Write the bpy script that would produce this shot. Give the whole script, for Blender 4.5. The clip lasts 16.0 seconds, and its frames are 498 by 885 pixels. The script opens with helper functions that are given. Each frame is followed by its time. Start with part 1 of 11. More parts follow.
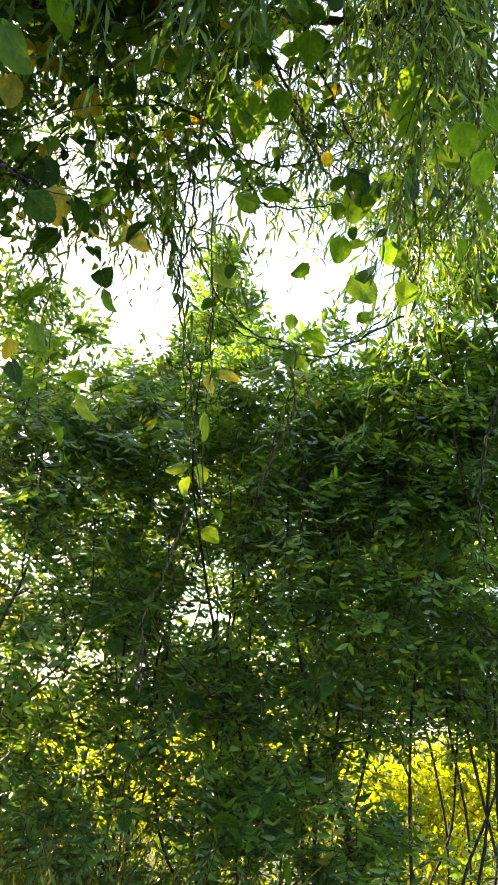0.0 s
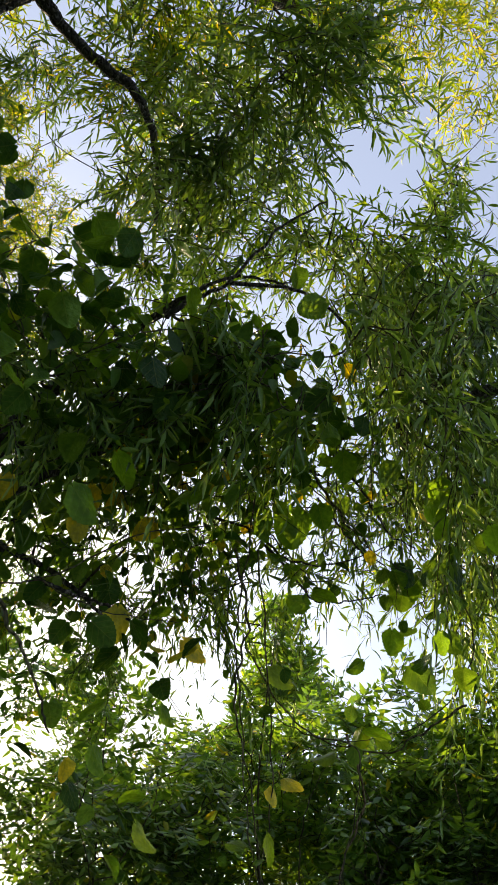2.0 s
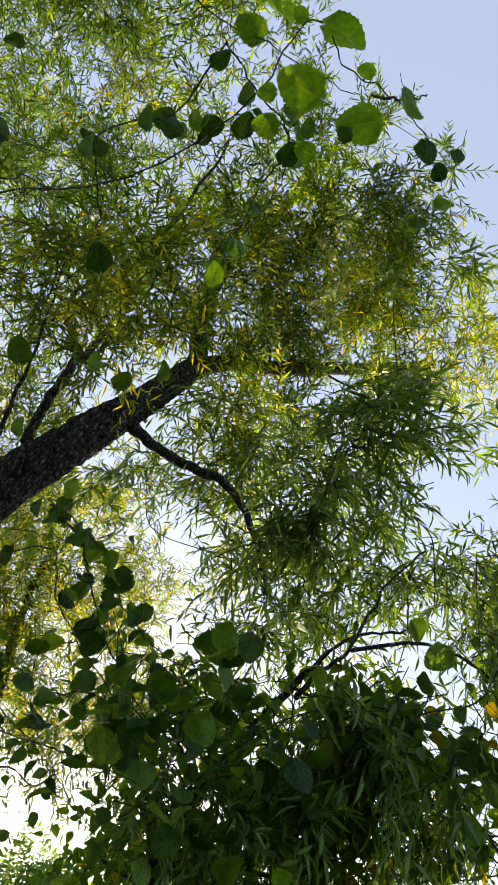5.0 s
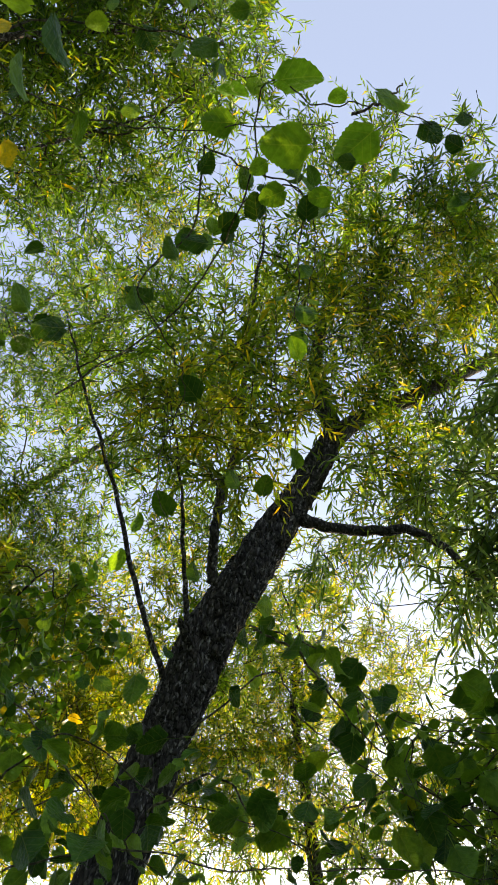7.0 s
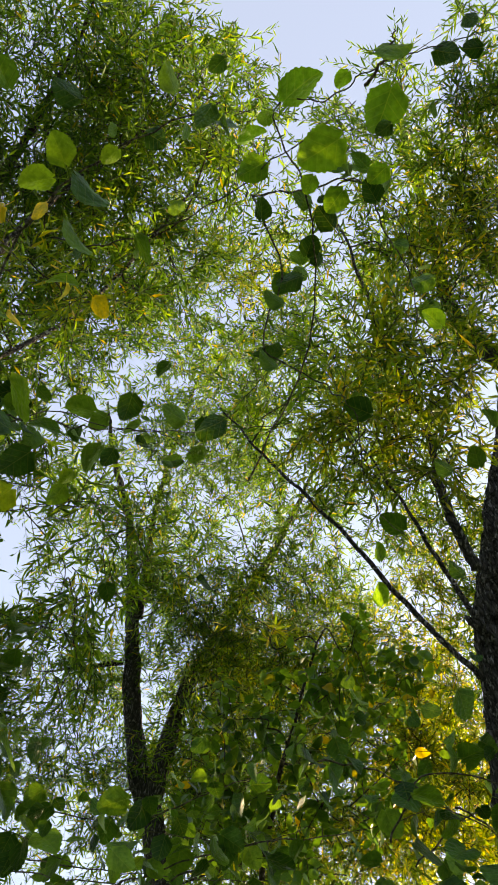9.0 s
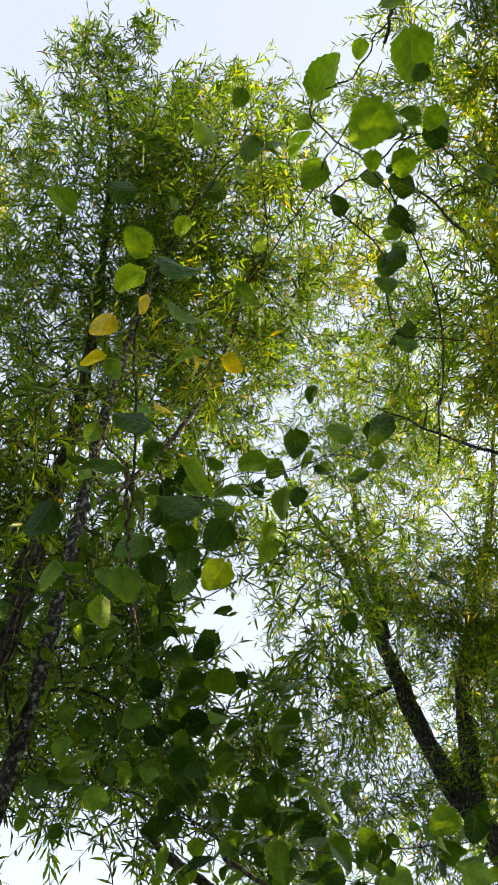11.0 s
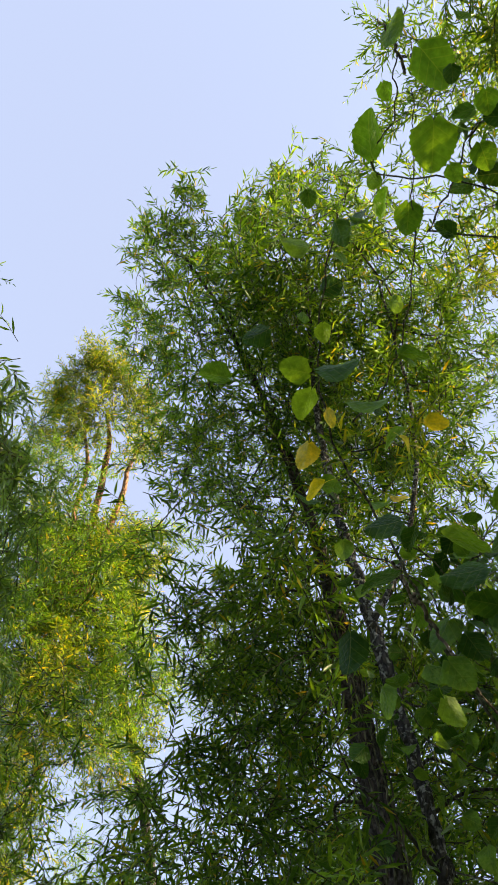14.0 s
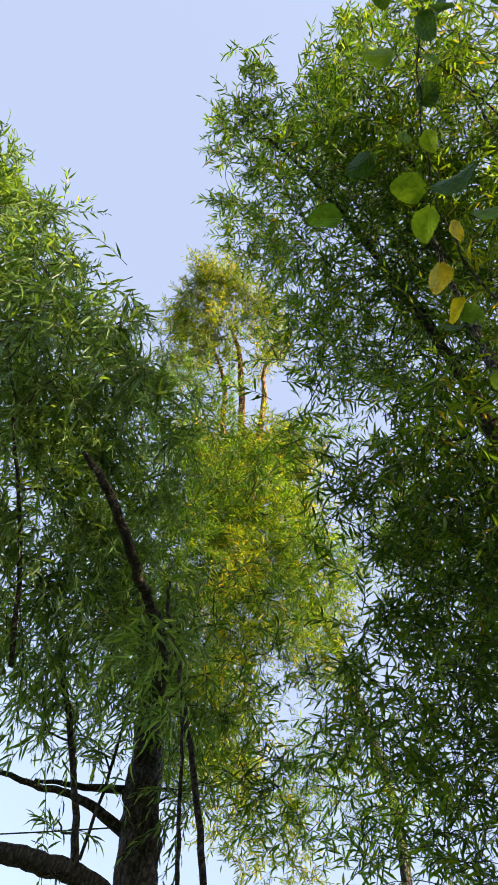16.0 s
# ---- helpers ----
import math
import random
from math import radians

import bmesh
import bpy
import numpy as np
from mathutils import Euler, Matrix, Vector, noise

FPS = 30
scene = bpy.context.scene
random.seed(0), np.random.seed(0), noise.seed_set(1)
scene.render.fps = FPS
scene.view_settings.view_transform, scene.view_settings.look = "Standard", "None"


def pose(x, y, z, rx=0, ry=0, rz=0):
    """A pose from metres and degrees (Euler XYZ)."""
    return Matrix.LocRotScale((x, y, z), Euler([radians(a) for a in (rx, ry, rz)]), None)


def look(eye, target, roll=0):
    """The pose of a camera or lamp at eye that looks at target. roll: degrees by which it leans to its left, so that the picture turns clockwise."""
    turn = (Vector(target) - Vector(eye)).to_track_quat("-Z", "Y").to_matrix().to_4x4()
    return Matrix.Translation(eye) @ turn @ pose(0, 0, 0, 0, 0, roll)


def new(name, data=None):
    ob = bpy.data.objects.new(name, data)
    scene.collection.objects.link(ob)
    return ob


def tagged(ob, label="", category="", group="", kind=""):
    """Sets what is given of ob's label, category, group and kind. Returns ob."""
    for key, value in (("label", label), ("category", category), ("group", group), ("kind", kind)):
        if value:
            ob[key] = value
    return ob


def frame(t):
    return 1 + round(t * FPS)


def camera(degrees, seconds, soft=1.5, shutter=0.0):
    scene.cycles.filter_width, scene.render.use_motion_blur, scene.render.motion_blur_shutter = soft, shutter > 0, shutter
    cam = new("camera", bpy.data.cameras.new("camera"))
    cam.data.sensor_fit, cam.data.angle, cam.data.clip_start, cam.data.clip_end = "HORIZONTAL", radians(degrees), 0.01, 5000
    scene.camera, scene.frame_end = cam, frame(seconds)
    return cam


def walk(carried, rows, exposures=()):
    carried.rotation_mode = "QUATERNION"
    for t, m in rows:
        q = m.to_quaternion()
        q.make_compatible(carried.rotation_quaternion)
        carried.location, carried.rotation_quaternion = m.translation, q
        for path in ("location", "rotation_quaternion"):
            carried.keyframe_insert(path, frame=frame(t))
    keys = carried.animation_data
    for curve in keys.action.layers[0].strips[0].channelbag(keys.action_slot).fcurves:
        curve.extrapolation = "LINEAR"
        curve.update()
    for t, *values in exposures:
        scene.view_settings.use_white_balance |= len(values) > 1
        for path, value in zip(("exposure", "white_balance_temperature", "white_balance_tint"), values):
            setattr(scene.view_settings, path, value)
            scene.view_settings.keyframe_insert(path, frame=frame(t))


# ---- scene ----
cam = camera(34.4, 16.0, 1.1)
METRES, EYE, TILT, LEAN, TURN = 1.1, 1.45, 19.0, -7.0, 0.0
ROWS = [
    (0.0, 0.0, 0.0, 0.0, 0.0, 0.0, -0.0),
    (0.5, 0.013, -0.013, 0.0418, -0.57, 5.8, -0.29),
    (1.0, 0.0065, -0.0363, 0.1005, 1.0, 12.87, 0.98),
    (1.5, 0.0075, -0.0576, 0.1338, 3.14, 18.7, 2.07),
    (2.0, 0.0093, -0.0824, 0.166, 4.41, 23.55, 2.75),
    (2.5, 0.0225, -0.1037, 0.2026, 5.59, 27.53, 3.1),
    (3.0, 0.0418, -0.1166, 0.225, 7.4, 31.09, 3.76),
    (3.5, 0.05, -0.1437, 0.2442, 9.49, 35.32, 4.53),
    (6.0, 0.0081, -0.2092, 0.3015, 27.96, 53.56, 12.73),
    (6.5, 0.0347, -0.1497, 0.2988, 37.14, 55.81, 13.89),
    (7.0, 0.0821, -0.1401, 0.2972, 46.89, 58.52, 14.79),
    (7.5, 0.0845, -0.1554, 0.3049, 55.94, 61.75, 15.87),
    (8.0, 0.0833, -0.1688, 0.3144, 65.4, 64.7, 16.84),
    (8.5, 0.0892, -0.1734, 0.3168, 73.92, 67.37, 17.02),
    (9.0, 0.107, -0.1637, 0.3171, 80.56, 69.22, 16.36),
    (9.5, 0.109, -0.1632, 0.3207, 88.05, 70.37, 15.12),
    (10.0, 0.0761, -0.1949, 0.3337, 94.83, 72.83, 14.2),
    (12.5, 0.1323, -0.1482, 0.3238, 125.36, 83.21, 6.62),
    (13.0, 0.1359, -0.1526, 0.3192, 130.86, 84.89, 4.65),
    (13.5, 0.149, -0.1859, 0.3277, 135.57, 86.8, 2.92),
    (14.0, 0.1579, -0.1934, 0.3381, 139.75, 87.53, 1.14),
    (14.5, 0.1465, -0.1993, 0.3413, 143.13, 87.31, -1.35),
    (15.0, 0.1287, -0.2297, 0.3598, 146.6, 85.41, -4.11),
    (15.5, 0.1123, -0.2579, 0.3726, 150.36, 82.66, -6.01),
    (16.0, 0.099, -0.2962, 0.3825, 153.85, 80.06, -7.29),
]
walk(cam, [(t, pose(0, 0, EYE, TILT, LEAN, TURN) @ pose(METRES * x, METRES * y, METRES * z, 90 + pitch, roll, yaw)) for t, x, y, z, yaw, pitch, roll in ROWS],
     exposures=[(0.0, 2.74, 6500, 10), (0.5, 2.95, 6500, 13), (1.0, 2.3, 6700, 11), (1.5, 1.82, 6800, 9), (2.0, 1.7, 6900, 9), (2.5, 1.8, 6900, 9), (3.5, 2.04, 6900, 8), (6.0, 1.92, 6700, 8),
                (7.0, 2.07, 6800, 8), (9.0, 2.2, 7300, 8), (10.0, 2.58, 7500, 11), (12.5, 2.42, 7100, 10), (13.5, 2.32, 6800, 10), (14.5, 2.17, 6700, 10), (16.0, 2.16, 6600, 9)])

# ---- world, sun, exposure ----
SUN_AZ, SUN_EL = 38.0, 24.0          # degrees to the left of ahead, and above the horizon
world = bpy.data.worlds.new("sky")
world.use_nodes = True
scene.world = world
wn = world.node_tree.nodes
sky = wn.new("ShaderNodeTexSky")
sky.sky_type, sky.sun_disc = "NISHITA", False
sky.sun_elevation, sky.sun_rotation = radians(SUN_EL), radians(-SUN_AZ)
sky.air_density, sky.dust_density, sky.ozone_density = 1.0, 1.5, 1.2
wn["Background"].inputs["Strength"].default_value = 0.115
# thin evening haze over the clear sky
haze = wn.new("ShaderNodeMix")
haze.data_type = "RGBA"
haze.inputs[0].default_value, haze.inputs[7].default_value = 0.5, (1.64, 1.70, 2.14, 1)
world.node_tree.links.new(sky.outputs[0], haze.inputs[6])
world.node_tree.links.new(haze.outputs[2], wn["Background"].inputs[0])
sun = new("sun", bpy.data.lights.new("sun", "SUN"))
sun.data.energy, sun.data.angle, sun.data.color = 4.0, radians(0.6), (1.0, 0.78, 0.48)
sd = Vector((-math.sin(radians(SUN_AZ)) * math.cos(radians(SUN_EL)), math.cos(radians(SUN_AZ)) * math.cos(radians(SUN_EL)), math.sin(radians(SUN_EL))))
sun.matrix_world = look(sd * 60, (0, 0, 0))


# ---- materials ----
def mat_base(name):
    m = bpy.data.materials.new(name)
    m.use_nodes = True
    return m, m.node_tree.nodes, m.node_tree.links, m.node_tree.nodes["Principled BSDF"]


def ramp(nodes, stops, mode="LINEAR"):
    r = nodes.new("ShaderNodeValToRGB")
    r.color_ramp.interpolation = mode
    els = r.color_ramp.elements
    while len(els) < len(stops):
        els.new(0.5)
    for e, (p, c) in zip(els, stops):
        e.position, e.color = p, (*c, 1)
    return r


def mix_rgb(nodes, links, kind, fac, a, b):
    n = nodes.new("ShaderNodeMix")
    n.data_type, n.blend_type = "RGBA", kind
    for sock, v in ((n.inputs[0], fac), (n.inputs[6], a), (n.inputs[7], b)):
        if isinstance(v, bpy.types.NodeSocket):
            links.new(v, sock)
        elif isinstance(v, (int, float)):
            sock.default_value = v
        else:
            sock.default_value = (*v, 1)
    return n.outputs[2]


def leaf_material(name, stops, through_gain=1.0, rough=0.40, thin=0.57, veins=0.0, per_object=False, shine=0.42):
    """A thin leaf: gloss and colour on its face, light passing through it."""
    m, nodes, links, bsdf = mat_base(name)
    if per_object:
        rnd = nodes.new("ShaderNodeObjectInfo").outputs["Random"]
    else:
        rnd = nodes.new("ShaderNodeNewGeometry").outputs["Random Per Island"]
    r = ramp(nodes, stops)
    links.new(rnd, r.inputs[0])
    tc = nodes.new("ShaderNodeTexCoord")
    big = nodes.new("ShaderNodeTexNoise")
    big.inputs["Scale"].default_value = 1.7
    links.new(tc.outputs["Object"], big.inputs["Vector"])
    br = ramp(nodes, [(0.32, (0.52, 0.58, 0.62)), (0.68, (1.3, 1.24, 1.05))])
    links.new(big.outputs[0], br.inputs[0])
    col = mix_rgb(nodes, links, "MULTIPLY", 1.0, r.outputs[0], br.outputs[0])
    fine = nodes.new("ShaderNodeTexNoise")
    fine.inputs["Scale"].default_value = 9.0 if veins else 140.0
    links.new(tc.outputs["Object"], fine.inputs["Vector"])
    fr = ramp(nodes, [(0.3, (0.8, 0.82, 0.75)), (0.72, (1.15, 1.12, 1.1))])
    links.new(fine.outputs[0], fr.inputs[0])
    col = mix_rgb(nodes, links, "MULTIPLY", 1.0, col, fr.outputs[0])
    if veins:
        sep = nodes.new("ShaderNodeSeparateXYZ")
        links.new(tc.outputs["Object"], sep.inputs[0])

        def mth(op, a, b=0.0, c=0.0):
            n = nodes.new("ShaderNodeMath")
            n.operation = op
            for s, v in zip(n.inputs, (a, b, c)):
                if isinstance(v, bpy.types.NodeSocket):
                    links.new(v, s)
                else:
                    s.default_value = v
            return n.outputs[0]
        ax = mth("ABSOLUTE", sep.outputs[0])
        diag = mth("SUBTRACT", sep.outputs[1], mth("MULTIPLY", ax, 0.75))
        wave = mth("SINE", mth("MULTIPLY", diag, 27.0))
        side = mth("SMOOTH_MIN", mth("GREATER_THAN", wave, 0.93), 1.0, 0.1)
        mid = mth("LESS_THAN", ax, 0.012)
        vein = mth("MAXIMUM", mth("MULTIPLY", side, 0.6), mid)
        col = mix_rgb(nodes, links, "MIX", mth("MULTIPLY", vein, veins), col, (0.30, 0.36, 0.10))
        bump = nodes.new("ShaderNodeBump")
        bump.inputs["Strength"].default_value, bump.inputs["Distance"].default_value = 0.35, 0.02
        links.new(mth("ADD", vein, fine.outputs[0]), bump.inputs["Height"])
        links.new(bump.outputs[0], bsdf.inputs["Normal"])
    links.new(col, bsdf.inputs["Base Color"])
    bsdf.inputs["Roughness"].default_value = rough
    bsdf.inputs["Specular IOR Level"].default_value = shine
    tr = nodes.new("ShaderNodeBsdfTranslucent")
    tcol = mix_rgb(nodes, links, "MULTIPLY", 1.0, col, (2.3 * through_gain, 1.9 * through_gain, 0.48))
    links.new(tcol, tr.inputs[0])
    mx = nodes.new("ShaderNodeMixShader")
    mx.inputs[0].default_value = thin
    links.new(bsdf.outputs[0], mx.inputs[1])
    links.new(tr.outputs[0], mx.inputs[2])
    links.new(mx.outputs[0], nodes["Material Output"].inputs[0])
    return m


def bark_material(name, dark, light, scale=1.0, lichen=0.0, flake=0.0):
    m, nodes, links, bsdf = mat_base(name)
    tc = nodes.new("ShaderNodeTexCoord")
    mp = nodes.new("ShaderNodeMapping")
    mp.inputs["Scale"].default_value = (1, 1, 0.28)
    links.new(tc.outputs["Object"], mp.inputs[0])
    a = nodes.new("ShaderNodeTexNoise")
    a.inputs["Scale"].default_value, a.inputs["Detail"].default_value = 30 * scale, 9
    links.new(mp.outputs[0], a.inputs["Vector"])
    v = nodes.new("ShaderNodeTexVoronoi")
    v.feature = "DISTANCE_TO_EDGE"
    v.inputs["Scale"].default_value = 26 * scale
    links.new(mp.outputs[0], v.inputs["Vector"])
    r = ramp(nodes, [(0.3, dark), (0.62, light), (0.8, tuple(min(1, c * 1.5) for c in light))])
    links.new(a.outputs[0], r.inputs[0])
    vr = ramp(nodes, [(0.0, (0.22, 0.20, 0.18)), (0.22, (1, 1, 1))])
    links.new(v.outputs["Distance"], vr.inputs[0])
    col = mix_rgb(nodes, links, "MULTIPLY", 0.9, r.outputs[0], vr.outputs[0])
    if lichen:
        ln = nodes.new("ShaderNodeTexNoise")
        ln.inputs["Scale"].default_value, ln.inputs["Detail"].default_value = 48, 5
        links.new(tc.outputs["Object"], ln.inputs["Vector"])
        lr = ramp(nodes, [(0.53, (0, 0, 0)), (0.62, (lichen, lichen, lichen))])
        links.new(ln.outputs[0], lr.inputs[0])
        col = mix_rgb(nodes, links, "MIX", lr.outputs[0], col, (0.42, 0.42, 0.38))
    if flake:
        # pale weathered chips, drawn out along the stem
        fn = nodes.new("ShaderNodeTexNoise")
        fn.inputs["Scale"].default_value, fn.inputs["Detail"].default_value, fn.inputs["Roughness"].default_value = 75, 4, 0.6
        links.new(mp.outputs[0], fn.inputs["Vector"])
        fr = ramp(nodes, [(0.56, (0, 0, 0)), (0.63, (flake, flake, flake))])
        links.new(fn.outputs[0], fr.inputs[0])
        col = mix_rgb(nodes, links, "MIX", fr.outputs[0], col, (0.33, 0.32, 0.31))
    links.new(col, bsdf.inputs["Base Color"])
    bsdf.inputs["Roughness"].default_value = 0.9
    bump = nodes.new("ShaderNodeBump")
    bump.inputs["Strength"].default_value, bump.inputs["Distance"].default_value = 0.8, 0.015
    links.new(mix_rgb(nodes, links, "ADD", 0.5, vr.outputs[0], a.outputs[0]), bump.inputs["Height"])
    links.new(bump.outputs[0], bsdf.inputs["Normal"])
    return m


def ground_material():
    m, nodes, links, bsdf = mat_base("meadow_soil")
    tc = nodes.new("ShaderNodeTexCoord")
    a = nodes.new("ShaderNodeTexNoise")
    a.inputs["Scale"].default_value, a.inputs["Detail"].default_value = 0.9, 8
    links.new(tc.outputs["Object"], a.inputs["Vector"])
    b = nodes.new("ShaderNodeTexNoise")
    b.inputs["Scale"].default_value, b.inputs["Detail"].default_value = 22, 6
    links.new(tc.outputs["Object"], b.inputs["Vector"])
    r = ramp(nodes, [(0.35, (0.035, 0.04, 0.018)), (0.55, (0.045, 0.075, 0.016)), (0.7, (0.08, 0.10, 0.022))])
    links.new(a.outputs[0], r.inputs[0])
    br = ramp(nodes, [(0.3, (0.55, 0.55, 0.55)), (0.7, (1.3, 1.3, 1.2))])
    links.new(b.outputs[0], br.inputs[0])
    links.new(mix_rgb(nodes, links, "MULTIPLY", 1.0, r.outputs[0], br.outputs[0]), bsdf.inputs["Base Color"])
    bsdf.inputs["Roughness"].default_value = 0.95
    bump = nodes.new("ShaderNodeBump")
    bump.inputs["Distance"].default_value = 0.05
    links.new(b.outputs[0], bump.inputs["Height"])
    links.new(bump.outputs[0], bsdf.inputs["Normal"])
    return m


WILLOW = leaf_material("willow_leaf", [(0.0, (0.030, 0.080, 0.014)), (0.4, (0.066, 0.155, 0.022)), (0.75, (0.110, 0.225, 0.028)), (0.95, (0.18, 0.30, 0.032)), (0.985, (0.26, 0.25, 0.025)), (1.0, (0.36, 0.27, 0.02))], thin=0.48, shine=0.30)
WILLOW_BLUE = leaf_material("long_willow_leaf", [(0.0, (0.050, 0.115, 0.036)), (0.5, (0.105, 0.215, 0.062)), (1.0, (0.20, 0.33, 0.095))], thin=0.45, rough=0.36, shine=0.5)
HEDGE = leaf_material("hedge_leaf", [(0.0, (0.045, 0.120, 0.032)), (0.5, (0.110, 0.245, 0.055)), (0.96, (0.21, 0.37, 0.075)), (1.0, (0.30, 0.30, 0.03))], 0.95, 0.30, 0.42, shine=0.7)
THICKET = leaf_material("sun_yellow_thicket_leaf", [(0.0, (0.13, 0.19, 0.006)), (0.5, (0.19, 0.25, 0.006)), (1.0, (0.28, 0.30, 0.008))], 1.5, thin=0.7)
BROAD = leaf_material("vine_leaf", [(0.0, (0.035, 0.100, 0.022)), (0.45, (0.075, 0.175, 0.032)), (0.94, (0.13, 0.25, 0.040)), (0.975, (0.27, 0.26, 0.02)), (1.0, (0.36, 0.27, 0.02))], 1.1, 0.36, 0.50, shine=0.36)
VINE = leaf_material("large_vine_leaf", [(0.0, (0.016, 0.052, 0.014)), (0.5, (0.050, 0.130, 0.026)), (1.0, (0.13, 0.26, 0.045))], 0.95, 0.34, 0.42, veins=0.14, per_object=True, shine=0.16)
VINE_YELLOW = leaf_material("yellowed_vine_leaf", [(0.0, (0.40, 0.40, 0.03)), (1.0, (0.58, 0.48, 0.03))], 1.0, 0.42, 0.4, veins=0.25, per_object=True)
VINE_BACKLIT = leaf_material("backlit_vine_leaf", [(0.0, (0.060, 0.150, 0.026)), (1.0, (0.125, 0.26, 0.040))], 1.2, 0.42, 0.58, veins=0.14, per_object=True, shine=0.2)
VINE_LIME = leaf_material("light_vine_leaf", [(0.0, (0.10, 0.21, 0.03)), (1.0, (0.19, 0.31, 0.04))], 1.1, 0.42, 0.50, veins=0.15, per_object=True, shine=0.25)
WILLOW_GOLD = leaf_material("sun_gold_willow_leaf", [(0.0, (0.055, 0.105, 0.016)), (0.4, (0.116, 0.198, 0.022)), (0.78, (0.195, 0.27, 0.026)), (0.94, (0.31, 0.305, 0.03)), (1.0, (0.40, 0.32, 0.03))], 1.12, thin=0.54)
GRASS = leaf_material("grass_blade", [(0.0, (0.05, 0.085, 0.03)), (0.8, (0.085, 0.12, 0.045)), (1.0, (0.2, 0.18, 0.08))])
BARK = bark_material("furrowed_bark", (0.010, 0.008, 0.008), (0.060, 0.052, 0.048), 2.2, 0.05, 0.6)
BARK_PALE = bark_material("mottled_bark", (0.012, 0.010, 0.009), (0.06, 0.050, 0.043), 1.8, 0.55)
BARK_BROWN = bark_material("brown_furrowed_bark", (0.012, 0.008, 0.006), (0.060, 0.040, 0.030), 1.8, 0.10)
BARK_SUNLIT = bark_material("sun_orange_bark", (0.12, 0.06, 0.03), (0.30, 0.16, 0.08), 1.2)
TWIG = bark_material("twig_bark", (0.03, 0.026, 0.015), (0.09, 0.075, 0.04), 2.0)
STEM = bark_material("vine_stem", (0.05, 0.05, 0.025), (0.14, 0.13, 0.07), 2.0)
DRY = bark_material("dry_twig", (0.10, 0.075, 0.05), (0.26, 0.20, 0.14), 2.0)
SOIL = ground_material()


# ---- mesh makers ----
def smooth_line(pts, steps):
    """Catmull-Rom through points of any width; rows of the same width."""
    p = np.array(pts, float)
    p = np.vstack([2 * p[0] - p[1], p, 2 * p[-1] - p[-2]])
    out = []
    for i in range(1, len(p) - 2):
        u = np.linspace(0, 1, steps, endpoint=False)[:, None]
        a, b, c, d = p[i - 1], p[i], p[i + 1], p[i + 2]
        out.append(0.5 * (2 * b + (c - a) * u + (2 * a - 5 * b + 4 * c - d) * u ** 2 + (3 * b - a - 3 * c + d) * u ** 3))
    out.append(p[-2][None])
    return np.vstack(out)


def unit(v):
    return v / np.maximum(np.linalg.norm(v, axis=-1, keepdims=True), 1e-9)


def mesh_from(name, verts, faces, mat, smooth=True):
    me = bpy.data.meshes.new(name)
    me.from_pydata(np.asarray(verts).tolist(), [], faces.tolist() if isinstance(faces, np.ndarray) else faces)
    me.materials.append(mat)
    if smooth:
        me.polygons.foreach_set("use_smooth", np.ones(len(me.polygons), bool))
    me.update()
    return me


def tube(line, sides, rough=0.0, plates=0.0, seed=0):
    """Verts and faces of a tapered round bar along rows of x, y, z, radius."""
    c, rad = line[:, :3], np.maximum(line[:, 3], 0.0006)
    tan = unit(np.gradient(c, axis=0))
    ref = np.array([0.31, 0.95, 0.05])
    u = unit(np.cross(tan, ref))
    w = np.cross(tan, u)
    ang = np.linspace(0, 2 * np.pi, sides, endpoint=False)
    verts = []
    run = 0.0
    for i in range(len(c)):
        run += 0 if i == 0 else float(np.linalg.norm(c[i] - c[i - 1]))
        for a in ang:
            k = 1.0
            if rough:
                k += rough * noise.noise(Vector((math.cos(a) * 1.5 + seed, math.sin(a) * 1.5, run * 3)))
            d = rad[i] * k
            if plates:
                q = Vector((math.cos(a) * 4.8 + seed, math.sin(a) * 4.8, run * 4.5))
                furrow = max(0.0, 1 - 3.2 * abs(noise.noise(q))) + 0.7 * max(0.0, 1 - 4.0 * abs(noise.noise(q * 2.1 + Vector((9, 0, 0)))))
                d -= plates * furrow - plates * 0.6 * noise.noise(q * 4.3)
            verts.append(c[i] + d * (math.cos(a) * u[i] + math.sin(a) * w[i]))
    n = len(c)
    faces = [[i * sides + j, i * sides + (j + 1) % sides, (i + 1) * sides + (j + 1) % sides, (i + 1) * sides + j] for i in range(n - 1) for j in range(sides)]
    faces.append(list(range(sides))[::-1])
    faces.append([(n - 1) * sides + j for j in range(sides)])
    return verts, faces


def part(name, me, parent, label=""):
    ob = new(name, me)
    ob.parent = parent
    ob.matrix_parent_inverse = parent.matrix_world.inverted() if parent.matrix_world else Matrix()
    return tagged(ob, label)


def leaf_shape(width, fold=0.18, droop=0.12, wide_at=0.35):
    """A small leaf one metre long along y: seven verts, four faces."""
    w = width / 2
    v = np.array([(0, 0, 0), (-w, wide_at, fold * w), (0, 0.5, -droop * 0.2), (w, wide_at, fold * w), (-w * 0.7, wide_at + 0.33, fold * w * 0.6 - droop * 0.35), (0, 1, -droop), (w * 0.7, wide_at + 0.33, fold * w * 0.6 - droop * 0.35)])
    return v, [[0, 2, 1], [0, 3, 2], [1, 2, 5, 4], [2, 3, 6, 5]]


def ovate_shape(width, fold=0.3, droop=0.2):
    """A broad pointed leaf one metre long along y, with a rounded outline."""
    v = [(0, 0, 0), (0, 0.35, 0), (0, 0.7, -droop * 0.5), (0, 1, -droop)]
    for sgn in (-1, 1):
        for y, k in ((0.03, 0.42), (0.22, 0.95), (0.45, 0.96), (0.68, 0.66), (0.86, 0.28)):
            x = sgn * width / 2 * k
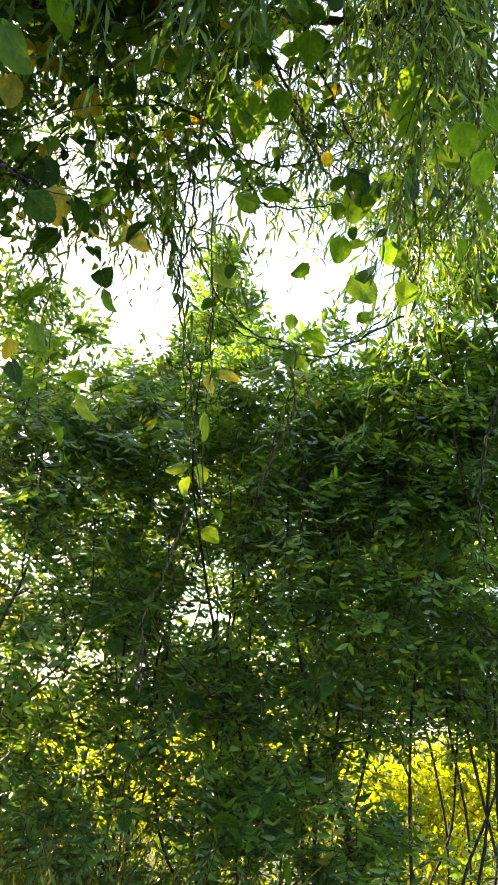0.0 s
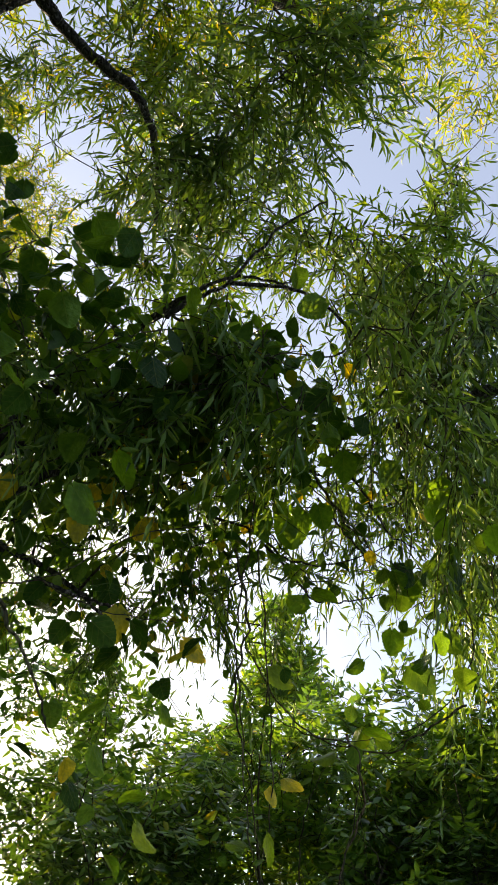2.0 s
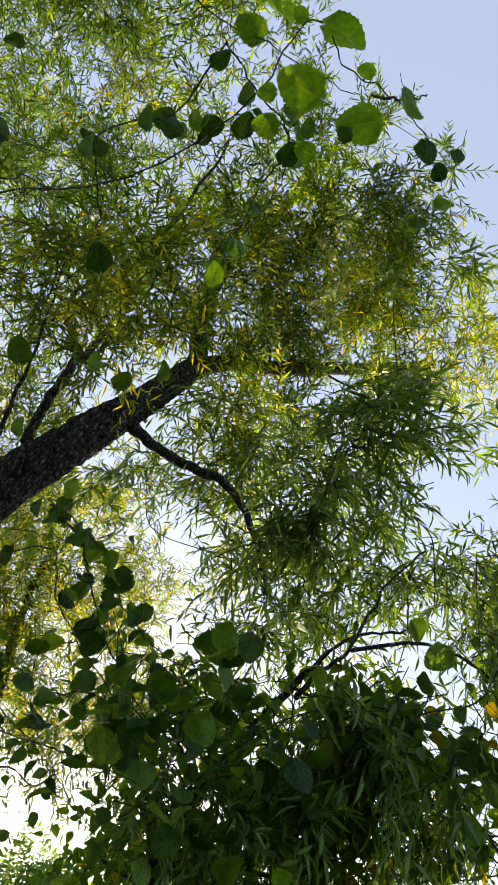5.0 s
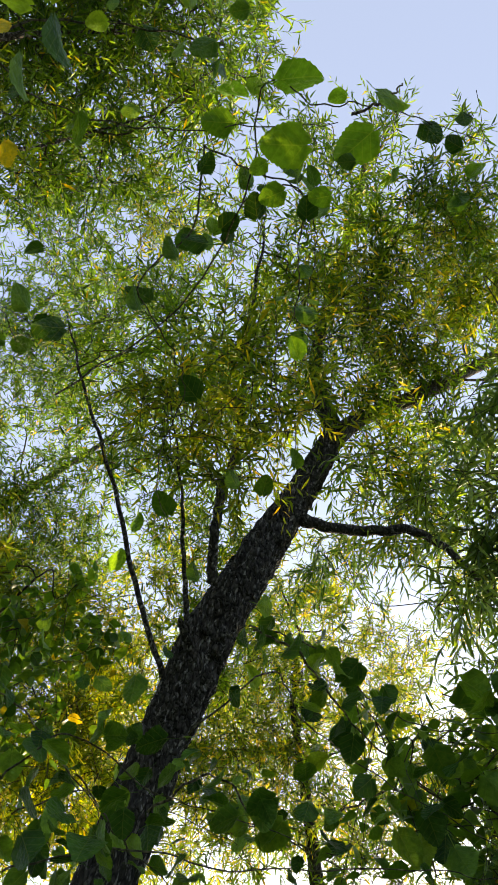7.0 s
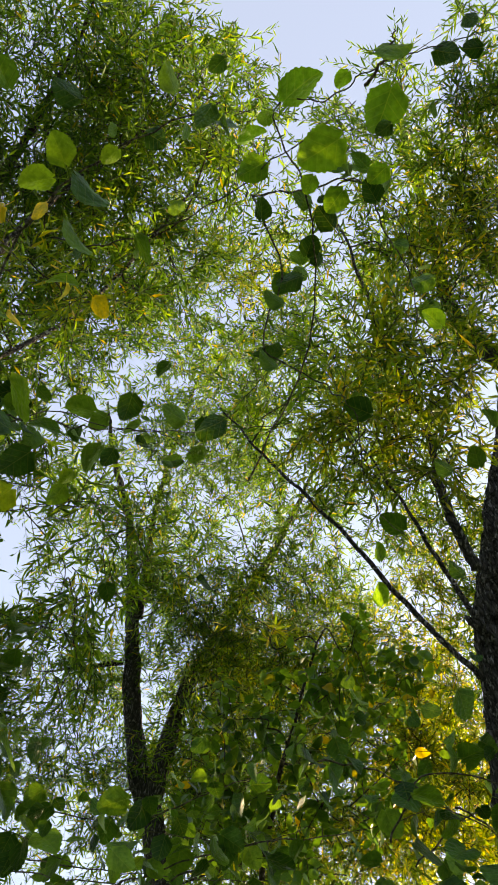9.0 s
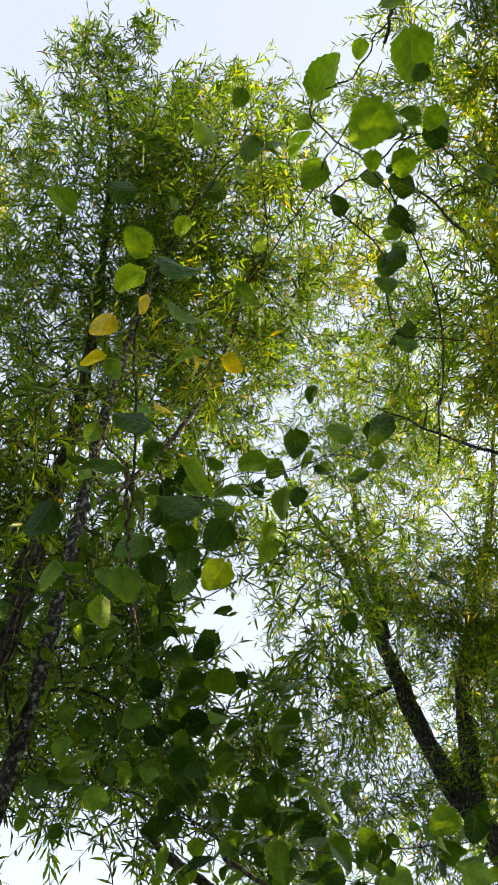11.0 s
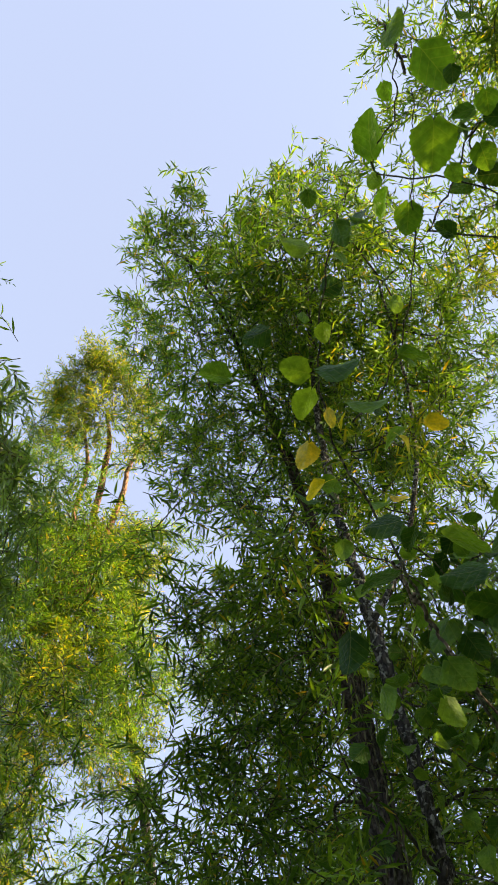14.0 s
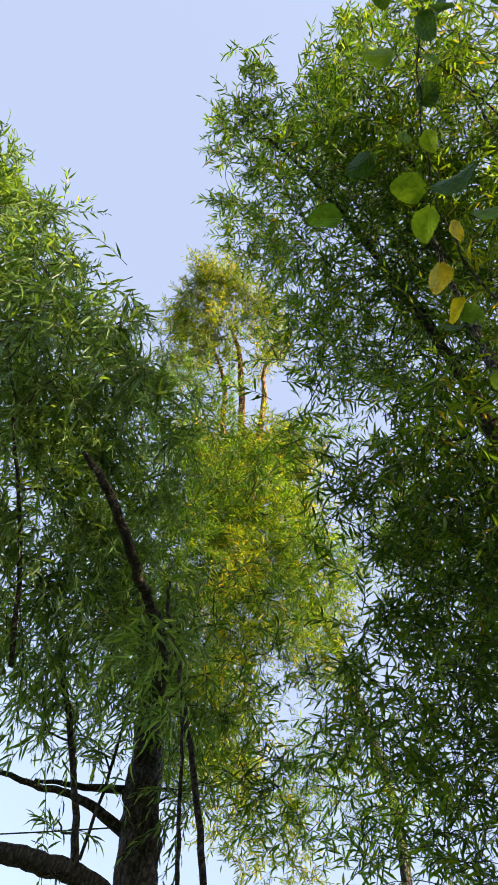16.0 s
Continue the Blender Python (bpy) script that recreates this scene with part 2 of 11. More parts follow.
            v.append((x, y, abs(x) * fold - droop * y * y))
    f = [[0, 1, 5, 4], [1, 2, 7, 6], [5, 1, 6], [2, 3, 8, 7], [0, 9, 10, 1], [10, 11, 1], [1, 11, 12, 2], [2, 12, 13, 3]]
    return np.array(v), f


LEAF = {
    "willow": (leaf_shape(0.165), 0.078, 0.0165, 46, WILLOW),
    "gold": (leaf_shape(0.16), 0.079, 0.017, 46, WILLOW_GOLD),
    "long": (leaf_shape(0.145, droop=0.3), 0.115, 0.022, 38, WILLOW_BLUE),
    "hedge": (leaf_shape(0.34, 0.25, 0.16), 0.088, 0.024, 60, HEDGE),
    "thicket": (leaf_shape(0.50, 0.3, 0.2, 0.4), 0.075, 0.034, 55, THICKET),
    "broad": (ovate_shape(0.66), 0.085, 0.045, 60, BROAD),
}


def leafy(rng, kind, starts, ways, lengths, droop, size=1.0):
    """Twigs with alternate leaves. Gives (twig verts, faces) and (leaf verts, faces)."""
    (shape, shape_faces), long, gap, open_deg, _ = LEAF[kind]
    n = len(starts)
    seg = 5
    u = np.linspace(0, 1, seg)
    down = np.array([0, 0, -1.0])
    side0 = unit(np.cross(ways, rng.normal(size=(n, 3))))
    if kind == "hedge":
        side0 = unit(np.cross(ways, np.array([0, 0, 1.0])) + rng.normal(0, 0.3, (n, 3)))
    bend = rng.normal(0, 0.18, (n, 1, 1))
    path = starts[:, None] + ways[:, None] * (lengths[:, None, None] * u[None, :, None]) + (down * droop + 0) * (lengths[:, None, None] * (u ** 2)[None, :, None]) + side0[:, None] * bend * (lengths[:, None, None] * (u ** 2)[None, :, None])
    # twig bars: three sides
    t = unit(np.gradient(path, axis=1))
    a = unit(np.cross(t, np.array([0.3, 0.2, 0.93])))
    b = np.cross(t, a)
    rr = (0.0026 * size * (1 - 0.75 * u))[None, :, None]
    ring = np.stack([path + rr * a, path + rr * (-0.5 * a + 0.87 * b), path + rr * (-0.5 * a - 0.87 * b)], 2)
    tv = ring.reshape(-1, 3)
    base = (np.arange(n) * seg * 3)[:, None, None]
    i = np.arange(seg - 1)[None, :, None] * 3
    j = np.arange(3)[None, None, :]
    f0, f1 = base + i + j, base + i + (j + 1) % 3
    tf = np.stack([f0, f1, f1 + 3, f0 + 3], -1).reshape(-1, 4)
    # leaves, the same number on every twig
    m = max(3, int(lengths.mean() / (gap * size)))
    s = np.linspace(0.1, 1.0, m) * (seg - 1)
    if kind == "hedge":      # leaflets in opposite pairs
        s = np.repeat(np.linspace(0.18, 1.0, (m + 1) // 2), 2)[:m] * (seg - 1)
    lo = np.minimum(s.astype(int), seg - 2)
    fr = (s - lo)[None, :, None]
    p = path[:, lo] * (1 - fr) + path[:, lo + 1] * fr
    tt = t[:, lo]
    sd0 = side0[:, None]
    if kind in ("hedge", "broad"):
        flat = unit(np.cross(tt, sd0) + rng.normal(0, 0.25, (n, m, 3)))
        turned = unit(np.cross(flat, tt)) * np.where(np.arange(m) % 2, 1, -1)[None, :, None]
    else:
        roll = np.arange(m)[None] * 2.4 + rng.uniform(0, 6, (n, 1))
        turned = np.cos(roll)[..., None] * sd0 + np.sin(roll)[..., None] * np.cross(tt, sd0)
    o = np.radians(open_deg + rng.normal(0, 13, (n, m, 1)))
    ax = unit(np.cos(o) * tt + np.sin(o) * unit(turned) + down * rng.uniform(0.0, 0.45, (n, m, 1)))
    nr = unit(np.cross(ax, np.cross(np.array([0, 0, 1.0]) + rng.normal(0, 0.55, (n, m, 3)), ax)))
    if kind == "hedge":
        nr = unit(flat + rng.normal(0, 0.2, (n, m, 3)))
        nr = unit(nr - ax * np.sum(nr * ax, -1, keepdims=True))
    sz = (long * size * rng.uniform(0.65, 1.15, (n, m)) * (1 - 0.35 * (s / (seg - 1)) ** 3)[None]).ravel()
    pos, ax, nr = p.reshape(-1, 3), ax.reshape(-1, 3), nr.reshape(-1, 3)
    xx = np.cross(ax, nr)
    lv = pos[:, None] + sz[:, None, None] * (shape[None, :, 0:1] * xx[:, None] + shape[None, :, 1:2] * ax[:, None] + shape[None, :, 2:3] * nr[:, None])
    count = len(pos)
    off = (np.arange(count) * len(shape))
    lf = []
    for face in shape_faces:
        lf.append((off[:, None] + np.array(face)[None]))
    return tv, tf, lv.reshape(-1, 3), lf


def raw_mesh(name, verts, tris_quads, mat):
    """Quick mesh from arrays of equal-sided faces."""
    me = bpy.data.meshes.new(name)
    me.vertices.add(len(verts))
    me.vertices.foreach_set("co", np.asarray(verts, np.float32).ravel())
    loops = np.concatenate([f.ravel() for f in tris_quads]).astype(np.int32)
    sizes = np.concatenate([np.full(len(f), f.shape[1], np.int32) for f in tris_quads])
    starts = np.concatenate([[0], np.cumsum(sizes)[:-1]]).astype(np.int32)
    me.loops.add(len(loops))
    me.loops.foreach_set("vertex_index", loops)
    me.polygons.add(len(sizes))
    me.polygons.foreach_set("loop_start", starts)
    me.polygons.foreach_set("use_smooth", np.ones(len(sizes), bool))
    me.materials.append(mat)
    me.update(calc_edges=True)
    me.validate()
    return me


class Tree:
    """A tree or shrub: trunk, limbs, a branch to each clump of its crown, leafy twigs."""

    def __init__(self, name, base, label, category, bark, seed, group=""):
        self.top = tagged(new(name), label, category, group)
        self.top.location = base
        self.top.matrix_world = Matrix.Translation(base)
        self.rng, self.seed, self.bark = np.random.default_rng(seed), seed, bark
        self.nodes = []
        self.stock = {}

    def limb(self, pts, name="limb", sides=10, plates=0.0, steps=10, label=""):
        line = smooth_line(pts, steps)
        wob = 0.012 * np.array([[noise.noise(Vector((i * 0.35, k * 7.0, self.seed))) for k in range(3)] for i in range(len(line))])
        line[:, :3] += wob * min(1.0, len(line) / 20)
        v, f = tube(line, sides, 0.18, plates, self.seed)
        org = np.array(self.top.location)
        ob = part(name, mesh_from(name, np.array(v) - org, f, self.bark), self.top, label)
        ob.matrix_parent_inverse = Matrix()
        self.nodes += [r for r in line[2:]]
        return ob

    def clumps(self, spots, kind="willow", up=0.35, droop=0.35, twig=0.38, size=1.0, out=0.7, flat=0.85, fill=1.0, toward=(0, 0, 0)):
        """spots: x, y, z, radius, density."""
        org = np.array(self.top.location)
        start_nodes = np.array(self.nodes)[:, :3]
        for x, y, z, r, dens in sorted(spots, key=lambda q: float(np.min(np.linalg.norm(start_nodes - np.array(q[:3]), axis=1)))):
            c = np.array((x, y, z))
            nodes = np.array(self.nodes)
            dist = np.linalg.norm(nodes[:, :3] - c, axis=1) + 0.5 * np.maximum(0, nodes[:, 2] - z + 0.1) - 3.0 * np.minimum(nodes[:, 3], 0.04)
            k = int(np.argmin(dist))
            a = nodes[k, :3]
            L = float(np.linalg.norm(c - a))
            if L > 0.1:
                r0 = max(0.003, min(nodes[k, 3] * 0.7, 0.005 + 0.006 * L))
                w1, w2 = self.rng.normal(0, 0.13, 3) * L, self.rng.normal(0, 0.10, 3) * L
                q1 = a + (c - a) * 0.33 + w1 + np.array([0, 0, 0.05 * L])
                q2 = a + (c - a) * 0.68 + w2 + np.array([0, 0, 0.04 * L])
                line = smooth_line([(*a, r0), (*q1, r0 * 0.85), (*q2, r0 * 0.7), (*c, r0 * 0.55)], 5)
                v, f = tube(line, 6, 0.1)
                ob = part("branch", mesh_from("branch", np.array(v) - org, f, TWIG if r0 < 0.012 else self.bark), self.top)
                ob.matrix_parent_inverse = Matrix()
                self.nodes += list(line[4:])
            n = max(4, int(fill * 80 * dens * (r / 0.4) ** 2 * (0.42 / twig) / size ** 2))
            # smaller puffs inside the clump give it gaps and an uneven edge
            puffs = unit(self.rng.normal(size=(7, 3))) * self.rng.uniform(0.2, 1.0, (7, 1)) * r
            which = self.rng.integers(0, 7, n)
            p = puffs[which] + self.rng.normal(0, 0.32 * r, (n, 3))
            p[:, 2] *= flat
            way = unit(out * unit(p) + np.array([0, 0, up]) + np.array(toward) + self.rng.normal(0, 0.45, (n, 3)))
            length = twig * self.rng.uniform(0.55, 1.2, n)
            start = c + p - way * length[:, None] * 0.5
            self.stock.setdefault((kind, droop, size), []).append((start, way, length))

    def done(self):
        for (kind, droop, size), lots in self.stock.items():
            s, w, l = (np.concatenate(q) for q in zip(*lots))
            tv, tf, lv, lf = leafy(self.rng, kind, s, w, l, droop, size)
            org = np.array(self.top.location)
            crown = part("crown", raw_mesh("crown", lv - org, lf, LEAF[kind][4]), self.top)
            tw = part("twig_spray", raw_mesh("twig_spray", tv - org, [tf], TWIG), crown)
            crown.matrix_parent_inverse = tw.matrix_parent_inverse = Matrix()
            tagged(crown, kind="stuff"), tagged(tw, kind="stuff")
        return self.top


def heart_leaf(name, seed, mat):
    """A large toothed heart-shaped leaf, one metre long along y, cupped and waved."""
    rng = random.Random(seed)
    verts, faces = [], []
    rows, cols = 19, 5
    lean = rng.uniform(-0.1, 0.1)
    curl = rng.uniform(0.05, 0.35)
    wave = rng.uniform(0, 6)
    for i in range(rows):
        u = i / (rows - 1)
        half = 0.49 * min(1.0, 0.4 + 4.0 * u) * math.sqrt(max(0.0, 1 - ((u - 0.36) / 0.65) ** 2)) * (1 - 0.40 * u ** 3) if i < rows - 1 else 0.0
        for j in range(-cols, cols + 1):
            s = j / cols
            tooth = 0.018 * (1 if (i % 2) else -1) * (abs(j) == cols) * (0 < i < rows - 1)
            x = s * (half + tooth) + lean * u * u
            y = u - 0.13 * math.sin(math.pi * abs(s) * 0.85) * (1 - u) ** 4
            z = 0.22 * abs(x) - curl * u * u * 0.6 - 0.07 * math.sin(5 * u + wave) * abs(s) + 0.016 * math.sin(27 * (y - 0.75 * abs(x))) * abs(s) + rng.uniform(-0.008, 0.008)
            verts.append((x, y, z))
    w = 2 * cols + 1
    for i in range(rows - 1):
        for j in range(w - 1):
            k = i * w + j
            faces.append([k, k + 1, k + w + 1, k + w] if i < rows - 2 else [k, k + 1, k + w + 1])
    # petiole
    b = len(verts)
    for u in (0.0, 0.5, 1.0):
        for a in range(3):
            verts.append((0.012 * math.cos(a * 2.1) + 0.05 * u, 0.02 - 0.5 * u, 0.012 * math.sin(a * 2.1) - 0.14 * u * u))
    for r in range(2):
        for a in range(3):
            faces.append([b + r * 3 + a, b + r * 3 + (a + 1) % 3, b + r * 3 + 3 + (a + 1) % 3, b + r * 3 + 3 + a])
    return mesh_from(name, verts, faces, mat)


HEARTS = [heart_leaf("leaf", k, VINE) for k in range(6)]
HEARTS_MID = [heart_leaf("leaf", 40 + k, VINE_BACKLIT) for k in range(4)]
HEARTS_LIME = [heart_leaf("leaf", 30 + k, VINE_LIME) for k in range(3)]
HEARTS_YELLOW = [heart_leaf("leaf", 20 + k, VINE_YELLOW) for k in range(3)]


class Vine:
    """A climbing vine: stems, and large leaves each a part of its own."""

    def __init__(self, name, base, label, seed):
        self.top = tagged(new(name), label, "vine")
        self.top.location = base
        self.base = np.array(base, float)
        self.rng = np.random.default_rng(seed)

    def stem(self, pts, leaves=0, size=0.085, yellow=0.0, radius=0.003, spread=0.05, dry=False):
        line = smooth_line([(*p, radius * (1 - 0.6 * i / max(1, len(pts) - 1))) for i, p in enumerate(pts)], 10)
        line[:, :3] += 0.012 * np.array([[noise.noise(Vector((i * 0.4, k * 9.0, len(pts) + pts[0][0]))) for k in range(3)] for i in range(len(line))])
        v, f = tube(line, 5)
        part("stem", mesh_from("stem", np.array(v) - self.base, f, DRY if dry else STEM), self.top).matrix_parent_inverse = Matrix()
        for i in range(leaves):
            k = self.rng.integers(1, len(line))
            p = line[k, :3] + self.rng.normal(0, spread, 3)
            self.leaf(*p, size * self.rng.uniform(0.5, 1.15), self.rng.random() < yellow)

    def leaf(self, x, y, z, size, yellow=False):
        me = (HEARTS_YELLOW if yellow else HEARTS)[int(self.rng.integers(0, 3 if yellow else 6))]
        ob = part("leaf", me, self.top, "yellowed leaf" if yellow else "")
        ob.matrix_parent_inverse = Matrix()
        turn = Euler((radians(self.rng.normal(-42, 24)), radians(self.rng.normal(0, 24)), self.rng.uniform(0, 2 * math.pi)))
        m = Matrix.LocRotScale(Vector((x, y, z)) - Vector(self.base), turn, Vector((0.85 * size,) * 3))
        ob.matrix_basis = m @ Matrix.Translation((0, -0.5, 0))

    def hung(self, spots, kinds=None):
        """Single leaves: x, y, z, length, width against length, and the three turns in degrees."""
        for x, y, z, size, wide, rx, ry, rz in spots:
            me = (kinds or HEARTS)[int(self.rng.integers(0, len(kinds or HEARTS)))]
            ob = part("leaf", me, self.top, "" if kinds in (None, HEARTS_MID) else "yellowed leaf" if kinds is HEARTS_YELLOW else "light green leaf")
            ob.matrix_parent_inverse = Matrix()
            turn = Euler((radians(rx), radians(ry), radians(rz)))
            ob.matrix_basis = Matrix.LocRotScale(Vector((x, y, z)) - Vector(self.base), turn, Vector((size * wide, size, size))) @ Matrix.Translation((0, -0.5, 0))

    def leaves(self, spots, yellow=False):
        for s in spots:
            self.leaf(*s, yellow)


# ---- ground ----
def ground_sheet():
    ring = [0, 1, 2, 3, 4.5, 6, 8, 11, 15, 22, 35, 60, 120, 300, 900]
    verts, faces, n = [(0, 0, 0)], [], 48
    for r in ring[1:]:
        for k in range(n):
            a = 2 * math.pi * k / n
            x, y = r * math.cos(a), r * math.sin(a)
            verts.append((x, y, (0.10 * noise.noise(Vector((x * 0.35, y * 0.35, 3))) if r < 60 else 0) - 0.02))
    for k in range(n):
        faces.append([0, 1 + k, 1 + (k + 1) % n])
    for i in range(len(ring) - 2):
        for k in range(n):
            a = 1 + i * n + k
            b = 1 + i * n + (k + 1) % n
            faces.append([a, a + n, b + n, b])
    return tagged(new("ground", mesh_from("ground", verts, faces, SOIL)), "dark weedy soil with low grass under the trees", "ground", kind="structure")


ground_sheet()


# ---- trees, shrubs and vines ----

leaning = Tree("willow_tree", (-2.54, 0.83, 0), "leaning willow with dark furrowed bark and sun-gold coloured narrow leaves", "tree", BARK, 3, "willows round the clearing")
leaning.limb([(-2.54, 0.83, -0.10, 0.142), (-2.42, 0.81, 1.43, 0.114), (-2.12, 0.78, 2.68, 0.099), (-1.79, 0.74, 3.58, 0.095), (-1.58, 0.71, 3.91, 0.093), (-1.45, 0.72, 4.18, 0.092), (-1.27, 0.77, 4.56, 0.082), (-1.11, 0.81, 4.84, 0.065), (-0.97, 0.86, 5.20, 0.055)], name='trunk', sides=96, plates=0.012, steps=44)
leaning.limb([(-0.99, 0.85, 5.15, 0.050), (-0.87, 0.96, 5.42, 0.043), (-0.67, 1.21, 5.80, 0.041), (-0.34, 1.51, 6.27, 0.038), (0.14, 1.82, 6.71, 0.023)])
leaning.limb([(-1.19, 0.79, 4.68, 0.045), (-1.14, 0.90, 4.64, 0.027), (-1.01, 1.06, 4.61, 0.022), (-0.85, 1.18, 4.55, 0.018), (-0.77, 1.34, 4.36, 0.012), (-0.76, 1.48, 4.16, 0.007)])
leaning.limb([(-0.97, 0.86, 5.20, 0.053), (-0.90, 0.68, 5.81, 0.039), (-0.55, 0.54, 6.41, 0.032), (-0.14, 0.36, 6.88, 0.019), (0.09, 0.21, 7.20, 0.008)])
leaning.limb([(-1.38, 0.60, 4.15, 0.021), (-1.30, 0.53, 4.27, 0.018), (-1.22, 0.47, 4.45, 0.016), (-1.11, 0.43, 4.73, 0.013), (-0.84, 0.21, 5.38, 0.010), (-0.56, 0.02, 5.86, 0.005)])
leaning.limb([(-1.61, 0.62, 3.86, 0.011), (-1.53, 0.40, 4.06, 0.009), (-1.38, 0.09, 4.33, 0.008), (-1.31, -0.17, 4.61, 0.006), (-1.22, -0.41, 4.87, 0.003)], name='side_shoot')
leaning.limb([(-1.49, 0.62, 3.94, 0.012), (-1.37, 0.47, 4.13, 0.008), (-1.24, 0.30, 4.37, 0.005), (-1.12, 0.09, 4.67, 0.003)], name='side_shoot')
leaning.limb([(-1.50, 0.62, 3.95, 0.017), (-1.47, 0.58, 3.96, 0.015), (-1.46, 0.55, 3.97, 0.009)], name='broken_stub')
leaning.clumps([(-1.22, 0.18, 4.62, 0.225, 0.500), (-1.05, 0.29, 4.89, 0.215, 0.600), (-1.13, -0.13, 4.79, 0.208, 0.450), (-0.98, -0.03, 5.16, 0.227, 0.600), (-0.91, 0.29, 5.35, 0.240, 0.800), (-0.83, 0.62, 5.52, 0.253, 1.000), (-0.67, 0.31, 5.82, 0.295, 0.900), (-0.69, -0.05, 5.85, 0.236, 0.500), (-0.53, 0.66, 5.88, 0.332, 1.100), (-0.18, 0.57, 6.03, 0.340, 1.000), (0.16, 0.60, 6.24, 0.323, 0.800), (-0.17, 0.27, 6.48, 0.337, 0.700)], fill=0.9, size=0.9)
leaning.clumps([(0.20, 0.26, 6.89, 0.193, 0.600), (0.52, 0.58, 6.83, 0.160, 0.600), (0.12, 0.98, 6.36, 0.371, 0.900), (-0.24, 1.22, 6.28, 0.371, 1.000), (-0.54, 1.01, 5.89, 0.309, 1.000), (-0.77, 0.87, 5.47, 0.225, 0.900), (-0.64, 1.37, 5.86, 0.284, 0.800), (-0.94, 1.08, 5.13, 0.240, 0.700), (-0.81, 1.31, 5.07, 0.240, 0.800), (-0.07, -0.08, 6.91, 0.156, 0.500), (-0.72, 0.19, 6.03, 0.247, 0.500), (-1.01, 0.18, 5.02, 0.197, 0.600)], fill=0.9, size=0.9)
leaning.clumps([(-0.39, 0.38, 6.25, 0.291, 0.700)], fill=0.9, size=0.9)
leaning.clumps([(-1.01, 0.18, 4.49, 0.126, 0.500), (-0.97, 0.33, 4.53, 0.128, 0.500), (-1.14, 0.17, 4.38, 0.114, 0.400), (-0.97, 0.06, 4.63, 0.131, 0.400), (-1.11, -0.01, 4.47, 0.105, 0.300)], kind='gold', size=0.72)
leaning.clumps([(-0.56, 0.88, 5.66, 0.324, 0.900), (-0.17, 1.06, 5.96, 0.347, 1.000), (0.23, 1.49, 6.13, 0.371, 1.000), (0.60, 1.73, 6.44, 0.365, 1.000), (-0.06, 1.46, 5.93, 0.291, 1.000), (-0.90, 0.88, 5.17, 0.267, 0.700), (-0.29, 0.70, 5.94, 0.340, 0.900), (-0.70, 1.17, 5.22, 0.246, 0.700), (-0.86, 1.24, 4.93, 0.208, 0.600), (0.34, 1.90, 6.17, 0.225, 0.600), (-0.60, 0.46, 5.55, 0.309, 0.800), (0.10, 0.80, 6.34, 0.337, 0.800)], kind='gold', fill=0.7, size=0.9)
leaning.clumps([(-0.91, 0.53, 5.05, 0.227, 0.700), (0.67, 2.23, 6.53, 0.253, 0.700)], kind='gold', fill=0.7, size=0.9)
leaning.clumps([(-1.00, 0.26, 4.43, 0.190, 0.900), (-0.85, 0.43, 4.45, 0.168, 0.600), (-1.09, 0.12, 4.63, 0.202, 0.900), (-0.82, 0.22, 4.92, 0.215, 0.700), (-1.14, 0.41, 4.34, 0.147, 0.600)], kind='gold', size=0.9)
leaning.done()

sunny = Tree("willow_tree", (-3.73, 3.69, 0), "tall sunlit willow with golden green leaves beyond the vines", "tree", BARK, 7, "willows round the clearing")
sunny.limb([(-3.73, 3.69, -0.10, 0.071), (-3.64, 3.55, 2.05, 0.057), (-3.42, 3.19, 3.84, 0.050), (-3.17, 2.81, 5.12, 0.047), (-3.02, 2.57, 5.59, 0.038), (-2.95, 2.39, 6.18, 0.025), (-2.82, 2.32, 6.82, 0.014)], name='trunk', sides=20, plates=0.01, steps=14)
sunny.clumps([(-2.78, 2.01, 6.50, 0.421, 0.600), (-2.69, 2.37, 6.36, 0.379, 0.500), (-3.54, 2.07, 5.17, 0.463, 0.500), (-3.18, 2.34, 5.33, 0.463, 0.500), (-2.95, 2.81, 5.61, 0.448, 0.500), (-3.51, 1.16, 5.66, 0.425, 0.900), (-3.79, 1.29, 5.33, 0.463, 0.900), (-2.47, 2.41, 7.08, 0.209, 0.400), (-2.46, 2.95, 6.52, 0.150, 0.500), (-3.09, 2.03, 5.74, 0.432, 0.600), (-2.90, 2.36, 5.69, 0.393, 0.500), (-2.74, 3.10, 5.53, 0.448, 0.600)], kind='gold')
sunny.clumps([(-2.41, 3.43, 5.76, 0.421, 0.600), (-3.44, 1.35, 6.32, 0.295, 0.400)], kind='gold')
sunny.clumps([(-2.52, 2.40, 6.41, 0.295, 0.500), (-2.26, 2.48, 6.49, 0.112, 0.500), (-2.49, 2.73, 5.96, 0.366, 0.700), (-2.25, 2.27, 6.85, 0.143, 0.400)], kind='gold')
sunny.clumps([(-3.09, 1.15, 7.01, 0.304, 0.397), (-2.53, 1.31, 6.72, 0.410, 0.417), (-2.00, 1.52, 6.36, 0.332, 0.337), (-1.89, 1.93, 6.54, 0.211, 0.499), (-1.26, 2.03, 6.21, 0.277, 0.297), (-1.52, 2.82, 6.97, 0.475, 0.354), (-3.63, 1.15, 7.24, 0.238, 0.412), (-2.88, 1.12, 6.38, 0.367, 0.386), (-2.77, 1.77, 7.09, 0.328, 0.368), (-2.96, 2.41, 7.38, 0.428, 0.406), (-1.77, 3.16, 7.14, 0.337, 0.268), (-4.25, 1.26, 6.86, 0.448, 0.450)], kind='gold')
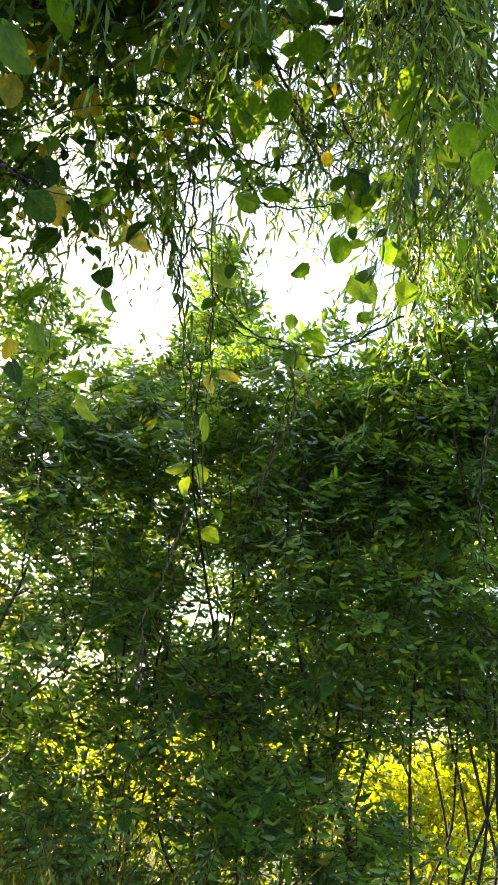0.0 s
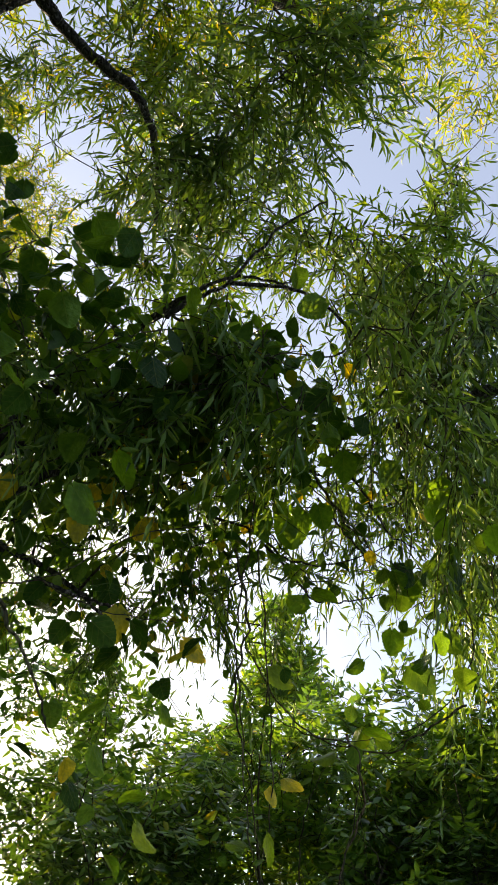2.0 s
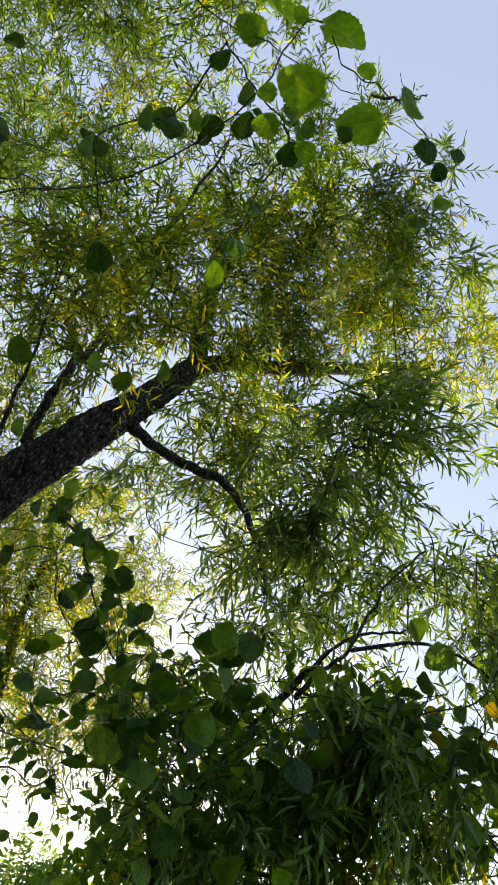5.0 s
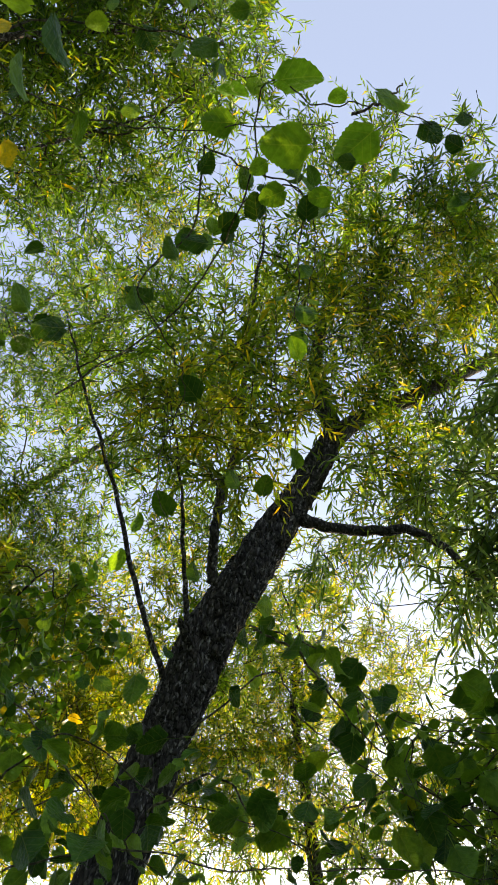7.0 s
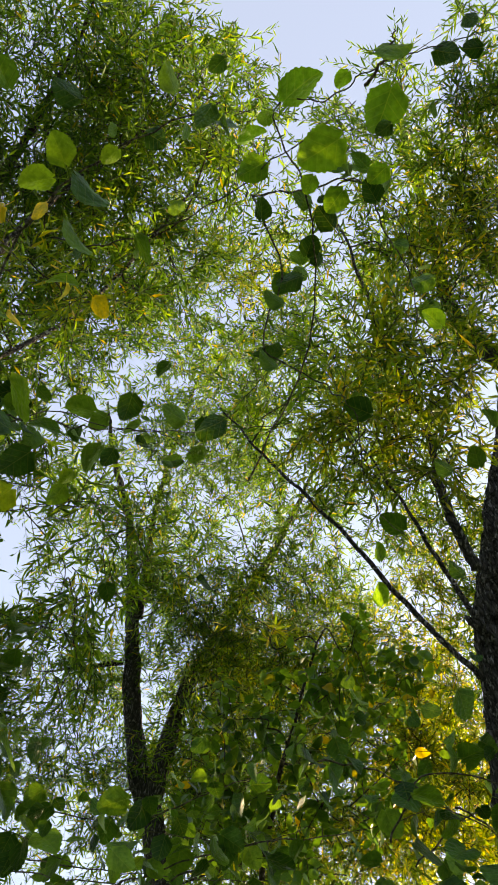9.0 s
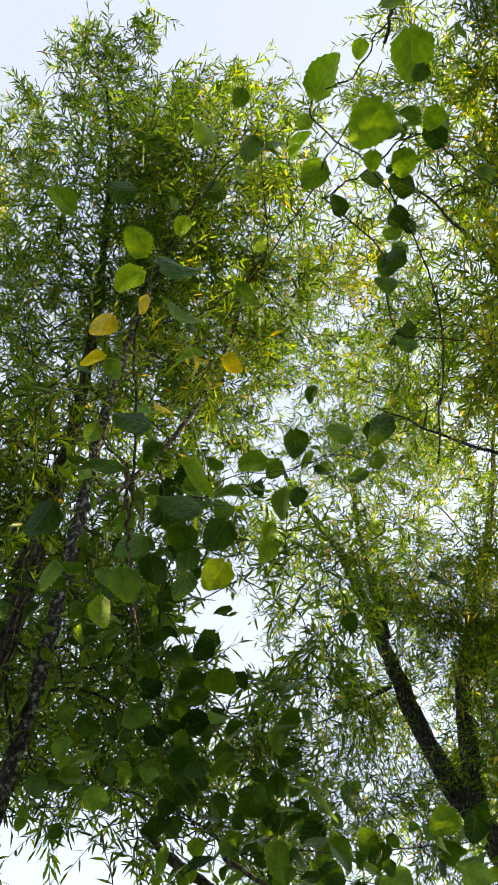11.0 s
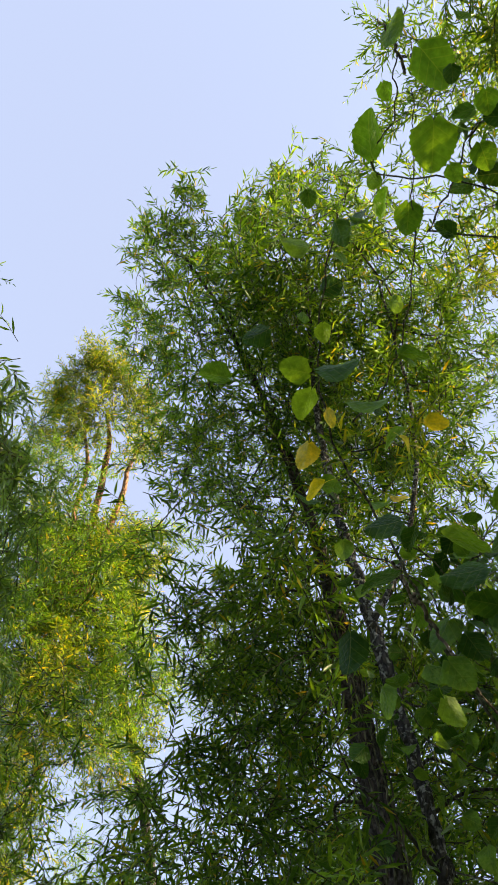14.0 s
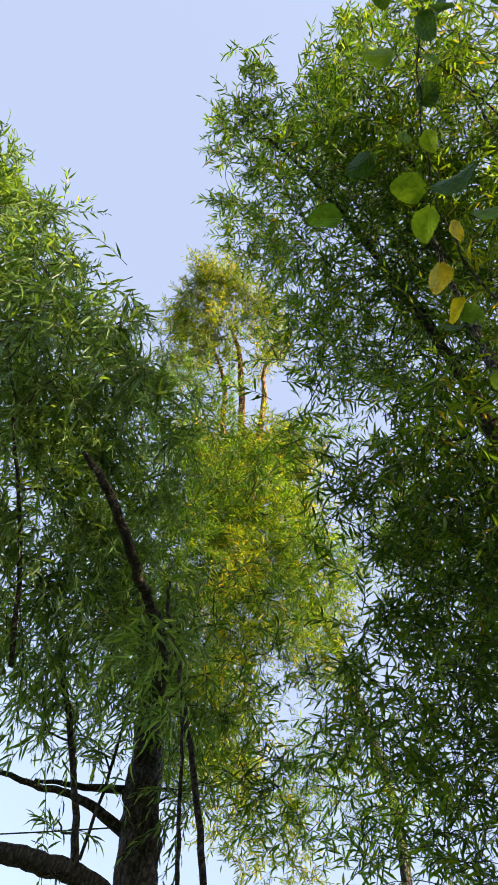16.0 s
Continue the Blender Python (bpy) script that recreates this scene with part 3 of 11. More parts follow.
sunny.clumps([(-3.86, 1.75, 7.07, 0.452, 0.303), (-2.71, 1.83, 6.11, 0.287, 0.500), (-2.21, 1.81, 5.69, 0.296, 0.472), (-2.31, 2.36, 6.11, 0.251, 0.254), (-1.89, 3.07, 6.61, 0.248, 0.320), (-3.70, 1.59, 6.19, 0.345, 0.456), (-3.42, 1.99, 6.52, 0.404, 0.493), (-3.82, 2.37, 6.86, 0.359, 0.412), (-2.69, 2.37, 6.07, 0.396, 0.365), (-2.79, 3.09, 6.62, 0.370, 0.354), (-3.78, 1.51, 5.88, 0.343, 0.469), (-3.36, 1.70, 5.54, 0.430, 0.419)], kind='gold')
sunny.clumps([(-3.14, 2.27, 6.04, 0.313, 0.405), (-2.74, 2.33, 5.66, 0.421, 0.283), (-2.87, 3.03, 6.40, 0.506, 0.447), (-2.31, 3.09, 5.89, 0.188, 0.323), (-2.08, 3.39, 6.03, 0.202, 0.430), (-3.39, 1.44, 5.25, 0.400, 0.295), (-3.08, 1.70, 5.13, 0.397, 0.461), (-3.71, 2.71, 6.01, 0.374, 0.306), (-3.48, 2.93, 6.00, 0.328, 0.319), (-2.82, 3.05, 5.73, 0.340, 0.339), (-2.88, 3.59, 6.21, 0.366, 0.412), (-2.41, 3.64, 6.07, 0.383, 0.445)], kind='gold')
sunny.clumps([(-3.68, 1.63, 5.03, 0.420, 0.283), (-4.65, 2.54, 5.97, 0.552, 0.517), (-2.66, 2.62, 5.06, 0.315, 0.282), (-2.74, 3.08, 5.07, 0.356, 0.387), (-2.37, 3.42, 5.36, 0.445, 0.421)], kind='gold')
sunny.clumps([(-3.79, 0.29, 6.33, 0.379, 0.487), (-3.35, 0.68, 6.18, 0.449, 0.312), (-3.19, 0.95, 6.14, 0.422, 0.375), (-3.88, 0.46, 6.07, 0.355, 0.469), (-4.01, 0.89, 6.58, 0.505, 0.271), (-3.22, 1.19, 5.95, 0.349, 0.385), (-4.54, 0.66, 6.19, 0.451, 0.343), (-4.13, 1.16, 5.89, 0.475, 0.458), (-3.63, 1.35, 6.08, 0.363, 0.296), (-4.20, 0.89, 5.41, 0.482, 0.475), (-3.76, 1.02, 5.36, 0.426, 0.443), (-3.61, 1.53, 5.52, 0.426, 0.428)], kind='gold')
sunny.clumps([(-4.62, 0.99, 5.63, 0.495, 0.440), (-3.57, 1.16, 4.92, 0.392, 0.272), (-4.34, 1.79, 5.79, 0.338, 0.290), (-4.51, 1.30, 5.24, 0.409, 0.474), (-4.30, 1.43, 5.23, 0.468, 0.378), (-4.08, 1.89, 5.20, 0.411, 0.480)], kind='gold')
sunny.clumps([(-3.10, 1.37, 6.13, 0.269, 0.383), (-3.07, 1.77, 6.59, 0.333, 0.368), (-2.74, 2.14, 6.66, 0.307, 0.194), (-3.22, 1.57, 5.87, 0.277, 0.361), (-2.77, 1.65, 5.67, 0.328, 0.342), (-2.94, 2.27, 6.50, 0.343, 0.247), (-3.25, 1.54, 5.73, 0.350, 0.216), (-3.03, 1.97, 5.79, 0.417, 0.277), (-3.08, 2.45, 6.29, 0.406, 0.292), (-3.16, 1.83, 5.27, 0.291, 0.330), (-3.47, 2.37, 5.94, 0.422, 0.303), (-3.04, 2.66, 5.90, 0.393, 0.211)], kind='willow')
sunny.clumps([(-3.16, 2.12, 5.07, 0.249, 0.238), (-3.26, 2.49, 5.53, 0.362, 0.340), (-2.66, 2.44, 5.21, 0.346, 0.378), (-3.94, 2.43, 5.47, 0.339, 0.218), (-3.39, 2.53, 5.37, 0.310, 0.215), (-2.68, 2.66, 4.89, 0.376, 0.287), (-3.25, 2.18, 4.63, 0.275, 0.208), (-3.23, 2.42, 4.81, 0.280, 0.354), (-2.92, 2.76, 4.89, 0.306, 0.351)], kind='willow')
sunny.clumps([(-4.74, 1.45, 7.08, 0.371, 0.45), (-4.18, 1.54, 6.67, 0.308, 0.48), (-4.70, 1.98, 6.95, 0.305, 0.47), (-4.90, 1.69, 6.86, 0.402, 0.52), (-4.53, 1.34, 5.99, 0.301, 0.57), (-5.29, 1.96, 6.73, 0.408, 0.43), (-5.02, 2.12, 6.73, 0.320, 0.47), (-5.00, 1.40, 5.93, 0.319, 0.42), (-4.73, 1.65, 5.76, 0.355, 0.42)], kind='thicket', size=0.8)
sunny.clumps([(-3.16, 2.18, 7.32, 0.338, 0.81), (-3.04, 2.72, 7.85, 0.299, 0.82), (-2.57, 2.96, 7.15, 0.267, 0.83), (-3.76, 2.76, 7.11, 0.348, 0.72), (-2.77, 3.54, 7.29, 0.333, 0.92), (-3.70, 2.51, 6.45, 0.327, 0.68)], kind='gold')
sunny.done()

forked = Tree("willow_tree", (-4.84, 0.44, 0), "forked slender willow with dark trunks and fine thin foliage", "tree", BARK, 11, "willows round the clearing")
forked.limb([(-4.84, 0.44, -0.10, 0.121), (-4.79, 0.31, 2.14, 0.097), (-4.65, -0.04, 4.00, 0.085), (-4.49, -0.42, 5.34, 0.081), (-4.42, -0.60, 5.73, 0.076), (-4.19, -0.77, 6.24, 0.067), (-3.88, -0.90, 6.76, 0.058), (-3.65, -0.98, 7.04, 0.047), (-3.40, -1.10, 7.42, 0.036), (-3.15, -1.34, 7.88, 0.027), (-2.81, -1.53, 8.34, 0.013)], name='trunk', sides=20, plates=0.01, steps=12)
forked.limb([(-4.46, -0.50, 5.53, 0.071), (-4.27, -0.45, 6.04, 0.063), (-4.13, -0.38, 6.45, 0.049), (-3.93, -0.20, 6.87, 0.039), (-3.71, 0.05, 7.39, 0.035), (-3.42, 0.25, 7.90, 0.026), (-3.07, 0.44, 8.40, 0.011)])
forked.limb([(-4.07, -0.90, 6.47, 0.023), (-4.11, -1.13, 6.40, 0.015), (-4.07, -1.41, 6.24, 0.007)])
forked.limb([(-3.88, -0.85, 6.76, 0.031), (-3.37, -0.89, 7.35, 0.024), (-2.98, -0.86, 7.91, 0.017), (-2.41, -0.74, 8.59, 0.009)])
forked.clumps([(-3.50, -1.61, 6.65, 0.159, 0.450), (-3.97, -1.28, 6.36, 0.392, 0.500), (-3.80, -1.53, 6.18, 0.270, 0.450), (-3.66, -0.60, 6.82, 0.398, 1.100), (-3.60, -0.86, 6.97, 0.270, 0.900), (-3.41, 0.18, 7.80, 0.219, 0.500), (-3.07, -0.09, 8.00, 0.318, 0.400), (-3.85, -0.19, 6.56, 0.392, 1.000), (-3.71, 0.08, 6.77, 0.354, 0.800), (-3.10, -1.71, 7.60, 0.382, 0.300)])
forked.clumps([(-1.97, -1.11, 8.60, 0.455, 0.400), (-3.38, -0.35, 7.60, 0.187, 0.350), (-2.96, -0.47, 8.05, 0.393, 0.400), (-4.30, -1.21, 5.77, 0.421, 0.800), (-4.50, -0.87, 5.61, 0.337, 0.800), (-4.33, -1.56, 5.65, 0.379, 0.700), (-3.96, 0.00, 5.92, 0.407, 1.100), (-4.28, -0.22, 5.59, 0.366, 1.100), (-2.62, -0.16, 8.20, 0.442, 0.400), (-4.47, 0.05, 5.67, 0.379, 1.000), (-1.65, -1.43, 8.64, 0.455, 0.400)])
forked.clumps([(-2.97, -0.37, 7.47, 0.263, 0.450), (-2.58, -0.81, 7.63, 0.456, 0.500), (-3.08, 0.15, 7.16, 0.230, 0.400), (-3.38, 0.16, 6.86, 0.392, 0.400), (-3.34, 0.42, 6.62, 0.379, 0.400), (-3.11, 0.55, 6.99, 0.230, 0.400), (-2.14, -0.95, 7.90, 0.324, 0.300)])
forked.clumps([(-1.80, -1.59, 6.87, 0.350, 0.379), (-1.46, -1.28, 7.08, 0.365, 0.367), (-1.24, -0.90, 8.16, 0.517, 0.533), (-0.72, -0.38, 7.60, 0.488, 0.252), (-1.97, -1.16, 7.70, 0.144, 0.391), (-1.50, -0.32, 7.97, 0.420, 0.340), (-1.54, -0.04, 7.20, 0.427, 0.457), (-1.40, 0.42, 7.85, 0.428, 0.369), (-2.90, -0.59, 7.64, 0.525, 0.419)])
forked.clumps([(-2.02, -0.34, 7.08, 0.503, 0.536), (-1.97, -0.09, 6.91, 0.476, 0.361), (-2.03, 0.58, 8.12, 0.444, 0.289), (-3.51, -0.48, 7.22, 0.463, 0.315), (-2.85, -0.04, 7.55, 0.296, 0.360), (-2.56, 0.22, 7.41, 0.510, 0.415), (-2.07, 0.57, 7.51, 0.387, 0.410), (-3.15, -0.08, 6.56, 0.353, 0.470), (-2.96, 0.36, 6.97, 0.445, 0.355), (-2.76, 1.07, 7.22, 0.386, 0.523), (-4.11, 0.08, 6.85, 0.577, 0.491), (-3.31, 0.51, 6.65, 0.301, 0.329)])
forked.clumps([(-3.08, 1.16, 7.09, 0.332, 0.283), (-2.50, 1.20, 6.52, 0.464, 0.302), (-3.70, 0.40, 6.08, 0.403, 0.526), (-2.85, 1.48, 6.29, 0.515, 0.374)])
forked.clumps([(-2.15, -1.90, 7.72, 0.399, 0.285), (-2.24, -0.35, 7.90, 0.421, 0.361), (-2.12, 0.37, 7.71, 0.400, 0.312), (-1.84, 0.90, 7.25, 0.417, 0.319), (-2.43, -1.55, 7.85, 0.186, 0.376), (-2.63, -0.29, 7.96, 0.483, 0.208), (-2.43, 0.28, 7.21, 0.522, 0.285), (-2.37, 0.98, 7.51, 0.466, 0.419), (-2.61, -1.72, 6.67, 0.294, 0.289)])
forked.clumps([(-2.80, -0.85, 6.66, 0.431, 0.360), (-2.94, 0.30, 7.36, 0.404, 0.275), (-2.70, 0.78, 6.61, 0.235, 0.250), (-3.69, -1.25, 7.70, 0.536, 0.334), (-3.23, -0.55, 6.89, 0.461, 0.372), (-3.10, 0.09, 6.70, 0.321, 0.264), (-3.71, -1.45, 6.89, 0.329, 0.394), (-3.60, -0.80, 7.02, 0.506, 0.343), (-4.46, 0.00, 7.28, 0.637, 0.390), (-3.34, 0.38, 6.27, 0.483, 0.380), (-4.24, 1.01, 7.29, 0.473, 0.252)])
forked.clumps([(-4.39, -0.86, 6.73, 0.604, 0.274), (-4.58, -0.37, 7.01, 0.560, 0.294), (-4.06, 0.14, 6.58, 0.431, 0.373), (-4.26, 0.99, 6.63, 0.610, 0.218), (-4.21, -2.02, 6.18, 0.427, 0.414), (-4.72, -0.91, 6.55, 0.403, 0.370), (-5.01, -0.15, 6.62, 0.470, 0.229), (-4.68, 0.05, 6.43, 0.511, 0.385), (-4.98, 0.72, 6.57, 0.464, 0.314), (-4.27, -1.64, 5.33, 0.525, 0.399)])
forked.clumps([(-4.68, -1.39, 5.84, 0.417, 0.230), (-5.07, -0.75, 6.30, 0.511, 0.284), (-5.11, -0.28, 6.22, 0.620, 0.428), (-5.30, 0.56, 6.33, 0.542, 0.412), (-4.84, 0.77, 6.03, 0.440, 0.243), (-5.44, -2.19, 5.81, 0.471, 0.275), (-4.51, -1.38, 5.28, 0.507, 0.256), (-5.11, -0.77, 5.62, 0.519, 0.306), (-4.95, -0.38, 5.61, 0.450, 0.356), (-4.66, 0.31, 5.37, 0.367, 0.275), (-4.94, 0.60, 5.37, 0.563, 0.295)])
forked.clumps([(-1.94, 0.02, 8.45, 0.572, 0.273), (-2.06, -0.56, 8.32, 0.479, 0.296), (-2.32, -0.84, 8.20, 0.475, 0.344), (-2.65, -0.42, 8.30, 0.415, 0.238), (-2.54, -1.04, 7.23, 0.474, 0.403), (-3.05, -1.88, 7.43, 0.299, 0.243), (-3.32, -1.52, 7.63, 0.365, 0.265)])
forked.clumps([(-3.73, -1.34, 7.42, 0.395, 0.255), (-3.62, -2.52, 6.42, 0.370, 0.375), (-4.52, -1.98, 6.97, 0.175, 0.263), (-4.32, -2.79, 6.55, 0.423, 0.425), (-4.24, -2.16, 6.17, 0.434, 0.355)])
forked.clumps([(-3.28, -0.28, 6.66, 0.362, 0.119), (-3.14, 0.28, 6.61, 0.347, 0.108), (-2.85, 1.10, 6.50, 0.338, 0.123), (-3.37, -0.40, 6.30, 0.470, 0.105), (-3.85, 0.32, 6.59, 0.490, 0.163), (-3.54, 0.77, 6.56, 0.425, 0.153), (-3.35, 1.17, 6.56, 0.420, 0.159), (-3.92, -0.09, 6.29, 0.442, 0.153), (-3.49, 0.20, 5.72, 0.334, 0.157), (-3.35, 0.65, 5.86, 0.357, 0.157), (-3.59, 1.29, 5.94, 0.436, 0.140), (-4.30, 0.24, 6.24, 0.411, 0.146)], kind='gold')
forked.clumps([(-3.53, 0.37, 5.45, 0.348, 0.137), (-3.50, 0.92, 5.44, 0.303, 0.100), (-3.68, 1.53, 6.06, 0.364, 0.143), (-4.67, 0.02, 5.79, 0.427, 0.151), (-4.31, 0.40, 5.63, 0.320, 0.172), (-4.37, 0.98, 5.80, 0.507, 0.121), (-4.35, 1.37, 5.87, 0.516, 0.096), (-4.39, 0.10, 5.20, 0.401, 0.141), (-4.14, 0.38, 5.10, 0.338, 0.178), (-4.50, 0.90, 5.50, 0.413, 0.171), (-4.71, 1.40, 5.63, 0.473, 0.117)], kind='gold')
forked.clumps([(-4.23, -0.92, 6.46, 0.474, 0.533), (-4.59, -0.32, 7.16, 0.541, 0.402), (-4.01, 0.01, 6.78, 0.424, 0.573), (-4.15, 0.41, 7.51, 0.357, 0.431), (-4.08, 0.99, 7.57, 0.321, 0.581), (-4.61, -0.51, 6.13, 0.368, 0.620), (-4.18, -0.41, 6.45, 0.434, 0.589), (-4.44, 0.17, 7.03, 0.463, 0.479), (-4.66, 0.95, 7.14, 0.360, 0.484), (-5.03, -0.53, 6.64, 0.457, 0.436), (-5.25, -0.22, 6.88, 0.506, 0.399), (-4.81, 0.50, 6.65, 0.364, 0.447)], kind='willow')
forked.clumps([(-4.20, 0.77, 6.70, 0.385, 0.346), (-5.52, -0.36, 6.34, 0.375, 0.561), (-4.78, 0.15, 6.06, 0.474, 0.338), (-4.62, 0.58, 5.94, 0.465, 0.305), (-5.07, 1.08, 6.73, 0.408, 0.413), (-5.21, -0.22, 5.72, 0.321, 0.472), (-5.37, 0.36, 5.96, 0.361, 0.485), (-4.93, 0.68, 6.07, 0.327, 0.465), (-5.09, 1.13, 6.12, 0.437, 0.500), (-5.52, 0.17, 5.78, 0.348, 0.504), (-4.97, 0.31, 5.49, 0.443, 0.626), (-4.92, 0.76, 5.61, 0.419, 0.564)], kind='willow')
forked.clumps([(-4.86, 1.17, 5.64, 0.468, 0.423)], kind='willow')
forked.done()

climber = Tree("climbing_vine", (-3.36, 0.16, 0), "leafy climber with broad yellow-green leaves beside the forked willow", "vine", TWIG, 44)
climber.limb([(-3.36, 0.16, -0.05, 0.022), (-3.23, 0.14, 1.97, 0.018), (-3.11, 0.11, 3.94, 0.014), (-2.65, 0.11, 4.27, 0.010), (-2.17, 0.19, 4.63, 0.006)], name='stem', sides=8, steps=8)
climber.clumps([(-2.20, 0.37, 4.68, 0.139, 0.73), (-2.30, 0.59, 4.70, 0.142, 0.70), (-2.45, 0.09, 4.67, 0.108, 0.82), (-2.23, 0.24, 4.37, 0.133, 0.67), (-2.45, 0.48, 4.54, 0.115, 0.89), (-2.47, -0.17, 4.42, 0.111, 0.68), (-2.51, 0.03, 4.42, 0.113, 0.80), (-2.40, 0.20, 4.22, 0.103, 0.86), (-2.54, 0.41, 4.32, 0.109, 0.64)], kind='broad', up=0.1, droop=0.3, twig=0.28, size=0.85)
climber.clumps([(-2.31, 0.55, 4.20, 0.103, 0.71), (-2.67, -0.11, 4.30, 0.138, 0.83), (-2.60, 0.07, 4.16, 0.101, 0.74), (-2.63, 0.29, 4.15, 0.122, 0.71), (-2.67, 0.50, 4.17, 0.103, 0.67), (-2.84, -0.19, 4.19, 0.147, 0.84), (-2.89, 0.00, 4.17, 0.139, 0.74), (-2.70, 0.21, 3.96, 0.133, 0.62)], kind='broad', up=0.1, droop=0.3, twig=0.28, size=0.85)
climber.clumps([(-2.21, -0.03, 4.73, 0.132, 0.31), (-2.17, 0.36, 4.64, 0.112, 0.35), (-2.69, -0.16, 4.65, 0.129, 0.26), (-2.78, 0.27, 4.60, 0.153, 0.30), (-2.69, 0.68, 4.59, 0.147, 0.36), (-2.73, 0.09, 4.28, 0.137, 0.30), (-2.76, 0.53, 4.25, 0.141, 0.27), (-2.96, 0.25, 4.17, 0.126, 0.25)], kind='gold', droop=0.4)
climber.done()

clad = Tree("willow_tree", (-1.73, -1.89, 0), "vine-clad willow with twin mottled trunks and dense leafy crown", "tree", BARK_BROWN, 17, "willows round the clearing")
clad.limb([(-1.73, -1.89, -0.10, 0.084), (-1.70, -1.90, 1.40, 0.067), (-1.61, -1.91, 2.62, 0.059), (-1.52, -1.92, 3.49, 0.056), (-1.43, -1.93, 4.01, 0.054), (-1.32, -1.91, 4.49, 0.049), (-1.11, -1.88, 5.32, 0.037), (-0.61, -1.75, 6.15, 0.026), (0.05, -1.58, 6.78, 0.014), (0.36, -1.53, 6.99, 0.007)], name='trunk', sides=44, plates=0.012, steps=22, label='dark vine-wrapped trunk')
clad.bark = BARK_PALE
clad.limb([(-1.87, -1.82, -0.10, 0.040), (-1.81, -1.81, 1.37, 0.032), (-1.67, -1.77, 2.56, 0.028), (-1.52, -1.72, 3.42, 0.027), (-1.40, -1.68, 3.85, 0.027), (-1.14, -1.62, 4.61, 0.027), (-0.93, -1.56, 5.17, 0.025), (-0.69, -1.43, 5.81, 0.018), (-0.29, -1.08, 6.67, 0.012), (-0.05, -0.90, 7.01, 0.006)], name='stem', sides=24, plates=0.007, steps=20, label='slender mottled grey trunk')
clad.limb([(-1.18, -1.63, 4.46, 0.016), (-1.23, -1.40, 5.01, 0.013), (-1.06, -1.11, 5.69, 0.010), (-0.61, -0.80, 6.67, 0.006)])
clad.clumps([(0.54, -1.62, 7.17, 0.115, 0.900), (0.04, -1.51, 7.01, 0.322, 1.000), (0.06, -0.97, 7.20, 0.186, 1.000), (0.04, -0.72, 7.33, 0.114, 0.800), (-0.30, -1.11, 6.86, 0.329, 1.100), (-0.30, -1.50, 6.58, 0.316, 1.100), (-0.02, -1.78, 6.62, 0.309, 1.100), (0.25, -1.90, 6.69, 0.118, 0.700), (-0.38, -0.78, 6.90, 0.256, 0.800), (-0.72, -0.96, 6.43, 0.303, 0.900), (-0.30, -1.99, 6.10, 0.297, 1.100), (-0.52, -1.72, 5.96, 0.284, 1.100)], up=0.5, size=0.88, fill=0.5)
clad.clumps([(-0.65, -1.35, 6.05, 0.284, 1.000), (-0.39, -2.21, 5.89, 0.226, 0.800), (-1.00, -1.06, 5.93, 0.216, 0.600), (-0.74, -1.91, 5.52, 0.265, 1.100), (-0.84, -1.56, 5.41, 0.225, 0.900), (0.17, -1.29, 7.15, 0.137, 0.900)], up=0.5, size=0.88, fill=0.5)
clad.clumps([(-0.90, -2.16, 5.01, 0.236, 1.100), (-0.81, -2.36, 4.91, 0.219, 0.900), (-0.94, -1.85, 5.04, 0.240, 1.100), (-0.85, -2.48, 4.69, 0.178, 0.900), (-1.02, -2.30, 4.63, 0.234, 1.100), (-1.11, -2.02, 4.65, 0.227, 1.200), (-1.26, -2.16, 4.36, 0.246, 1.200), (-1.12, -2.38, 4.26, 0.197, 1.000), (-1.27, -2.47, 3.94, 0.191, 0.800), (-1.40, -2.27, 4.05, 0.239, 1.100), (-1.45, -2.36, 3.77, 0.255, 1.200), (-1.58, -2.19, 3.84, 0.208, 1.100)], kind='willow', droop=0.5, fill=0.38)
clad.clumps([(-1.32, -2.52, 3.70, 0.208, 1.000), (-1.44, -1.74, 4.65, 0.152, 1.000), (-1.12, -1.43, 5.15, 0.213, 0.900), (-1.38, -1.56, 4.88, 0.208, 0.900), (-1.79, -1.74, 4.01, 0.208, 0.800), (-1.97, -1.71, 3.87, 0.208, 1.000), (-1.89, -1.96, 3.92, 0.167, 1.000), (-2.08, -1.63, 3.97, 0.215, 0.900)], kind='willow', droop=0.5, fill=0.38)
clad.clumps([(-0.31, -2.42, 5.37, 0.292, 0.118), (-0.39, -2.09, 5.26, 0.200, 0.156), (-0.68, -1.90, 5.26, 0.193, 0.180), (-0.36, -2.23, 4.74, 0.197, 0.141), (-0.91, -2.25, 5.39, 0.130, 0.098), (-0.67, -2.64, 4.98, 0.247, 0.170), (-0.69, -2.50, 5.26, 0.123, 0.159), (-0.79, -1.83, 4.68, 0.193, 0.170), (-0.71, -2.27, 4.65, 0.259, 0.123), (-1.13, -2.50, 5.19, 0.220, 0.087), (-1.42, -2.27, 5.33, 0.231, 0.147)], droop=0.5)
clad.clumps([(-1.12, -2.45, 4.80, 0.275, 0.130), (-1.05, -2.13, 4.46, 0.249, 0.158), (-0.89, -2.40, 4.17, 0.123, 0.165), (-1.05, -2.43, 4.30, 0.211, 0.107), (-1.50, -2.64, 5.06, 0.327, 0.157), (-0.95, -2.61, 4.05, 0.251, 0.109), (-1.35, -2.86, 4.67, 0.220, 0.178), (-1.34, -2.39, 4.29, 0.244, 0.125), (-1.88, -2.56, 4.87, 0.264, 0.181), (-1.09, -2.72, 4.01, 0.226, 0.101), (-1.27, -2.47, 4.12, 0.248, 0.155), (-1.61, -2.82, 4.55, 0.287, 0.165)], droop=0.5)
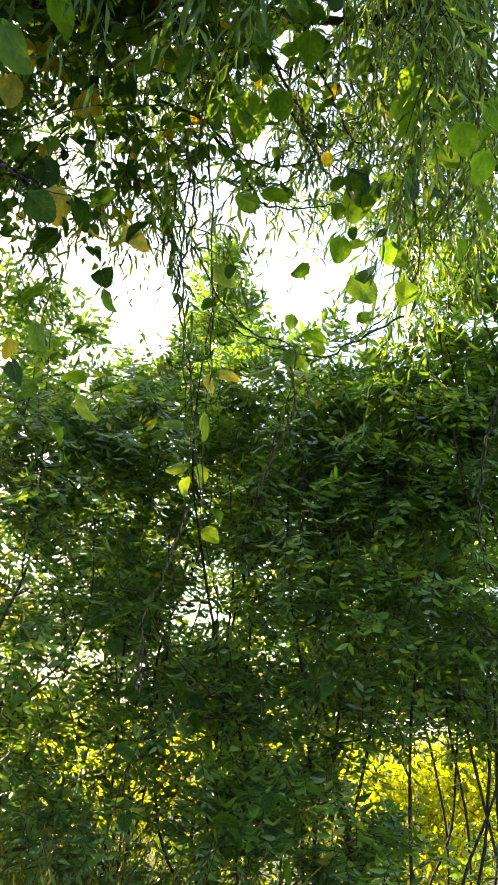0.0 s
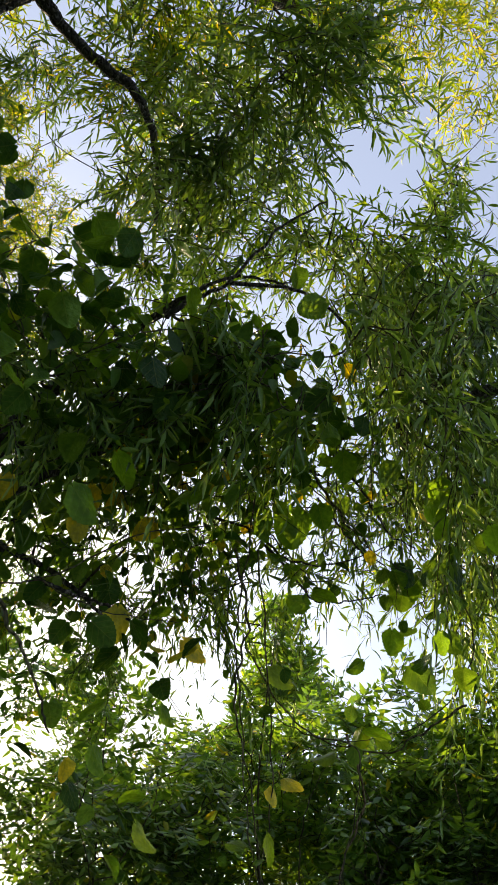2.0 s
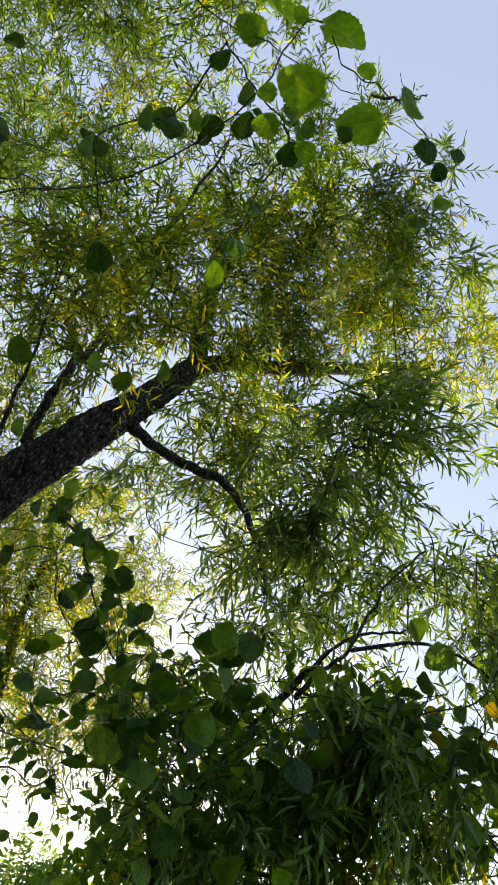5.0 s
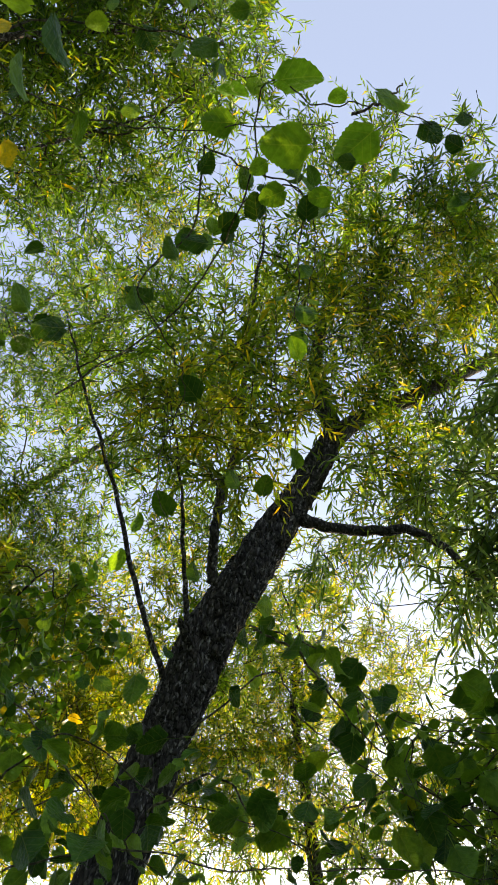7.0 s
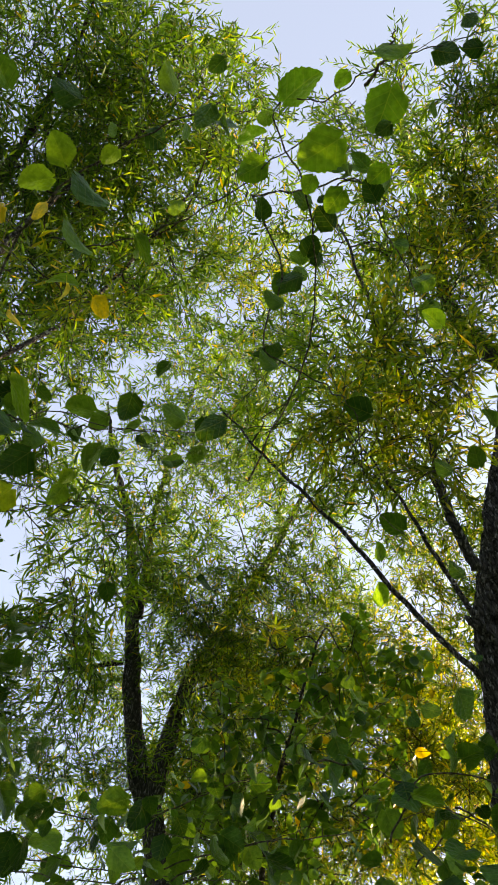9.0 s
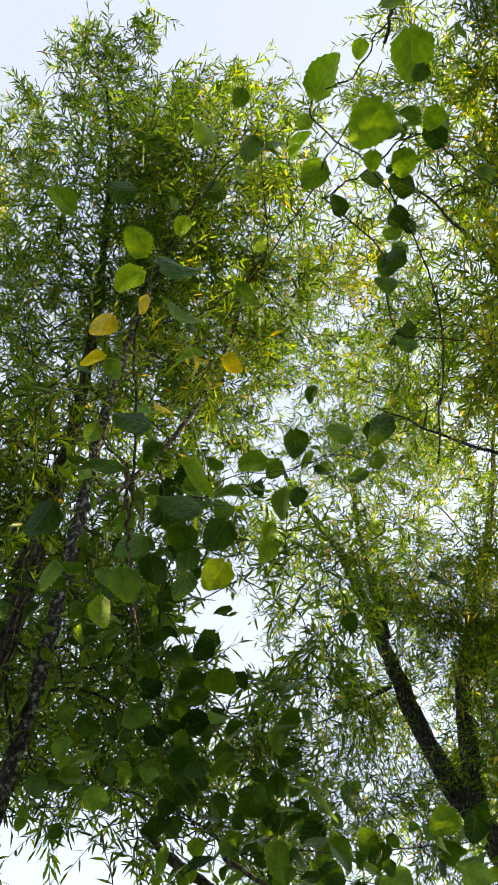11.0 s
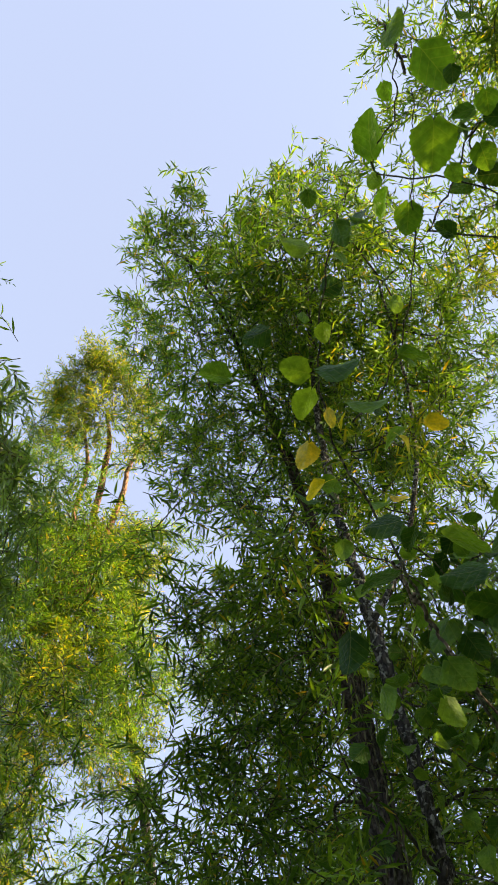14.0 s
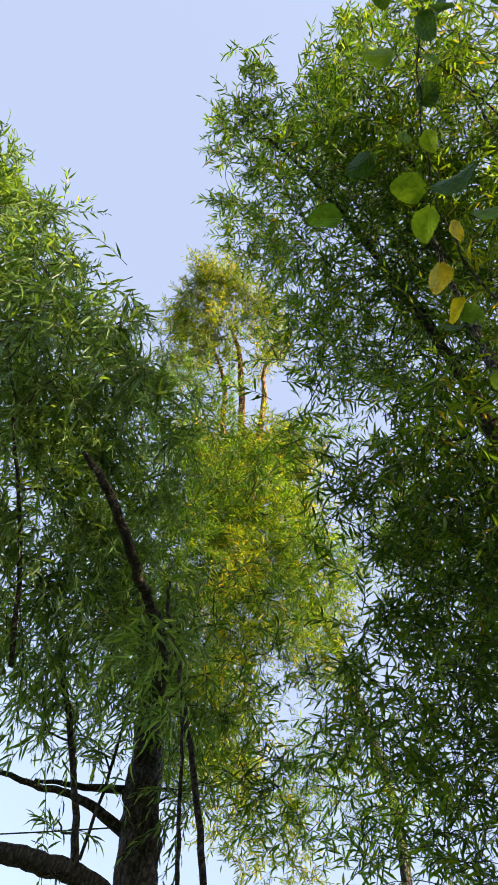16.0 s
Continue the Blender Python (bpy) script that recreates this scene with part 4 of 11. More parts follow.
clad.clumps([(-1.74, -2.46, 4.47, 0.247, 0.167), (-1.25, -2.69, 4.04, 0.190, 0.170), (-1.70, -2.98, 4.41, 0.321, 0.113), (-1.58, -2.42, 4.15, 0.186, 0.115), (-1.57, -3.24, 4.26, 0.285, 0.122), (-1.77, -2.99, 4.25, 0.261, 0.145), (-1.71, -2.74, 4.06, 0.287, 0.179), (-1.94, -2.62, 4.28, 0.292, 0.149)], droop=0.5)
clad.clumps([(-0.71, -2.16, 4.94, 0.105, 1.100), (-0.93, -2.16, 4.64, 0.246, 1.200), (-1.03, -1.93, 4.84, 0.227, 1.100), (-0.86, -2.33, 4.55, 0.197, 1.100), (-1.10, -2.31, 4.34, 0.263, 1.300), (-1.00, -2.55, 4.19, 0.215, 1.100), (-1.27, -2.40, 4.05, 0.255, 1.300), (-0.97, -2.74, 4.18, 0.147, 0.500), (-1.19, -2.61, 3.90, 0.232, 0.800), (-1.35, -2.56, 3.69, 0.225, 0.900), (-1.11, -2.82, 3.88, 0.215, 0.450), (-1.28, -2.71, 3.57, 0.225, 0.700)], droop=0.6, fill=0.4)
clad.clumps([(-0.97, -2.96, 4.11, 0.152, 0.300), (-0.78, -1.97, 5.24, 0.147, 1.000), (-1.00, -1.63, 5.42, 0.281, 1.100), (-0.47, -2.02, 6.04, 0.258, 1.000), (-0.55, -1.63, 6.15, 0.291, 1.000)], droop=0.6, fill=0.4)
clad.clumps([(-0.83, -1.83, 5.07, 0.200, 0.292), (-1.08, -1.71, 5.03, 0.276, 0.258), (-0.88, -1.89, 4.76, 0.255, 0.315), (-1.22, -2.02, 5.16, 0.280, 0.434), (-0.64, -2.22, 4.59, 0.190, 0.317), (-1.02, -2.42, 5.12, 0.256, 0.371), (-1.15, -2.02, 4.81, 0.271, 0.273), (-1.02, -2.42, 4.82, 0.243, 0.237), (-1.36, -2.19, 4.82, 0.244, 0.386), (-1.11, -2.36, 4.45, 0.265, 0.218), (-1.40, -2.41, 4.65, 0.266, 0.391)], droop=0.5)
clad.clumps([(-0.88, -2.53, 4.16, 0.183, 0.225), (-1.18, -2.71, 4.47, 0.206, 0.240), (-1.39, -2.44, 4.33, 0.219, 0.354), (-1.05, -3.16, 4.64, 0.186, 0.371), (-1.33, -2.98, 4.43, 0.290, 0.311), (-1.42, -2.63, 4.35, 0.286, 0.252), (-1.18, -3.18, 4.36, 0.272, 0.375), (-1.46, -2.71, 4.09, 0.233, 0.238), (-1.10, -3.23, 4.10, 0.297, 0.287), (-1.36, -3.01, 4.05, 0.294, 0.390)], droop=0.5)
clad.clumps([(-1.21, -3.17, 3.89, 0.243, 0.209), (-1.50, -3.13, 3.93, 0.206, 0.230), (-1.71, -3.18, 4.05, 0.287, 0.230), (-1.22, -3.22, 3.72, 0.242, 0.401), (-1.46, -3.01, 3.69, 0.280, 0.327), (-1.50, -2.77, 3.57, 0.184, 0.308)], droop=0.5)
clad.clumps([(0.46, -2.03, 7.24, 0.100, 0.250), (0.11, -1.47, 6.16, 0.339, 0.153), (0.18, -1.36, 7.19, 0.179, 0.276), (0.07, -1.00, 6.69, 0.136, 0.249), (-0.03, -2.29, 6.57, 0.253, 0.198), (-0.07, -1.78, 6.68, 0.345, 0.307), (-0.06, -1.41, 6.45, 0.310, 0.292), (-0.30, -1.25, 7.30, 0.445, 0.154), (-0.13, -0.52, 6.13, 0.185, 0.260), (-0.34, -2.14, 7.00, 0.338, 0.159), (-0.41, -1.77, 6.67, 0.340, 0.290), (-0.40, -1.26, 6.31, 0.335, 0.220)])
clad.clumps([(-0.46, -1.14, 6.79, 0.396, 0.290), (-0.40, -0.57, 6.39, 0.324, 0.240), (-0.63, -2.38, 6.86, 0.468, 0.154), (-0.61, -1.74, 6.58, 0.408, 0.224), (-0.77, -1.60, 7.31, 0.479, 0.188), (-0.88, -1.09, 7.02, 0.300, 0.281), (-0.62, -0.78, 6.32, 0.304, 0.194), (-0.87, -2.22, 6.32, 0.367, 0.165), (-0.90, -2.30, 7.05, 0.336, 0.164), (-0.95, -1.63, 6.64, 0.435, 0.290), (-1.13, -1.13, 7.17, 0.342, 0.293), (-1.03, -0.79, 6.29, 0.254, 0.237)])
clad.clumps([(-1.10, -2.53, 6.49, 0.199, 0.178), (-1.27, -1.92, 6.31, 0.393, 0.203), (-1.48, -1.70, 6.49, 0.421, 0.272), (-1.49, -1.14, 6.87, 0.254, 0.146), (-1.27, -0.75, 6.29, 0.257, 0.298)])
clad.clumps([(-0.54, -1.72, 6.27, 0.288, 0.485), (-0.45, -1.51, 6.59, 0.393, 0.325), (-0.14, -1.30, 6.71, 0.341, 0.395), (0.03, -1.28, 7.41, 0.222, 0.300), (-0.95, -1.79, 6.50, 0.275, 0.371), (-0.68, -1.51, 6.60, 0.351, 0.309), (-0.33, -1.17, 6.29, 0.349, 0.343), (-0.22, -0.87, 6.44, 0.275, 0.486), (-1.00, -1.44, 5.96, 0.344, 0.392), (-0.82, -1.32, 6.77, 0.335, 0.257), (-0.70, -1.03, 7.15, 0.318, 0.346), (-0.43, -0.63, 6.98, 0.380, 0.429)])
clad.clumps([(-1.20, -1.36, 5.93, 0.296, 0.511), (-1.26, -1.36, 7.07, 0.349, 0.425), (-0.52, -0.53, 6.28, 0.325, 0.294)])
clad.clumps([(-0.04, -0.81, 6.42, 0.234, 0.308), (-0.43, -0.67, 6.74, 0.295, 0.358), (0.06, -1.06, 6.83, 0.144, 0.282), (-0.07, -1.00, 6.10, 0.233, 0.351), (-0.46, -0.73, 6.52, 0.322, 0.302), (-0.05, -1.28, 6.34, 0.299, 0.441), (-0.08, -1.26, 6.60, 0.348, 0.517), (-0.54, -1.16, 6.61, 0.339, 0.327), (-0.09, -1.54, 6.39, 0.328, 0.437), (-0.63, -1.41, 6.41, 0.267, 0.369), (-0.75, -1.29, 6.17, 0.250, 0.353), (-0.22, -1.78, 6.02, 0.281, 0.490)])
clad.clumps([(-0.64, -1.55, 5.97, 0.307, 0.282), (-1.01, -1.63, 6.15, 0.271, 0.511), (-0.58, -2.34, 6.52, 0.400, 0.412), (-0.74, -1.86, 6.09, 0.267, 0.489), (-1.07, -1.94, 6.55, 0.374, 0.416), (-0.52, -2.48, 6.31, 0.281, 0.371), (-0.83, -2.21, 6.03, 0.250, 0.440), (-1.34, -2.01, 6.02, 0.264, 0.348), (-0.55, -2.80, 5.90, 0.186, 0.435), (-1.19, -2.27, 5.51, 0.281, 0.246)])
clad.clumps([(-1.38, -1.58, 4.78, 0.219, 0.431), (-1.50, -1.35, 4.90, 0.205, 0.496), (-1.59, -1.19, 4.86, 0.239, 0.500), (-1.57, -0.85, 4.53, 0.219, 0.695), (-1.93, -0.71, 4.89, 0.232, 0.623), (-1.49, -1.77, 4.70, 0.264, 0.813), (-1.83, -1.57, 4.88, 0.247, 0.891), (-2.24, -0.81, 4.92, 0.208, 0.781), (-1.50, -1.68, 4.32, 0.235, 0.576), (-1.55, -1.38, 4.25, 0.179, 0.646), (-1.80, -0.86, 4.17, 0.164, 0.850), (-1.56, -1.58, 3.98, 0.175, 0.684)], droop=0.5)
clad.clumps([(-1.69, -1.50, 4.23, 0.232, 0.906), (-2.05, -1.40, 4.38, 0.144, 0.448), (-2.15, -0.87, 4.37, 0.260, 0.786), (-1.61, -1.84, 4.12, 0.197, 0.746), (-1.88, -1.65, 4.14, 0.234, 0.653), (-1.93, -1.46, 4.09, 0.265, 0.715), (-2.20, -1.28, 4.20, 0.184, 0.878), (-2.38, -1.20, 4.34, 0.224, 0.881), (-1.91, -2.13, 4.27, 0.226, 0.887), (-2.01, -1.78, 3.99, 0.275, 0.592), (-1.77, -1.46, 3.85, 0.159, 0.695), (-2.29, -1.52, 4.18, 0.213, 0.869)], droop=0.5)
clad.clumps([(-2.51, -1.16, 4.18, 0.282, 0.491), (-1.68, -1.79, 3.63, 0.191, 0.504), (-2.35, -2.00, 4.30, 0.244, 0.496), (-2.09, -1.52, 3.68, 0.167, 0.781), (-2.14, -1.27, 3.72, 0.193, 0.556), (-2.70, -1.38, 4.09, 0.222, 0.822)], droop=0.5)
clad.clumps([(-0.79, -1.52, 4.21, 0.122, 0.700), (-0.92, -1.53, 4.03, 0.118, 0.700), (-1.01, -1.66, 3.84, 0.116, 0.600), (-1.12, -1.75, 3.64, 0.114, 0.600), (-1.17, -1.79, 3.42, 0.128, 0.700), (-0.63, -1.51, 4.38, 0.126, 0.700), (0.61, -1.50, 7.19, 0.100, 1.200), (0.34, -1.52, 7.10, 0.174, 1.000), (0.20, -0.82, 7.22, 0.100, 1.200), (0.17, -1.07, 7.19, 0.100, 1.000), (0.12, -0.68, 7.23, 0.100, 1.000)])
clad.clumps([(-1.30, -2.58, 5.74, 0.344, 0.492), (-1.46, -2.36, 5.66, 0.279, 0.825), (-1.59, -2.11, 5.70, 0.259, 0.392), (-1.43, -2.69, 5.52, 0.296, 0.820), (-1.41, -2.40, 5.20, 0.328, 0.444), (-1.72, -2.22, 5.46, 0.261, 0.641), (-1.85, -2.04, 5.28, 0.278, 0.545), (-1.51, -2.61, 5.08, 0.259, 0.658), (-1.72, -2.63, 5.49, 0.238, 0.777), (-1.94, -2.30, 5.44, 0.264, 0.669), (-1.71, -2.95, 5.31, 0.291, 0.755), (-1.85, -2.61, 5.02, 0.253, 0.396)], droop=0.4)
clad.clumps([(-2.30, -2.69, 5.53, 0.323, 0.767), (-2.48, -2.29, 5.69, 0.316, 0.791), (-1.93, -3.02, 5.20, 0.325, 0.573), (-2.24, -2.90, 5.12, 0.353, 0.766), (-2.37, -2.62, 5.30, 0.331, 0.490), (-2.21, -3.02, 5.09, 0.371, 0.519), (-2.45, -3.05, 5.24, 0.297, 0.831), (-2.26, -2.46, 4.88, 0.239, 0.742), (-2.24, -2.99, 4.79, 0.261, 0.681), (-2.44, -2.99, 5.06, 0.361, 0.586), (-2.65, -2.68, 5.02, 0.296, 0.733), (-2.26, -3.23, 4.67, 0.296, 0.816)], droop=0.4)
clad.clumps([(-2.24, -2.89, 4.44, 0.264, 0.435), (-2.51, -2.65, 4.54, 0.322, 0.463)], droop=0.4)
clad.clumps([(-1.03, -1.30, 5.76, 0.241, 0.700), (-1.30, -1.26, 5.47, 0.201, 0.600), (-1.43, -1.48, 5.12, 0.219, 0.700), (-1.09, -0.98, 5.92, 0.185, 0.400), (-1.52, -1.35, 5.24, 0.168, 0.500)])
clad.clumps([(0.69, -1.27, 7.30, 0.113, 0.53), (0.56, -1.32, 7.29, 0.090, 0.54), (0.55, -1.46, 7.32, 0.082, 0.70), (0.36, -1.50, 7.35, 0.077, 0.61), (0.56, -1.55, 7.24, 0.086, 0.58), (0.23, -1.51, 7.30, 0.095, 0.70), (0.67, -1.54, 7.24, 0.084, 0.64), (0.60, -1.23, 7.39, 0.113, 0.69), (0.45, -1.48, 7.25, 0.112, 0.64)], up=0.6, twig=0.20, size=0.88, fill=0.9)
clad.clumps([(0.18, -0.92, 7.59, 0.151, 0.79), (0.18, -0.75, 7.47, 0.107, 0.83), (0.05, -0.61, 7.56, 0.105, 0.81), (0.23, -1.08, 7.60, 0.121, 0.79), (-0.11, -0.55, 7.44, 0.125, 0.79), (0.70, -1.63, 7.33, 0.131, 0.59), (0.60, -1.84, 7.38, 0.132, 0.63), (0.36, -2.21, 7.27, 0.157, 0.71), (0.25, -2.37, 7.21, 0.157, 0.57), (0.42, -2.04, 7.28, 0.155, 0.59), (0.29, -1.78, 7.28, 0.131, 0.76), (0.29, -1.38, 7.45, 0.133, 0.57)], up=0.6, twig=0.22, size=0.88, fill=0.9)
clad.clumps([(0.21, -1.25, 7.52, 0.122, 0.58), (0.07, -1.13, 7.59, 0.141, 0.69), (-0.06, -0.81, 7.57, 0.130, 0.59), (0.45, -1.81, 7.35, 0.144, 0.77), (0.06, -2.27, 7.20, 0.153, 0.82), (0.15, -2.06, 7.35, 0.125, 0.63)], up=0.6, twig=0.22, size=0.88, fill=0.9)
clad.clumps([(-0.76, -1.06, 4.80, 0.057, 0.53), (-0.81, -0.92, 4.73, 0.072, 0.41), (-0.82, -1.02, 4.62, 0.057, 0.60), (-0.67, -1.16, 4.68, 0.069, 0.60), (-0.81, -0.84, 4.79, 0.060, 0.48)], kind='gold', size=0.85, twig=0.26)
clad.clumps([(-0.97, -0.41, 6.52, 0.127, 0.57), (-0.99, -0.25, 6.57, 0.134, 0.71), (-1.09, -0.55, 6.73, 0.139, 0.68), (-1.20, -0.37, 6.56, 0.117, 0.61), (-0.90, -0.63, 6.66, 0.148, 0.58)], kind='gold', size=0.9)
clad.clumps([(-0.65, -1.33, 6.47, 0.146, 0.50), (-0.71, -1.09, 6.16, 0.164, 0.49), (-0.91, -0.89, 6.44, 0.171, 0.53), (-0.98, -0.75, 6.29, 0.176, 0.61), (-0.70, -1.38, 6.07, 0.161, 0.53), (-0.91, -1.28, 6.46, 0.141, 0.53), (-1.03, -1.10, 6.44, 0.164, 0.60), (-1.20, -0.87, 6.27, 0.137, 0.45), (-0.89, -1.51, 5.96, 0.137, 0.46), (-1.06, -1.34, 6.00, 0.146, 0.52), (-1.23, -1.15, 6.19, 0.143, 0.56), (-1.34, -1.05, 6.22, 0.176, 0.45)], up=0.2, droop=0.4, twig=0.30)
clad.clumps([(-1.07, -1.74, 6.18, 0.148, 0.49), (-1.19, -1.47, 5.90, 0.148, 0.60), (-1.47, -1.39, 6.28, 0.147, 0.66), (-1.51, -1.16, 6.08, 0.176, 0.46), (-1.18, -1.78, 5.77, 0.141, 0.44), (-1.35, -1.67, 5.88, 0.121, 0.62), (-1.51, -1.47, 5.77, 0.149, 0.65), (-1.68, -1.26, 5.96, 0.140, 0.63), (-1.55, -1.97, 5.92, 0.133, 0.53), (-1.58, -1.70, 5.81, 0.168, 0.55), (-1.70, -1.64, 5.81, 0.146, 0.60), (-1.95, -1.49, 6.04, 0.168, 0.53)], up=0.2, droop=0.4, twig=0.30)
clad.clumps([(-1.58, -1.85, 5.31, 0.141, 0.55), (-1.62, -1.62, 5.08, 0.132, 0.65), (-1.83, -1.52, 5.20, 0.108, 0.49), (-1.80, -2.06, 5.26, 0.164, 0.54), (-1.75, -1.78, 4.99, 0.108, 0.66), (-1.85, -1.57, 5.00, 0.129, 0.53), (-1.86, -2.11, 5.10, 0.115, 0.55), (-2.04, -1.98, 5.12, 0.136, 0.61), (-2.08, -1.74, 5.03, 0.119, 0.61), (-1.94, -2.09, 4.79, 0.138, 0.50), (-2.22, -2.14, 4.98, 0.132, 0.51), (-2.23, -1.86, 4.83, 0.128, 0.59)], up=0.1, droop=0.5, twig=0.30)
clad.clumps([(-2.33, -1.70, 4.89, 0.132, 0.48), (-1.98, -2.21, 4.62, 0.119, 0.65), (-2.18, -2.11, 4.73, 0.133, 0.58), (-2.32, -1.97, 4.64, 0.142, 0.66), (-2.45, -1.79, 4.73, 0.128, 0.55), (-2.21, -2.38, 4.55, 0.124, 0.48), (-2.41, -2.21, 4.62, 0.138, 0.50), (-2.48, -2.12, 4.65, 0.162, 0.57), (-2.39, -1.86, 4.45, 0.132, 0.58)], up=0.1, droop=0.5, twig=0.30)
clad.done()

golden = Tree("willow_tree", (-3.48, -6.73, 0), "distant willow coloured yellow green with orange stems for low sun", "tree", BARK_SUNLIT, 23, "willows round the clearing")
golden.bark = BARK
golden.limb([(-3.48, -6.73, -0.10, 0.070), (-3.28, -6.43, 2.89, 0.060), (-2.98, -6.13, 5.78, 0.050), (-2.38, -5.71, 6.81, 0.045), (-1.39, -5.24, 7.86, 0.042), (-0.55, -4.72, 7.95, 0.040)], name='trunk', sides=18, plates=0.008, steps=12, label='lower trunk given dark bark for shade')
golden.bark = BARK_SUNLIT
golden.limb([(-0.60, -4.78, 7.86, 0.042), (-0.42, -4.52, 8.27, 0.038), (-0.08, -4.06, 9.11, 0.028), (0.19, -3.85, 9.43, 0.010)], label='upper stem with low-sun orange in its bark colour')
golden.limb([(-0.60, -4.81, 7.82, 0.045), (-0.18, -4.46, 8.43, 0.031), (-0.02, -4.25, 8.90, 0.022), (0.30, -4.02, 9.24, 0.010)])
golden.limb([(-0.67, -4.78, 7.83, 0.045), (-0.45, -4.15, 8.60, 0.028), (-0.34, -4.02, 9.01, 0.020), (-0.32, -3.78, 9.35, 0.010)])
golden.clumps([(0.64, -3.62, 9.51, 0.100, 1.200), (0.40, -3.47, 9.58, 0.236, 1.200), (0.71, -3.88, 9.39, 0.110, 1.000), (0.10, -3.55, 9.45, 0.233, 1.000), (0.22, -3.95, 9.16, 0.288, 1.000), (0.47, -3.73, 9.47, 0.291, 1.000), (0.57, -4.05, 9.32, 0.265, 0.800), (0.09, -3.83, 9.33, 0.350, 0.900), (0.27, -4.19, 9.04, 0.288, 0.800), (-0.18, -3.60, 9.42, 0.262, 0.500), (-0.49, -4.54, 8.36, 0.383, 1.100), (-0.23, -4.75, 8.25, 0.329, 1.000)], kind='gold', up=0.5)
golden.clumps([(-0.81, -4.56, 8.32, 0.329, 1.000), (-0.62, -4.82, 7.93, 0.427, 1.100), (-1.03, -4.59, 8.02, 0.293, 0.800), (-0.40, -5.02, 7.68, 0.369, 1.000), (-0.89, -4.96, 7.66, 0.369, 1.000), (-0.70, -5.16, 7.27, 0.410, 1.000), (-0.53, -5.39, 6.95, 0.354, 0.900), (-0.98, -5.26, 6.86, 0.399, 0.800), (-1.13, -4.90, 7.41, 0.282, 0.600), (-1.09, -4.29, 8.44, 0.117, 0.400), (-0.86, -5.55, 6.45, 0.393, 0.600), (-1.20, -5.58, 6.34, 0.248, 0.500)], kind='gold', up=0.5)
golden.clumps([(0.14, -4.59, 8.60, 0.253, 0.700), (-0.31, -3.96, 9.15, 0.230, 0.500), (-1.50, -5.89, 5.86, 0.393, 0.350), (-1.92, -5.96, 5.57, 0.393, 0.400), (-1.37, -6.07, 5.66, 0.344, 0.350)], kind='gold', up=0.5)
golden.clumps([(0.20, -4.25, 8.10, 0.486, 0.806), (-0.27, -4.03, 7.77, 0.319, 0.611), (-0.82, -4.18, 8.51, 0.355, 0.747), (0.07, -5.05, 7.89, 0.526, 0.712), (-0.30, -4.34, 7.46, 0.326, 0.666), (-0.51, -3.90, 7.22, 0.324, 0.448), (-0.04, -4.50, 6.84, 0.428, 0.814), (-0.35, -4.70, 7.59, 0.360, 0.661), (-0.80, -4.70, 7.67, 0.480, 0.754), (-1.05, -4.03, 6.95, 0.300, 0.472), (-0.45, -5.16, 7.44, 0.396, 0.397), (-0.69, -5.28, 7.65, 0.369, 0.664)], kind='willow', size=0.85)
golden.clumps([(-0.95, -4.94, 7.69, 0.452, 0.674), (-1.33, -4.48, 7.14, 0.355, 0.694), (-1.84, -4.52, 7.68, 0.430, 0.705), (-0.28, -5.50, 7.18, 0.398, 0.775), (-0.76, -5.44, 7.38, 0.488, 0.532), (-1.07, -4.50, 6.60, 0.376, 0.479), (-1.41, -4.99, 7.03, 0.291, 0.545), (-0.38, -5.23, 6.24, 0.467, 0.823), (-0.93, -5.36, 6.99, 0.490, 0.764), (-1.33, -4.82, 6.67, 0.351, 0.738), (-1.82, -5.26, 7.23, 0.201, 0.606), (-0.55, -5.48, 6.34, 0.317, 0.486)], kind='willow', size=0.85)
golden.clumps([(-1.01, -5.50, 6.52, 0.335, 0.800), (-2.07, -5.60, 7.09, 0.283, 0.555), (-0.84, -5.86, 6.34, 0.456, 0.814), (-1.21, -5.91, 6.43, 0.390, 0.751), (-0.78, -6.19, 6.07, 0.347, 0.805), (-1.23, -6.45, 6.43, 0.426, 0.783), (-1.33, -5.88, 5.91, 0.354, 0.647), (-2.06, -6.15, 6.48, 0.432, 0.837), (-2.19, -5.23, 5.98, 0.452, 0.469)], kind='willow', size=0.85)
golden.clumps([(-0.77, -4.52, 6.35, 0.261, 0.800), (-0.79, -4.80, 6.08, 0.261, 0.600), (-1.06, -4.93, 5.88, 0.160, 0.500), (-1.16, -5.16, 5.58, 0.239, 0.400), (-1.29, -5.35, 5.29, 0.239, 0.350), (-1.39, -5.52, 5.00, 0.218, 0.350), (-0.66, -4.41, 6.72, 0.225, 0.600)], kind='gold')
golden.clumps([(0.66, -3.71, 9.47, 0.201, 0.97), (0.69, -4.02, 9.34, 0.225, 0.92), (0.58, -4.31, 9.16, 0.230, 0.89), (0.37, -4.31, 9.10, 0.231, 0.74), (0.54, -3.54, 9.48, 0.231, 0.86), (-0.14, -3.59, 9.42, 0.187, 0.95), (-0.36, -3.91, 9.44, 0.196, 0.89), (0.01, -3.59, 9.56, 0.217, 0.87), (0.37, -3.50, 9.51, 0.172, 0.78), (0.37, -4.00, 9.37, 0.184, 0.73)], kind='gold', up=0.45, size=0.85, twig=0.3)
